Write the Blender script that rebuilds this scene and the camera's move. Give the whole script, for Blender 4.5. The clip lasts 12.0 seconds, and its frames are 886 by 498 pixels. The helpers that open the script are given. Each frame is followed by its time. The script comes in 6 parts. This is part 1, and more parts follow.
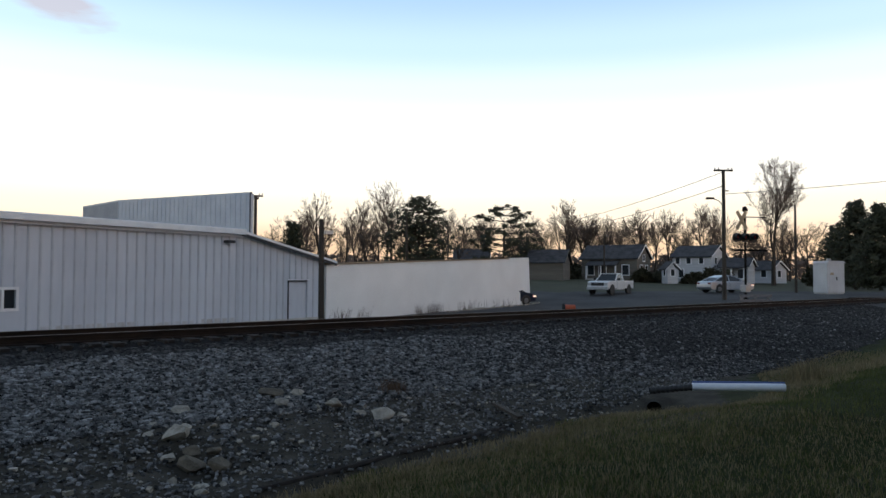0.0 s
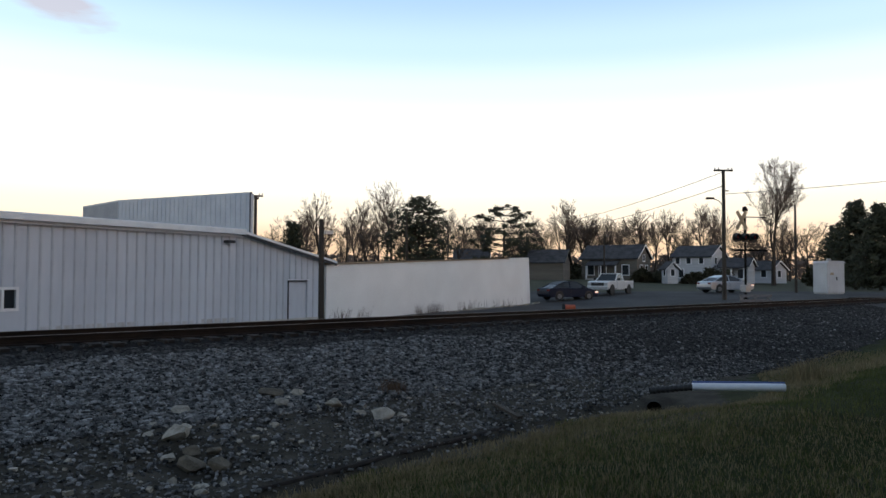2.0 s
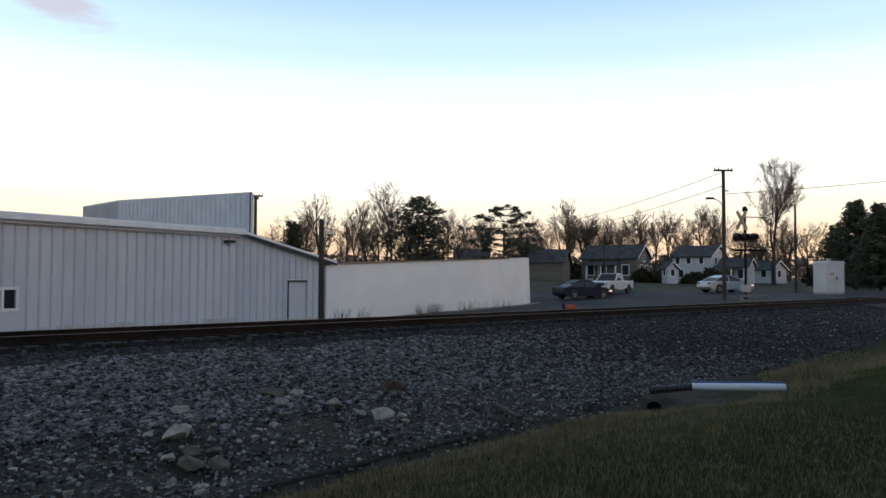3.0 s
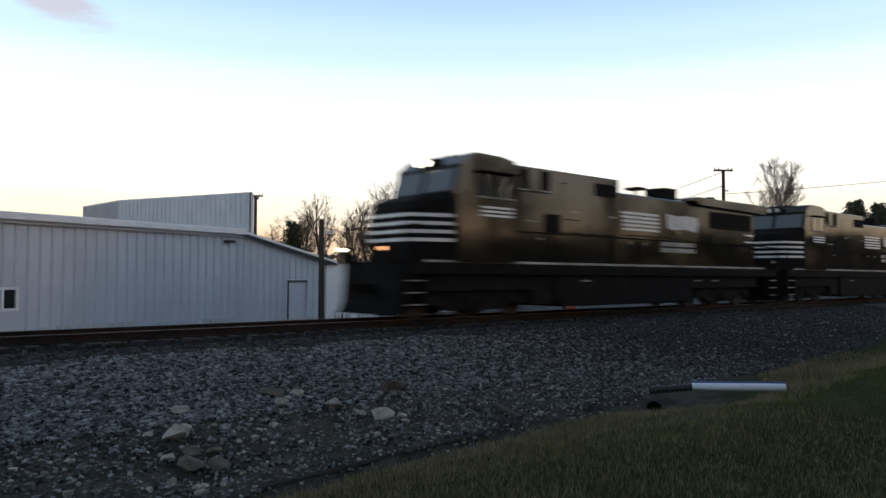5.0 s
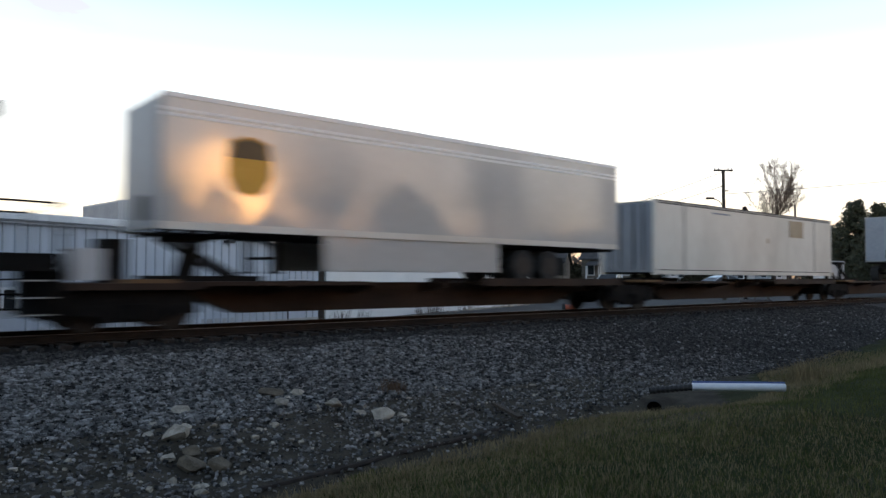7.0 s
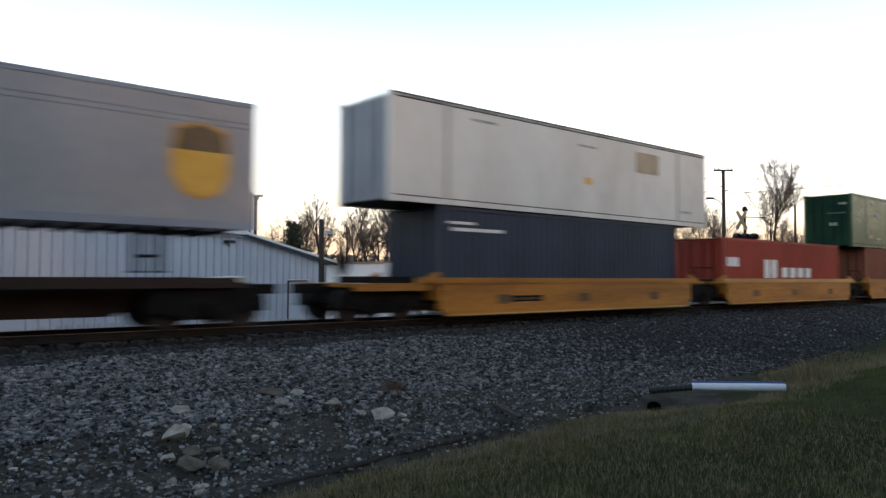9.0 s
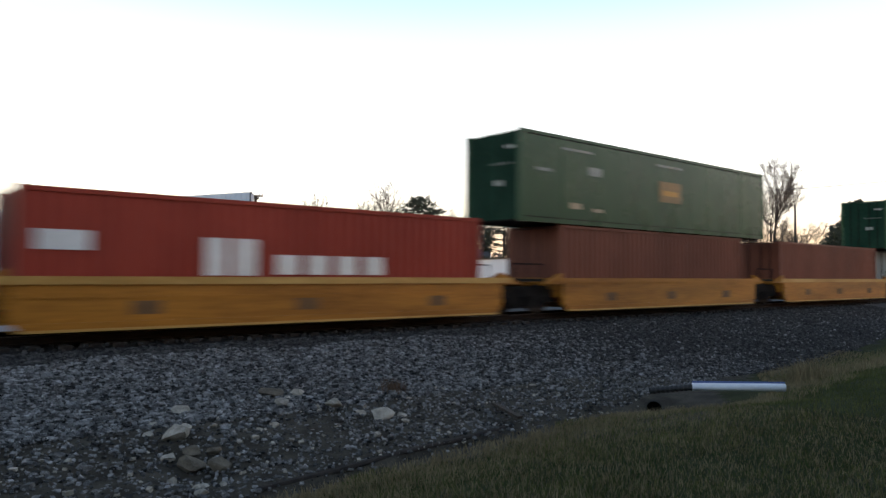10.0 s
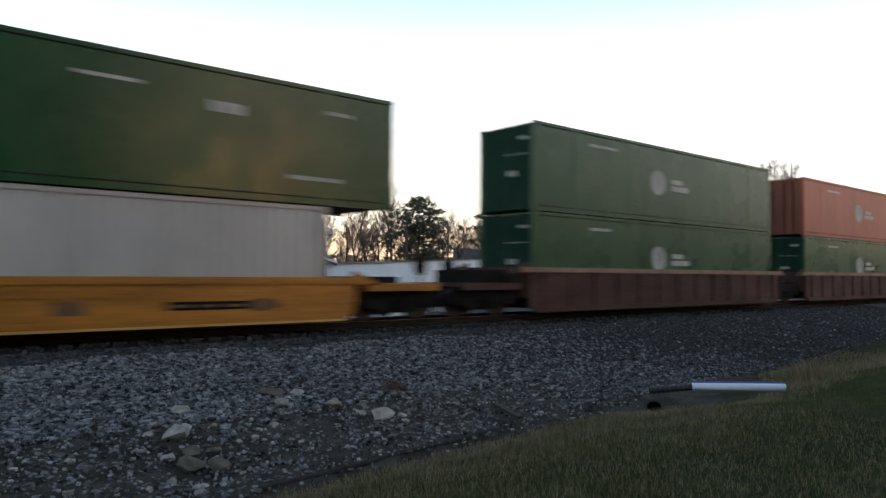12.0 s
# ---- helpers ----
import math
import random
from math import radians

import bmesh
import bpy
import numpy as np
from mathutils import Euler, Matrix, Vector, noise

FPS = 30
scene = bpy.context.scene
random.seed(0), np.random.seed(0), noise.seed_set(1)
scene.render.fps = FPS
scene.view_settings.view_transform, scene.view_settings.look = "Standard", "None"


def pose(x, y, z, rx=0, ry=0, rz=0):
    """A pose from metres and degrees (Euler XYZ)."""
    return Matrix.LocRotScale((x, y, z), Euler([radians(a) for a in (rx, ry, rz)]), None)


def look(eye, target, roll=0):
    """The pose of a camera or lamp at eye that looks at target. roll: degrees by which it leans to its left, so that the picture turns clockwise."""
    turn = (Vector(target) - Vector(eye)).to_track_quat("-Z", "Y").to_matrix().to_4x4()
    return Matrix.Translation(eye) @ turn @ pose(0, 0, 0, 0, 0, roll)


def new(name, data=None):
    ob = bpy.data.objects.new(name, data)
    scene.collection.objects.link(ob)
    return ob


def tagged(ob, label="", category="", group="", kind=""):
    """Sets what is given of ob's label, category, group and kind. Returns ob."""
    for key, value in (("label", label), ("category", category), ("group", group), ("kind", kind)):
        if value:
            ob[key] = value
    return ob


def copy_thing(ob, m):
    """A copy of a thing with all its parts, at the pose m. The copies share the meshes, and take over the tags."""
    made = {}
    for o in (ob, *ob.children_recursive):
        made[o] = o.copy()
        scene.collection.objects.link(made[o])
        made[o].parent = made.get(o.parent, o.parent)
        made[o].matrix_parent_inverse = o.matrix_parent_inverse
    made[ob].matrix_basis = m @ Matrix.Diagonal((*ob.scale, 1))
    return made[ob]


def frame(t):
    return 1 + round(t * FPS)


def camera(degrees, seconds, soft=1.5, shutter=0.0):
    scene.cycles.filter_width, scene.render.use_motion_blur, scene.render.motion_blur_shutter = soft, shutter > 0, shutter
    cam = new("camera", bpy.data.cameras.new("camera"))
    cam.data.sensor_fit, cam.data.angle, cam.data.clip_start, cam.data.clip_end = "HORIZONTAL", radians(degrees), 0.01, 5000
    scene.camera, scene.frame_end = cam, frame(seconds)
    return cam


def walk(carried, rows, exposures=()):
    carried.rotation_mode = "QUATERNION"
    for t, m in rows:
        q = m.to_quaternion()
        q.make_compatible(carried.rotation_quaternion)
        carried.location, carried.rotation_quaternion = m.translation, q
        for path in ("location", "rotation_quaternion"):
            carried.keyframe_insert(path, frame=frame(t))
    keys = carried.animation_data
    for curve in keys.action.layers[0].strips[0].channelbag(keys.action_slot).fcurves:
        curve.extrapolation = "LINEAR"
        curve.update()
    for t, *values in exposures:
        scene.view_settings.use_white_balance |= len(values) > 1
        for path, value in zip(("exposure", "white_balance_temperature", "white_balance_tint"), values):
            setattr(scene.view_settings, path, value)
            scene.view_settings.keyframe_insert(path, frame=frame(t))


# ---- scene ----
EYE = Vector((0.0, -17.041, 1.209))
cam = camera(62.746, 12.0, soft=1.5, shutter=0.5)
aim = EYE + Vector((math.sin(radians(40.481)) * math.cos(radians(2.171)), math.cos(radians(40.481)) * math.cos(radians(2.171)), math.sin(radians(2.171))))
walk(cam, [(0.0, look(EYE, aim, 0.267)), (12.0, look(EYE, aim, 0.267))],
     exposures=[(0.0, 0.0), (4.8, 0.0), (5.6, 0.05), (6.6, 0.35), (8.8, 0.55), (12.0, 0.6)])

# ---------------------------------------------------------------- world and light
SUN_AZ = radians(156)          # the set sun stands behind the camera
world = bpy.data.worlds.new("dusk")
scene.world = world
world.use_nodes = True
wn, wl = world.node_tree.nodes, world.node_tree.links
wn.clear()
w_out = wn.new("ShaderNodeOutputWorld")
w_geo = wn.new("ShaderNodeTexCoord")
w_sep = wn.new("ShaderNodeSeparateXYZ")
wl.new(w_geo.outputs["Generated"], w_sep.inputs[0])
w_ramp = wn.new("ShaderNodeValToRGB")
stops = [(0.0, (0.92, 0.58, 0.34)), (0.045, (1.0, 0.74, 0.51)), (0.085, (1.06, 0.97, 0.82)), (0.125, (1.1, 1.06, 1.0)), (0.20, (1.04, 1.07, 1.10)),
         (0.25, (0.84, 0.99, 1.08)), (0.30, (0.60, 0.83, 1.04)), (0.37, (0.42, 0.64, 0.96)), (0.46, (0.25, 0.35, 0.51)), (1.0, (0.105, 0.14, 0.205))]
cr = w_ramp.color_ramp
cr.interpolation = "EASE"
while len(cr.elements) < len(stops):
    cr.elements.new(0.5)
for e, (p, c) in zip(cr.elements, stops):
    e.position, e.color = p, (*c, 1)
wl.new(w_sep.outputs["Z"], w_ramp.inputs[0])
w_bg = wn.new("ShaderNodeBackground")
w_bg.inputs[1].default_value = 1.0
# thin pink cloud low in the blue
w_noise = wn.new("ShaderNodeTexNoise")
w_noise.inputs["Scale"].default_value = 11.0
w_noise.inputs["Detail"].default_value = 5.0
w_map = wn.new("ShaderNodeMapping")
w_map.inputs["Scale"].default_value = (1, 1, 4.5)
w_map.inputs["Location"].default_value = (0.35, 0.1, 0.0)
wl.new(w_geo.outputs["Generated"], w_map.inputs[0])
wl.new(w_map.outputs[0], w_noise.inputs["Vector"])
w_off = wn.new("ShaderNodeVectorMath")
w_off.operation = "SUBTRACT"
w_off.inputs[1].default_value = (0.196, 0.931, 0.312)
wl.new(w_geo.outputs["Generated"], w_off.inputs[0])
w_squash = wn.new("ShaderNodeVectorMath")
w_squash.operation = "MULTIPLY"
w_squash.inputs[1].default_value = (1.0, 1.0, 2.4)
wl.new(w_off.outputs[0], w_squash.inputs[0])
w_len = wn.new("ShaderNodeVectorMath")
w_len.operation = "LENGTH"
wl.new(w_squash.outputs[0], w_len.inputs[0])
w_near = wn.new("ShaderNodeMath")
w_near.operation = "MULTIPLY_ADD"
w_near.inputs[1].default_value = -6.0
w_near.inputs[2].default_value = 0.40
wl.new(w_len.outputs["Value"], w_near.inputs[0])
w_sum = wn.new("ShaderNodeMath")
w_sum.operation = "ADD"
wl.new(w_near.outputs[0], w_sum.inputs[0])
wl.new(w_noise.outputs["Fac"], w_sum.inputs[1])
w_cl = wn.new("ShaderNodeMapRange")
for i, val in ((1, 0.50), (2, 0.78), (3, 0.0), (4, 0.8)):
    w_cl.inputs[i].default_value = val
wl.new(w_sum.outputs[0], w_cl.inputs[0])
w_mix = wn.new("ShaderNodeMix")
w_mix.data_type = "RGBA"
wl.new(w_cl.outputs[0], w_mix.inputs[0])
wl.new(w_ramp.outputs[0], w_mix.inputs[6])
w_mix.inputs[7].default_value = (0.56, 0.50, 0.58, 1)
wl.new(w_mix.outputs[2], w_bg.inputs[0])
w_sky = wn.new("ShaderNodeTexSky")
w_sky.sky_type = "NISHITA"
w_sky.sun_disc = False
w_sky.sun_elevation = radians(1.0)
w_sky.sun_rotation = SUN_AZ
w_sky.dust_density = 2.0
w_bg2 = wn.new("ShaderNodeBackground")
w_bg2.inputs[1].default_value = 0.15
wl.new(w_sky.outputs[0], w_bg2.inputs[0])
w_add = wn.new("ShaderNodeAddShader")
wl.new(w_bg.outputs[0], w_add.inputs[0])
wl.new(w_bg2.outputs[0], w_add.inputs[1])
wl.new(w_add.outputs[0], w_out.inputs[0])

sun = new("sun", bpy.data.lights.new("sun", "SUN"))
sun.data.energy, sun.data.angle, sun.data.color = 0.14, radians(6.5), (1.0, 0.46, 0.11)
sun.matrix_world = look((math.sin(SUN_AZ) * 50, math.cos(SUN_AZ) * 50, 6), (0, 0, 0))


# ---------------------------------------------------------------- materials
def mat(name, a, b, rough=0.7, metal=0.0, scale=8.0, bump=0.2, fine=60.0, stretch=(1, 1, 1), coat=0.0, vary=0.0, spec=0.5, patchy=0.0):
    """Two colours mixed by coarse and fine noise, with a fine relief."""
    m = bpy.data.materials.new(name)
    m.use_nodes = True
    n, l = m.node_tree.nodes, m.node_tree.links
    p = n["Principled BSDF"]
    p.inputs["Roughness"].default_value, p.inputs["Metallic"].default_value = rough, metal
    p.inputs["Specular IOR Level"].default_value = spec
    p.inputs["Coat Weight"].default_value = coat
    p.inputs["Coat Roughness"].default_value = 0.12
    tc, mp = n.new("ShaderNodeTexCoord"), n.new("ShaderNodeMapping")
    mp.inputs["Scale"].default_value = stretch
    l.new(tc.outputs["Object"], mp.inputs[0])
    n1, n2 = n.new("ShaderNodeTexNoise"), n.new("ShaderNodeTexNoise")
    n1.inputs["Scale"].default_value, n1.inputs["Detail"].default_value = scale, 6
    n2.inputs["Scale"].default_value, n2.inputs["Detail"].default_value = fine, 3
    for q in (n1, n2):
        l.new(mp.outputs[0], q.inputs["Vector"])
    ad = n.new("ShaderNodeMath")
    ad.operation = "MULTIPLY_ADD"
    l.new(n2.outputs["Fac"], ad.inputs[0])
    ad.inputs[1].default_value = 0.5
    l.new(n1.outputs["Fac"], ad.inputs[2])
    mr = n.new("ShaderNodeMapRange")
    mr.inputs[1].default_value, mr.inputs[2].default_value = 0.55, 0.95
    l.new(ad.outputs[0], mr.inputs[0])
    mx = n.new("ShaderNodeMix")
    mx.data_type = "RGBA"
    mx.inputs[6].default_value, mx.inputs[7].default_value = (*a, 1), (*b, 1)
    l.new(mr.outputs[0], mx.inputs[0])
    col = mx.outputs[2]
    if vary:
        g = n.new("ShaderNodeNewGeometry")
        oi = n.new("ShaderNodeObjectInfo")
        s = n.new("ShaderNodeMath")
        s.operation = "ADD"
        l.new(g.outputs["Random Per Island"], s.inputs[0])
        l.new(oi.outputs["Random"], s.inputs[1])
        fr = n.new("ShaderNodeMath")
        fr.operation = "FRACT"
        l.new(s.outputs[0], fr.inputs[0])
        r2 = n.new("ShaderNodeMapRange")
        r2.inputs[3].default_value, r2.inputs[4].default_value = 1 - vary, 1 + vary
        l.new(fr.outputs[0], r2.inputs[0])
        hs = n.new("ShaderNodeHueSaturation")
        l.new(r2.outputs[0], hs.inputs["Value"])
        l.new(col, hs.inputs["Color"])
        col = hs.outputs[0]
    l.new(col, p.inputs["Base Color"])
    if patchy:
        # dulled patches where the gloss has worn or dust has settled
        n3 = n.new("ShaderNodeTexNoise")
        n3.inputs["Scale"].default_value, n3.inputs["Detail"].default_value = 0.9, 5
        l.new(tc.outputs["Object"], n3.inputs["Vector"])
        r3 = n.new("ShaderNodeMapRange")
        r3.inputs[1].default_value, r3.inputs[2].default_value = 0.42, 0.62
        r3.inputs[3].default_value, r3.inputs[4].default_value = rough, rough + patchy
        l.new(n3.outputs["Fac"], r3.inputs[0])
        l.new(r3.outputs[0], p.inputs["Roughness"])
    if bump:
        bp = n.new("ShaderNodeBump")
        bp.inputs["Strength"].default_value, bp.inputs["Distance"].default_value = bump, 0.02
        l.new(n2.outputs["Fac"], bp.inputs["Height"])
        l.new(bp.outputs[0], p.inputs["Normal"])
    return m


def glow(name, colour, strength):
    m = bpy.data.materials.new(name)
    m.use_nodes = True
    p = m.node_tree.nodes["Principled BSDF"]
    p.inputs["Base Color"].default_value = (*colour, 1)
    p.inputs["Emission Color"].default_value = (*colour, 1)
    p.inputs["Emission Strength"].default_value = strength
    return m


def glass(name, colour=(0.03, 0.035, 0.04), rough=0.06, spec=0.4):
    m = bpy.data.materials.new(name)
    m.use_nodes = True
    p = m.node_tree.nodes["Principled BSDF"]
    p.inputs["Base Color"].default_value = (*colour, 1)
    p.inputs["Roughness"].default_value = rough
    p.inputs["Specular IOR Level"].default_value = spec
    return m


M = {
    "ballast": mat("ballast", (0.013, 0.013, 0.013), (0.03, 0.029, 0.028), 0.95, scale=3, fine=25, bump=0.8, spec=0.15),
    "stone": mat("ballast_stone", (0.042, 0.042, 0.043), (0.215, 0.212, 0.208), 0.85, scale=7, fine=60, bump=0.35, vary=0.95, spec=0.3),
    "darkstone": mat("dark_ballast", (0.022, 0.021, 0.021), (0.085, 0.082, 0.080), 0.9, scale=7, fine=60, bump=0.3, vary=0.6, spec=0.2),
    "brownrock": mat("brown_boulder", (0.07, 0.058, 0.042), (0.15, 0.125, 0.09), 0.9, scale=5, fine=40, bump=0.6, vary=0.2),
    "rock": mat("pale_rock", (0.22, 0.20, 0.16), (0.45, 0.41, 0.35), 0.9, scale=5, fine=40, bump=0.6, vary=0.2),
    "dirt": mat("ditch_dirt", (0.028, 0.024, 0.018), (0.075, 0.066, 0.052), 0.95, scale=2.5, fine=30, bump=0.8, spec=0.15),
    "turf": mat("turf", (0.018, 0.022, 0.008), (0.04, 0.045, 0.016), 0.95, scale=2, fine=30, bump=0.8, spec=0.1),
    "grass": mat("grass_blade", (0.033, 0.052, 0.013), (0.135, 0.142, 0.044), 0.8, scale=0.45, fine=3, bump=0, vary=0.3, spec=0.2),
    "drygrass": mat("dry_grass_blade", (0.16, 0.125, 0.06), (0.28, 0.22, 0.12), 0.8, scale=1, fine=6, bump=0, vary=0.35),
    "deadweed": mat("dead_weed_brown", (0.07, 0.042, 0.025), (0.12, 0.075, 0.045), 0.85, scale=1, fine=6, bump=0, vary=0.3),
    "lawn": mat("far_lawn", (0.022, 0.027, 0.010), (0.05, 0.052, 0.02), 0.95, scale=0.3, fine=4, bump=0.4),
    "asphalt": mat("asphalt", (0.05, 0.05, 0.052), (0.085, 0.085, 0.087), 0.95, scale=0.25, fine=30, bump=0.3, spec=0.15),
    "gravel_lot": mat("gravel_lot", (0.14, 0.13, 0.115), (0.24, 0.22, 0.2), 0.95, scale=0.8, fine=20, bump=0.5),
    "rail": mat("rusty_rail", (0.014, 0.010, 0.008), (0.035, 0.021, 0.014), 0.85, metal=0.0, spec=0.2, scale=4, fine=50, stretch=(0.2, 1, 1)),
    "railhead": mat("polished_railhead", (0.16, 0.13, 0.11), (0.26, 0.22, 0.19), 0.5, metal=0.6, scale=3, fine=30, stretch=(0.1, 3, 1), bump=0.05),
    "tie": mat("creosote_tie", (0.014, 0.010, 0.008), (0.04, 0.029, 0.022), 0.9, scale=3, fine=40, stretch=(3, 0.4, 3), vary=0.3),
    "metalwall": mat("white_ribbed_steel", (0.48, 0.515, 0.58), (0.60, 0.635, 0.695), 0.5, scale=0.35, fine=3, stretch=(1, 1, 0.25), bump=0.05),
    "ribsteel": mat("panel_rib_steel", (0.44, 0.47, 0.53), (0.54, 0.57, 0.62), 0.5, scale=0.6, fine=5, bump=0.05),
    "rustsheet": mat("rust_streaked_panel", (0.40, 0.39, 0.39), (0.57, 0.60, 0.66), 0.6, scale=2.2, fine=12, stretch=(1, 1, 0.4), bump=0.05),
    "whitewall": mat("whitewashed_block", (0.80, 0.79, 0.77), (0.88, 0.87, 0.85), 0.85, scale=0.5, fine=10, bump=0.25),
    "whitetrim": mat("white_trim", (0.72, 0.73, 0.75), (0.82, 0.83, 0.84), 0.45, scale=2, fine=20, bump=0.05),
    "concrete": mat("concrete", (0.42, 0.40, 0.37), (0.58, 0.56, 0.53), 0.9, scale=1.5, fine=30, bump=0.3),
    "roofdark": mat("dark_shingle", (0.035, 0.035, 0.04), (0.08, 0.08, 0.085), 0.9, scale=1.5, fine=14, bump=0.5),
    "rooftan": mat("tan_coping", (0.22, 0.16, 0.10), (0.34, 0.26, 0.18), 0.85, scale=1.5, fine=10, bump=0.2),
    "siding": mat("white_siding", (0.46, 0.46, 0.48), (0.58, 0.58, 0.60), 0.7, scale=1, fine=8, stretch=(0.2, 0.2, 6), bump=0.2),
    "sidingtan": mat("tan_siding", (0.10, 0.088, 0.075), (0.17, 0.15, 0.125), 0.75, scale=1, fine=8, stretch=(0.2, 0.2, 6), bump=0.2),
    "wood": mat("weathered_pole", (0.03, 0.024, 0.019), (0.075, 0.058, 0.045), 0.9, scale=2, fine=30, stretch=(4, 4, 0.3), bump=0.5),
    "bark": mat("bark", (0.03, 0.023, 0.018), (0.065, 0.05, 0.04), 0.95, scale=2, fine=20, stretch=(2, 2, 0.5), bump=0.5),
    "twig": mat("twigs", (0.07, 0.051, 0.040), (0.14, 0.10, 0.078), 0.9, scale=0.3, fine=3, bump=0),
    "needle": mat("conifer_needles", (0.022, 0.027, 0.012), (0.052, 0.052, 0.024), 0.8, scale=0.7, fine=6, bump=0, vary=0.3),
    "bush": mat("bush_leaves", (0.03, 0.032, 0.016), (0.06, 0.055, 0.03), 0.85, scale=0.8, fine=6, bump=0, vary=0.3),
    "galv": mat("galvanised_steel", (0.32, 0.33, 0.34), (0.45, 0.46, 0.47), 0.45, metal=0.7, scale=4, fine=30, bump=0.05),
    "steel": mat("dark_steel", (0.008, 0.007, 0.007), (0.020, 0.017, 0.015), 0.85, spec=0.1, scale=3, fine=30, bump=0.2),
    "wheel": mat("wheel_steel", (0.02, 0.015, 0.012), (0.045, 0.034, 0.028), 0.7, metal=0.2, scale=3, fine=30, bump=0.1),
    "locoblack": mat("locomotive_black_enamel", (0.008, 0.008, 0.006), (0.018, 0.017, 0.012), 0.06, scale=0.8, fine=9, bump=0.03, spec=0.5, patchy=0.06),
    "locodark": mat("grimy_black", (0.006, 0.006, 0.006), (0.014, 0.012, 0.011), 0.8, scale=2, fine=20, bump=0.1, spec=0.08),
    "white": mat("white_lettering", (0.66, 0.65, 0.63), (0.8, 0.79, 0.77), 0.4, scale=2, fine=12, bump=0),
    "sillwhite": mat("sill_stripe_white", (0.50, 0.48, 0.45), (0.68, 0.66, 0.63), 0.5, scale=2, fine=12, bump=0),
    "fadedmark": mat("faded_pale_lettering", (0.22, 0.23, 0.20), (0.42, 0.42, 0.37), 0.6, scale=2, fine=12, bump=0),
    "wornwhite": mat("worn_grimy_white", (0.16, 0.15, 0.14), (0.46, 0.44, 0.41), 0.5, scale=1.6, fine=9, bump=0),
    "trailer": mat("trailer_silver_grey", (0.50, 0.495, 0.48), (0.58, 0.575, 0.56), 0.07, scale=0.4, fine=4, bump=0.008, spec=0.8, patchy=0.05),
    # white trim, with the sky's gleam on its ledges put into the colour
    "stripeskylit": mat("white_stripe_skylit", (0.86, 0.86, 0.85), (0.93, 0.93, 0.92), 0.35, scale=2, fine=12, bump=0),
    "trailergrey": mat("trailer_dull_grey", (0.27, 0.275, 0.29), (0.35, 0.355, 0.365), 0.35, scale=0.4, fine=4, bump=0.012, spec=0.5, patchy=0.12),
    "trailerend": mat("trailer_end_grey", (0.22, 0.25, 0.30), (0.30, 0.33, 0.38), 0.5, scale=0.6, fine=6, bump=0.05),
    "boxwhite": mat("container_white", (0.60, 0.56, 0.50), (0.76, 0.73, 0.67), 0.45, scale=0.5, fine=6, stretch=(1, 1, 0.3), bump=0.04),
    "boxgrey": mat("container_light_grey", (0.33, 0.31, 0.275), (0.45, 0.425, 0.38), 0.5, scale=0.6, fine=6, stretch=(1, 1, 0.3), bump=0.04),
    "boxblue": mat("container_slate_blue", (0.020, 0.030, 0.052), (0.036, 0.050, 0.078), 0.55, scale=0.6, fine=6, stretch=(1, 1, 0.3), bump=0.04, spec=0.25),
    "boxred": mat("container_red", (0.24, 0.027, 0.015), (0.34, 0.046, 0.026), 0.55, scale=0.6, fine=6, stretch=(1, 1, 0.3), bump=0.04, spec=0.25),
    "boxorange": mat("container_orange_red", (0.25, 0.042, 0.016), (0.36, 0.07, 0.03), 0.5, scale=0.6, fine=6, stretch=(1, 1, 0.3), bump=0.04),
    "boxbrown": mat("container_oxide_brown", (0.13, 0.039, 0.021), (0.20, 0.064, 0.036), 0.6, scale=0.6, fine=6, stretch=(1, 1, 0.3), bump=0.04, spec=0.25),
    "boxgreen": mat("container_dark_green", (0.007, 0.046, 0.019), (0.020, 0.070, 0.026), 0.26, scale=0.6, fine=6, stretch=(1, 1, 0.3), bump=0.015, spec=0.24, patchy=0.08),
    # end panels: darker and less glossy green than the flanks
    "boxgreenend": mat("container_end_dull_green", (0.008, 0.03, 0.018), (0.018, 0.05, 0.03), 0.8, scale=0.6, fine=6, bump=0.03, spec=0.1),
    # long streaks stand for grime and for the sill's lit and shaded bands
    "wellyellow": mat("well_car_yellow", (0.25, 0.095, 0.010), (0.50, 0.20, 0.022), 0.5, scale=0.8, fine=9, stretch=(0.25, 1, 2.2), bump=0.05, spec=0.3),
    # paler yellow for the bottom flange and every other top chord
    "wellpale": mat("pale_yellow_steel", (0.42, 0.22, 0.05), (0.62, 0.38, 0.12), 0.55, scale=1.2, fine=9, stretch=(0.3, 1, 1), bump=0.05, spec=0.3),
    "wellbrown": mat("well_car_brown", (0.036, 0.018, 0.013), (0.085, 0.042, 0.030), 0.75, scale=0.9, fine=8, stretch=(0.4, 1, 1.5), bump=0.05, spec=0.2),
    "spine": mat("spine_car_brown", (0.02, 0.012, 0.009), (0.05, 0.028, 0.018), 0.75, spec=0.25, scale=0.9, fine=10, bump=0.1),
    "chord": mat("faded_tan_red_steel", (0.20, 0.115, 0.075), (0.30, 0.18, 0.12), 0.65, scale=1.5, fine=12, bump=0.1, spec=0.25),
    "ochre": mat("worn_ochre_steel", (0.10, 0.05, 0.018), (0.20, 0.10, 0.035), 0.7, scale=1.5, fine=12, bump=0.1),
    "decal": mat("tan_decal", (0.36, 0.27, 0.17), (0.46, 0.36, 0.24), 0.6, scale=2, fine=14, bump=0),
    "decalorange": mat("orange_decal", (0.50, 0.24, 0.035), (0.62, 0.32, 0.06), 0.5, scale=2, fine=14, bump=0),
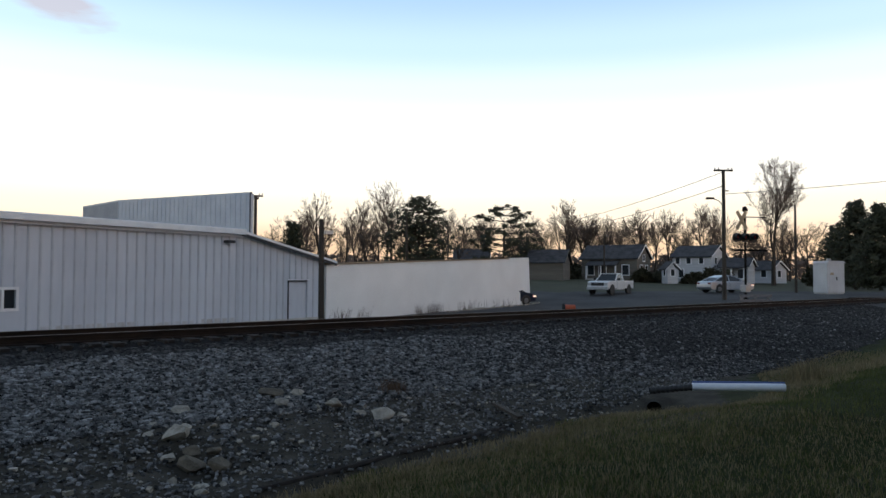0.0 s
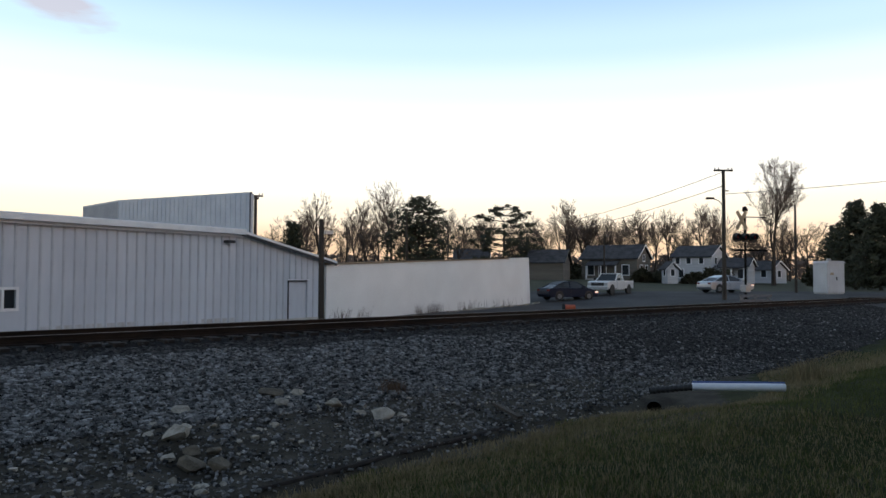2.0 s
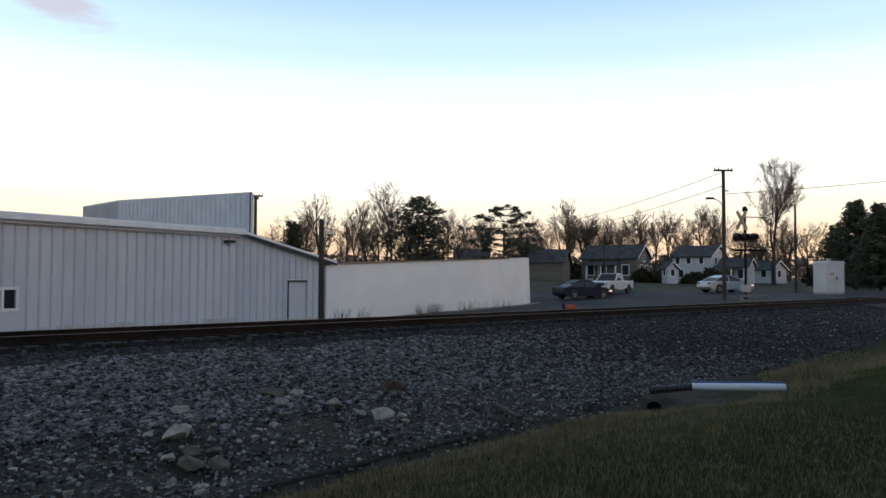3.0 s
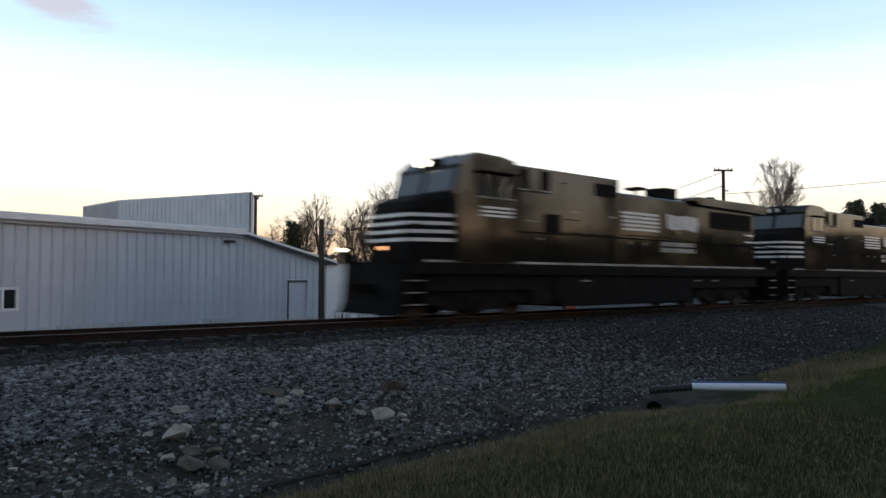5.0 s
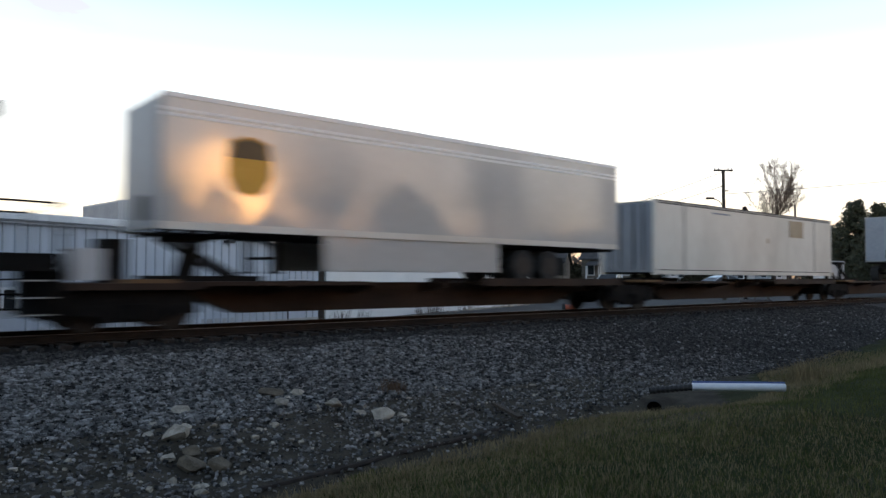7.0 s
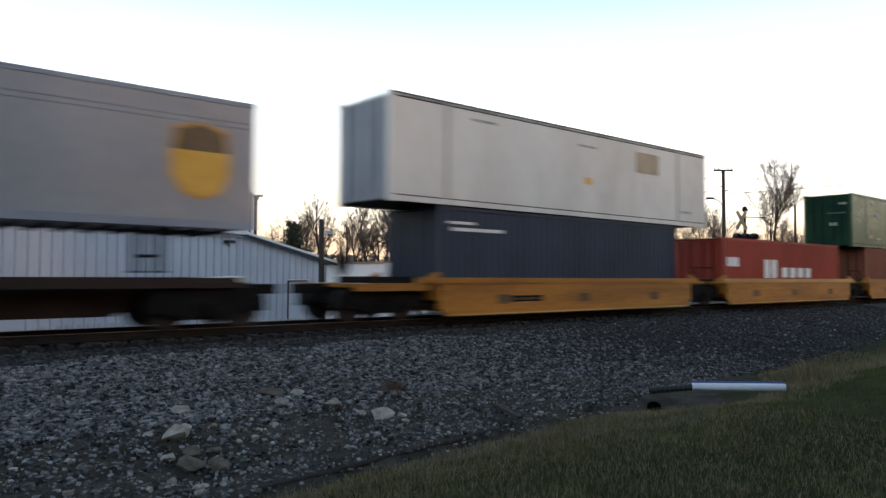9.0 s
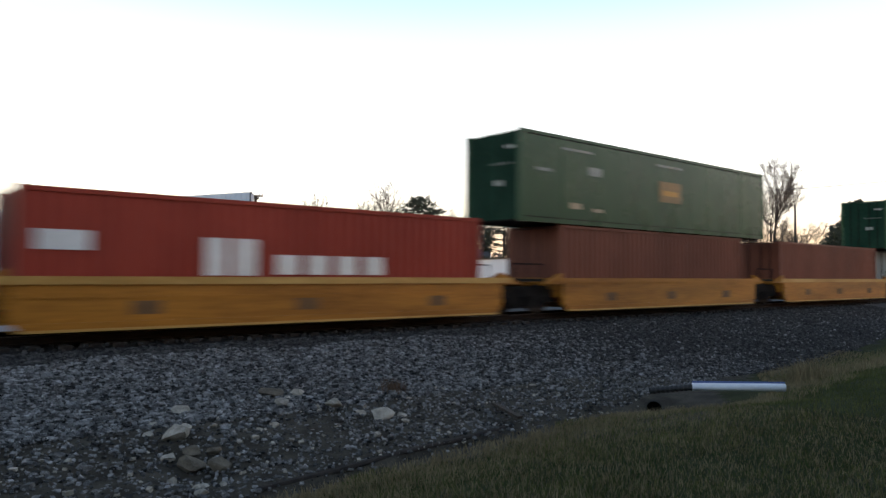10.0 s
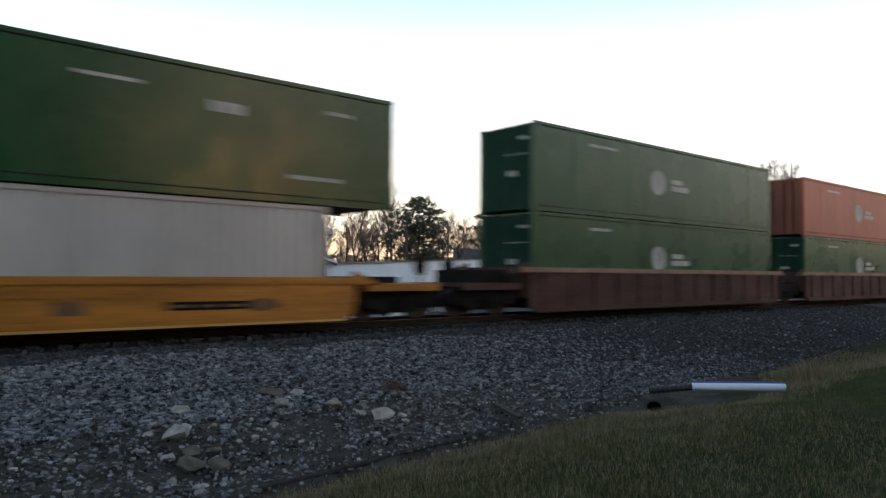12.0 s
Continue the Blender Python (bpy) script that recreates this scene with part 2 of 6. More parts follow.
    "decalrust": mat("faded_rust_orange_patch", (0.16, 0.10, 0.03), (0.34, 0.18, 0.05), 0.5, scale=3, fine=14, bump=0),
    "decalyellow": mat("yellow_shield", (0.70, 0.36, 0.03), (0.80, 0.45, 0.06), 0.45, scale=2, fine=14, bump=0),
    "decalbrown": mat("brown_shield", (0.10, 0.06, 0.02), (0.16, 0.10, 0.04), 0.5, scale=2, fine=14, bump=0),
    "decalred": mat("red_decal", (0.5, 0.045, 0.03), (0.6, 0.08, 0.05), 0.5, scale=2, fine=14, bump=0),
    "carwhite": mat("car_white", (0.66, 0.66, 0.67), (0.74, 0.74, 0.75), 0.25, scale=1, fine=8, bump=0, coat=0.6),
    "carsilver": mat("car_silver", (0.33, 0.36, 0.41), (0.40, 0.43, 0.48), 0.3, metal=0.5, scale=1, fine=8, bump=0, coat=0.6),
    "cardark": mat("car_dark_blue", (0.009, 0.014, 0.030), (0.013, 0.020, 0.040), 0.45, scale=1, fine=8, bump=0, spec=0.14),
    "rim": mat("dull_wheel_rim", (0.10, 0.10, 0.105), (0.16, 0.16, 0.165), 0.5, scale=4, fine=30, bump=0),
    "rubber": mat("rubber", (0.012, 0.012, 0.012), (0.025, 0.025, 0.025), 0.85, scale=4, fine=30),
    "blackplastic": mat("black_plastic", (0.012, 0.012, 0.013), (0.022, 0.022, 0.024), 0.5, scale=4, fine=30, bump=0.05),
    "pvc": mat("white_pvc", (0.66, 0.71, 0.80), (0.78, 0.82, 0.88), 0.35, scale=2, fine=12, bump=0.02),
    "plainblue": mat("plain_blue", (0.03, 0.07, 0.22), (0.05, 0.11, 0.32), 0.5, scale=2, fine=12, bump=0.05),
    "cone": mat("orange_plastic", (0.30, 0.055, 0.02), (0.45, 0.09, 0.03), 0.5, scale=2, fine=12, bump=0.02),
    "bungalow": mat("aluminium_bungalow", (0.5, 0.5, 0.51), (0.6, 0.6, 0.61), 0.5, scale=1, fine=10, bump=0.05),
    "glass": glass("dark_glass"),
    "cabglass": glass("cab_glass", (0.05, 0.055, 0.05), 0.02, 1.0),
    "lamp": glow("headlight_white", (1.0, 0.90, 0.74), 5.0),
    "lampwarm": glow("headlight_warm", (1.0, 0.45, 0.20), 2.5),
    "carlamp": glow("car_headlight_dim", (1.0, 0.66, 0.52), 0.85),
    "signalred": mat("signal_lens_red", (0.10, 0.01, 0.01), (0.14, 0.02, 0.02), 0.2, bump=0),
}


# ---------------------------------------------------------------- building blocks
def thing(name, label, category, group="", kind="", at=None):
    ob = new(name)
    ob.empty_display_size = 0.3
    if at is not None:
        ob.matrix_basis = at
    return tagged(ob, label, category, group, kind)


def part(name, bm, material, parent, label="", smooth=False):
    me = bpy.data.meshes.new(name)
    if smooth:
        for f in bm.faces:
            f.smooth = True
    bm.to_mesh(me)
    bm.free()
    me.materials.append(M[material])
    ob = new(name, me)
    if parent is not None:
        ob.parent = parent
    if label:
        ob["label"] = label
    return ob


def box(bm, x0, x1, y0, y1, z0, z1, bevel=0.0):
    vs = [bm.verts.new((x, y, z)) for x in (x0, x1) for y in (y0, y1) for z in (z0, z1)]
    fs = [bm.faces.new([vs[i] for i in f]) for f in ((0, 1, 3, 2), (4, 6, 7, 5), (0, 4, 5, 1), (2, 3, 7, 6), (0, 2, 6, 4), (1, 5, 7, 3))]
    if bevel:
        es = {e for f in fs for e in f.edges}
        bmesh.ops.bevel(bm, geom=list(es), offset=bevel, segments=2, affect="EDGES", profile=0.6)
    return bm


def B(*a, bevel=0.0):
    return box(bmesh.new(), *a, bevel=bevel)


def tube(bm, p, q, r0, r1=None, seg=8, caps=True):
    p, q = Vector(p), Vector(q)
    r1 = r0 if r1 is None else r1
    d = (q - p).normalized()
    u = d.orthogonal().normalized()
    w = d.cross(u)
    ra, rb = [], []
    for i in range(seg):
        a = 2 * math.pi * i / seg
        o = u * math.cos(a) + w * math.sin(a)
        ra.append(bm.verts.new(p + o * r0))
        rb.append(bm.verts.new(q + o * r1))
    for i in range(seg):
        j = (i + 1) % seg
        bm.faces.new((ra[i], ra[j], rb[j], rb[i]))
    if caps:
        bm.faces.new(ra[::-1])
        bm.faces.new(rb)
    return bm


def T(*a, **k):
    return tube(bmesh.new(), *a, **k)


def prism(bm, pts, y0, y1, axis="y", bevel=0.0):
    """A side profile of (x, z) pulled across from y0 to y1."""
    def at(a, b, c):
        return (a, c, b) if axis == "y" else (c, a, b)
    A = [bm.verts.new(at(x, z, y0)) for x, z in pts]
    C = [bm.verts.new(at(x, z, y1)) for x, z in pts]
    n = len(pts)
    fs = [bm.faces.new(A), bm.faces.new(C[::-1])]
    fs += [bm.faces.new((A[(i + 1) % n], A[i], C[i], C[(i + 1) % n])) for i in range(n)]
    bmesh.ops.recalc_face_normals(bm, faces=fs)
    if bevel:
        bmesh.ops.bevel(bm, geom=list({e for f in fs for e in f.edges}), offset=bevel, segments=2, affect="EDGES", profile=0.6)
    return bm


def P(*a, **k):
    return prism(bmesh.new(), *a, **k)


def mesh_of(name, verts, faces, material, parent=None, label=""):
    me = bpy.data.meshes.new(name)
    me.from_pydata(verts, [], faces)
    me.materials.append(M[material])
    ob = new(name, me)
    if parent is not None:
        ob.parent = parent
    if label:
        ob["label"] = label
    return ob


# ---------------------------------------------------------------- the ground
def ditch_line(x):
    return np.interp(x, [-10, 4, 6.3, 8.8, 14, 22, 40], [-9.6, -9.05, -8.65, -8.4, -7.6, -7.0, -6.0])


def smooth(t):
    t = np.clip(t, 0, 1)
    return t * t * (3 - 2 * t)


def far_level(x, y):
    z = np.interp(x, [-60, 0, 20, 40, 45, 50, 58, 70, 400], [-1.2, -1.12, -1.06, -0.86, -0.55, -0.3, -0.05, 0.0, 0.0])
    return z + smooth((y - 22) / 26) * 0.9


def height(x, y):
    x, y = np.asarray(x, float), np.asarray(y, float)
    yd = ditch_line(x)
    deep = -1.3 + 0.9 * smooth((x - 20) / 16)
    shoulder = -0.33 + (y + 1.45) * 0.142
    t = (y - yd) / (-4.4 - yd)
    lower = deep + (-0.745 - deep) * np.clip(t, 0, 1) ** 1.15
    near = np.where(y > -1.45, -0.33 + 0.095 * smooth((y + 1.47) / 0.17), np.where(y > -4.4, np.maximum(shoulder, -0.75), lower))
    bank_top = -0.44 - 0.50 * np.exp(-((x - 7.8) / 4.2) ** 2)
    wide = smooth((x - 10) / 3)
    rise = smooth((yd - y - 1.2 * wide) / (4.0 + 0.5 * wide))
    bank = deep + (bank_top - deep) * rise
    near = np.where(y < yd, bank, near)
    near = near - 0.22 * np.exp(-((y - yd + 0.25) / 0.16) ** 2) * (1 - smooth((x - 10) / 4))
    near = near - 0.32 * np.exp(-((x - 12.6) / 1.0) ** 2 - ((y + 8.75) / 0.5) ** 2)
    # washed-out gully below the boulders
    near = near - 0.20 * np.exp(-((x - 3.55 + 0.12 * (y + 7.9)) / 0.42) ** 2 - ((y + 7.95) / 0.75) ** 2)
    road = smooth((x - 46) / 6)
    near = near * (1 - road) + np.where(y < -1.9, -0.12, near) * road
    f = smooth((y - 1.5) / 4.0)
    far = -0.33 * (1 - f) + far_level(x, y) * f
    z = np.where(y < 0, near, far)
    return z


def ground_material(x, y):
    yd = float(ditch_line(x))
    j = noise.noise((x * 0.7, y * 0.7, 0)) * 0.45 + noise.noise((x * 2.1, y * 2.1, 3)) * 0.2
    if y < 3:
        if x > 44 + j * 4 - 1.2 * max(0.0, -2.5 - y):
            return 4 if x < 66 else 3
        if y > -5.0 + j * 2 - 2.5 * float(smooth((x - 16) / 6)) and y < 2.8 + j:
            return 0
        if y > yd - 0.7 + j - 2.6 * math.exp(-((x - 11.0) / 3.2) ** 2):
            return 1
        return 2
    if y < 9 + j * 3 and x < 43 + j * 3:
        return 5
    if x > 23 and 0.649 * x + 0.76 * (y + 17) < 67 + j * 2:
        return 4
    if x < 45 and y < 45:
        return 5
    return 3


def build_ground():
    xs = np.concatenate([[-900, -500, -250, -120, -60, -30, -15, -8], np.arange(-4, 30, 0.3), np.arange(30, 75, 1.0), np.arange(75, 180, 4.0), [200, 260, 400, 700, 1300, 2500]])
    ys = np.concatenate([[-1500, -700, -300, -120, -60, -30], np.arange(-22, -12, 0.5), np.arange(-12, 4, 0.22), np.arange(4, 14, 0.7), np.arange(14, 74, 2.5), [80, 95, 120, 180, 300, 600, 1300, 3000]])
    X, Y = np.meshgrid(xs, ys)
    Z = height(X, Y)
    rough = np.array([noise.noise((a * 1.3, b * 1.3, 1.0)) for a, b in zip(X.ravel(), Y.ravel())]).reshape(X.shape)
    near = (Y < -2.2) & (X > -10) & (X < 46)
    Z = Z + np.where(near, rough * 0.035, 0)
    nx = len(xs)
    v = np.column_stack([X.ravel(), Y.ravel(), Z.ravel()]).tolist()
    f, mi = [], []
    for j in range(len(ys) - 1):
        for i in range(nx - 1):
            f.append((j * nx + i, j * nx + i + 1, (j + 1) * nx + i + 1, (j + 1) * nx + i))
            mi.append(ground_material((xs[i] + xs[i + 1]) / 2, (ys[j] + ys[j + 1]) / 2))
    ob = mesh_of("ground", v, f, "ballast")
    for k in ("dirt", "turf", "lawn", "asphalt", "gravel_lot"):
        ob.data.materials.append(M[k])
    ob.data.polygons.foreach_set("material_index", mi)
    ob.data.polygons.foreach_set("use_smooth", [True] * len(mi))
    tagged(ob, "railway embankment, ditch, grass bank and asphalt lot", "ground", kind="structure")


def scatter_stones(name, pts, size, seed, material, label, category):
    """Many broken stones, each a jittered box, as one mesh."""
    r = np.random.default_rng(seed)
    n = len(pts)
    base = np.array([(a, b, c) for a in (-1, 1) for b in (-1, 1) for c in (-1, 1)], float)
    v = base[None] * (0.55 + 0.45 * r.random((n, 8, 3)))
    s = size * (0.45 + r.random((n, 1)) ** 2 * 1.1)
    v = v * s[:, :, None] * np.array([1.0, 0.8, 0.6]) * (0.7 + 0.6 * r.random((n, 1, 3)))
    a, b = r.random(n) * 6.283, (r.random(n) - 0.5) * 1.6
    ca, sa, cb, sb = np.cos(a)[:, None], np.sin(a)[:, None], np.cos(b)[:, None], np.sin(b)[:, None]
    x, y, z = v[..., 0], v[..., 1] * cb - v[..., 2] * sb, v[..., 1] * sb + v[..., 2] * cb
    x, y = x * ca - y * sa, x * sa + y * ca
    out = np.stack([x, y, z], -1) + pts[:, None, :]
    quads = np.array(((0, 1, 3, 2), (4, 6, 7, 5), (0, 4, 5, 1), (2, 3, 7, 6), (0, 2, 6, 4), (1, 5, 7, 3)))
    faces = (np.arange(n)[:, None, None] * 8 + quads[None]).reshape(-1, 4)
    ob = mesh_of(name, out.reshape(-1, 3).tolist(), faces.tolist(), material)
    return tagged(ob, label, category, kind="stuff")


def build_stones():
    r = np.random.default_rng(5)
    # crushed ballast on the shoulder
    n = 98000
    x = 1.0 + 44 * r.random(n) ** 1.6
    y = -1.42 - (4.9 + 1.5 * smooth((x - 13) / 6)) * r.random(n) ** 1.25
    p = np.column_stack([x, y, height(x, y) + 0.012])
    # beside the ties, shade put into the colour; finer dark gravel towards the crossing
    darker = (y > -2.05 + 0.25 * np.sin(x * 1.7) * np.sin(x * 0.6)) | (r.random(n) < smooth((x - 8) / 12) * 0.9)
    scatter_stones("ballast_gravel", p[~darker], 0.037, 1, "stone", "crushed grey ballast stones on the railway shoulder", "gravel")
    scatter_stones("dark_gravel", p[darker], 0.036, 11, "darkstone", "dark gravel, shade coloured in beside the ties, and by the crossing", "gravel")
    # coarser lumps here and there on the slope
    n = 450
    x = 1.2 + 16 * r.random(n) ** 1.3
    y = -2.3 - 5.6 * r.random(n)
    p = np.column_stack([x, y, height(x, y) + 0.02])
    scatter_stones("coarse_ballast", p, 0.055, 12, "stone", "coarser grey stones lying on the ballast slope", "gravel")
    n = 7000
    x = -2 + 40 * r.random(n)
    y = -1.45 + 2.9 * r.random(n)
    keep = np.abs(np.abs(y) - 0.755) > 0.12
    x, y = x[keep], y[keep]
    p = np.column_stack([x, y, height(x, y) + 0.02])
    scatter_stones("crib_gravel", p, 0.042, 2, "darkstone", "dark ballast stones between the ties", "gravel")
    n = 12000
    x = 1.0 + 20 * r.random(n) ** 1.2
    y = ditch_line(x) - 0.3 + (-5.6 - ditch_line(x) + 0.3) * r.random(n)
    p = np.column_stack([x, y, height(x, y) + 0.01])
    scatter_stones("ditch_rubble", p, 0.026, 3, "stone", "small rubble half sunk in ditch dirt", "gravel")
    n = 150
    x = 1.5 + 12 * r.random(n)
    y = -8.8 + 3.0 * r.random(n)
    p = np.column_stack([x, y, height(x, y) + 0.015])
    scatter_stones("pale_rubble", p, 0.034, 4, "rock", "pale broken limestone pieces scattered on the slope", "gravel")
    n = 90
    t = 0.45 + 0.58 * r.random(n)
    x, y = 19.1 + t * 21.8, 14.17 + t * 6.66 - 0.5 - 0.3 * r.random(n)
    p = np.column_stack([x, y, height(x, y) + 0.02])
    scatter_stones("wall_rubble", p, 0.1, 6, "rock", "pale rubble along the foot of the white wall", "gravel")


def blades(name, pts, h0, h1, wid, seed, material, label):
    r = np.random.default_rng(seed)
    n = len(pts)
    h = h0 + (h1 - h0) * r.random(n)
    a = r.random(n) * 6.283
    lean = h * (0.15 + 0.5 * r.random(n))
    b = r.random(n) * 6.283
    d = np.column_stack([np.cos(a), np.sin(a), np.zeros(n)]) * wid
    l = np.column_stack([np.cos(b) * lean, np.sin(b) * lean, h])
    p = np.asarray(pts)
    v = np.stack([p - d, p + d, p + l * [0.4, 0.4, 0.6] + d * 0.7, p + l * [0.4, 0.4, 0.6] - d * 0.7, p + l], 1).reshape(-1, 3)
    q = np.arange(n)[:, None] * 5
    faces = (q + [0, 1, 2, 3]).tolist() + (q + [3, 2, 4]).tolist()
    return tagged(mesh_of(name, v.tolist(), faces, material), label, "grass", kind="stuff")


def build_grass():
    r = np.random.default_rng(8)
    n = 150000
    x = 1.5 + 26 * r.random(n) ** 1.5
    y = -16.2 + 7.8 * r.random(n)
    edge = ditch_line(x) - 1.0 - 2.2 * smooth((x - 9.5) / 3) * (1 - smooth((x - 15.5) / 3)) + 0.5 * np.sin(x * 2.1) * np.sin(x * 0.7 + 1)
    k = (y < edge) & (x > (y + 17.0) * 0.2)
    x, y = x[k], y[k]
    blades("grass", np.column_stack([x, y, height(x, y) - 0.01]), 0.03, 0.085, 0.0045, 1, "grass", "short dark green grass on the bank")
    n = 9000
    x = 2.5 + 22 * r.random(n) ** 1.2
    y = ditch_line(x) - 0.75 - 1.9 * smooth((x - 9.5) / 3) * (1 - smooth((x - 15.5) / 3)) - 1.3 * r.random(n) ** 1.6
    blades("dry_grass", np.column_stack([x, y, height(x, y) - 0.01]), 0.04, 0.15, 0.005, 2, "drygrass", "dry straw-coloured grass along the ditch edge")
    n = 34000
    x = 2.0 + 9 * r.random(n) ** 1.1
    y = ditch_line(x) - 1.0 - 5.0 * r.random(n) ** 1.3
    blades("straw_grass", np.column_stack([x, y, height(x, y) - 0.01]), 0.03, 0.10, 0.004, 9, "drygrass", "yellowed straw blades among the green grass")
    n = 260
    x, y = r.normal(17.0, 0.22, n), r.normal(-9.75, 0.2, n)
    blades("grass_tuft", np.column_stack([x, y, height(x, y) - 0.01]), 0.25, 0.62, 0.009, 13, "drygrass", "dry brown tuft at the end of the pipe")
    n = 2600
    x = 17.2 + 12 * r.random(n)
    y = -10.4 + 0.06 * (x - 15) + (r.random(n) - 0.5) * 1.6
    blades("tall_dry_grass", np.column_stack([x, y, height(x, y) - 0.01]), 0.12, 0.32, 0.006, 3, "drygrass", "tall dead brown grass beside the road")
    # dead weeds at the foot of the white wall
    n = 300
    t = np.concatenate([r.normal(0.03, 0.015, 50), r.normal(0.1, 0.012, 30), r.normal(0.33, 0.008, 40), r.normal(0.4, 0.025, 90), r.normal(0.58, 0.03, 50), r.normal(0.78, 0.06, 40)])
    x = 19.1 + t * 21.8
    y = 14.17 + t * 6.66 - 0.35 - 0.3 * r.random(n)
    blades("wall_weeds", np.column_stack([x, y, height(x, y) - 0.01]), 0.25, 0.8, 0.010, 4, "twig", "dead brown weeds along the white wall")


# ---------------------------------------------------------------- the track
def build_track():
    track = thing("railway_track", "rusty standard-gauge rails on dark timber ties in grey ballast", "railway track", kind="structure")
    for side in (-1, 1):
        y = 0.755 * side
        prof = [(y - 0.07, -0.18), (y + 0.07, -0.18), (y + 0.07, -0.165), (y + 0.012, -0.145), (y + 0.012, -0.045), (y + 0.036, -0.035),
                (y + 0.036, -0.006), (y - 0.036, -0.006), (y - 0.036, -0.035), (y - 0.012, -0.045), (y - 0.012, -0.145), (y - 0.07, -0.165)]
        rail = part("rail", P(prof, -400, 700, axis="x"), "rail", track, "rusty steel rail")
        part("rail_head", B(-400, 700, y - 0.028, y + 0.028, -0.006, 0.0), "railhead", rail, "polished running surface")
    me = bpy.data.meshes.new("tie")
    bm = B(-0.11, 0.11, -1.3, 1.3, -0.36, -0.182)
    bm.to_mesh(me)
    bm.free()
    me.materials.append(M["tie"])
    r = random.Random(3)
    for i in range(180):
        ob = new("tie", me)
        ob.parent = track
        ob.matrix_basis = pose(-6 + i * 0.51 + r.uniform(-0.03, 0.03), r.uniform(-0.04, 0.04), r.uniform(-0.008, 0.0), 0, 0, r.uniform(-1.2, 1.2))
    rest = bmesh.new()
    for i in range(280):
        box(rest, 86.2 + i * 0.51, 86.42 + i * 0.51, -1.3, 1.3, -0.36, -0.182)
    tagged(part("far_ties", rest, "tie", track, "dark timber ties further along"), kind="stuff")


# ---------------------------------------------------------------- the sheds across the track
PT = {"tall": (Vector((16.76, 49.94, 6.93)), Vector((17.83, 43.76, 7.07)), Vector((21.41, 27.57, 6.62)))}
A17 = radians(17.0)
SHED = Matrix.Translation((18.5, 14.0, 0)) @ Matrix.Rotation(A17, 4, "Z")   # x along the wall, y away from the track


def build_shed():
    g = -1.15
    shed = thing("metal_shed", "long white ribbed steel shed with low eaves and a lean-to end", "shed", at=SHED)
    # wall in one piece with door and window openings cut as gaps between panels
    def slab(x0, x1, z0, z1, name="wall"):
        return part(name, B(x0, x1, 0, 0.16, z0, z1), "metalwall", shed)
    x_end, x_kink = 0.33, -5.1
    win = (-16.9, -14.36, 0.12, 0.72)
    door = (-2.12, -0.78, g, 0.97)
    slab(-34, win[0], g, 3.0)
    slab(win[0], win[1], g, win[2])
    slab(win[0], win[1], win[3], 3.0)
    slab(win[1], x_kink, g, 3.0)
    part("wall", P([(x_kink, g), (door[0], g), (door[0], 2.46), (x_kink, 3.0)], 0, 0.16), "metalwall", shed)
    part("wall", P([(door[0], door[3]), (door[1], door[3]), (door[1], 2.19), (door[0], 2.46)], 0, 0.16), "metalwall", shed)
    part("wall", P([(door[1], g), (x_end, g), (x_end, 1.94), (door[1], 2.19)], 0, 0.16), "metalwall", shed)
    part("end_wall", B(x_end - 0.16, x_end, 0.16, 9, g, 1.95), "metalwall", shed)
    part("rear_wall", B(-34, x_end, 9, 9.16, g, 1.95), "metalwall", shed)
    part("end_wall", B(-34, -33.84, 0.16, 9, g, 3.0), "metalwall", shed)
    # ribs, one by one
    me = bpy.data.meshes.new("rib")
    bm = P([(-0.055, 0), (0.055, 0), (0.022, -0.052), (-0.022, -0.052)], g, 1.0, axis="y")
    for v in bm.verts:
        x, y, z = v.co
        v.co = (x, z, y)
    bmesh.ops.recalc_face_normals(bm, faces=list(bm.faces))
    bm.to_mesh(me)
    bm.free()
    # darker than the wall sheet: the ribs' shadow is partly in this colour
    me.materials.append(M["ribsteel"])
    x = -26.0
    while x < x_end - 0.1:
        top = 2.97 if x < x_kink else 2.97 - (x - x_kink) * 0.197
        bottom = g
        if win[0] - 0.1 < x < win[1] + 0.1:
            bottom = win[3] + 0.1
        if door[0] - 0.06 < x < door[1] + 0.06:
            bottom = door[3] + 0.08
        ob = new("rib", me)
        ob.parent = shed
        k = (top - bottom) / (1.0 - g)
        ob.matrix_basis = Matrix.Translation((x, 0.002, bottom - g * k)) @ Matrix.Diagonal((1, 1, k, 1))
        x += 0.4
    for a, b, top in ((-13.6, -9.9, -0.52), (-9.3, -7.4, -0.62), (-7.0, -5.2, -0.58)):
        part("wall_patch", B(a, b, -0.006, -0.002, -0.86, top), "rustsheet", shed, "rust-streaked lower panel")
    part("corner_seam", B(x_kink - 0.05, x_kink + 0.05, -0.042, -0.002, g, 2.9), "ribsteel", shed)
    part("base_curb", B(-34, x_end, -0.14, 0.0, g - 0.3, -0.78), "concrete", shed, "pale concrete footing")
    # roof sheets and fascia
    part("roof", P([(-0.16, 3.08), (4.6, 3.52), (9.3, 3.08), (9.3, 3.16), (4.6, 3.60), (-0.16, 3.16)], -34.2, x_kink + 0.1, axis="x"), "whitetrim", shed, "low white steel roof")
    part("gable_wall", P([(0.16, 3.0), (9.0, 3.0), (9.0, 3.08), (4.6, 3.5), (0.16, 3.08)], x_kink - 0.1, x_kink + 0.05, axis="x"), "metalwall", shed)
    part("gutter", P([(-0.34, 2.98), (-0.19, 2.95), (-0.17, 3.10), (-0.24, 3.22), (-0.34, 3.18)], -34.2, x_kink + 0.15, axis="x"), "whitetrim", shed, "white rolled eave gutter")
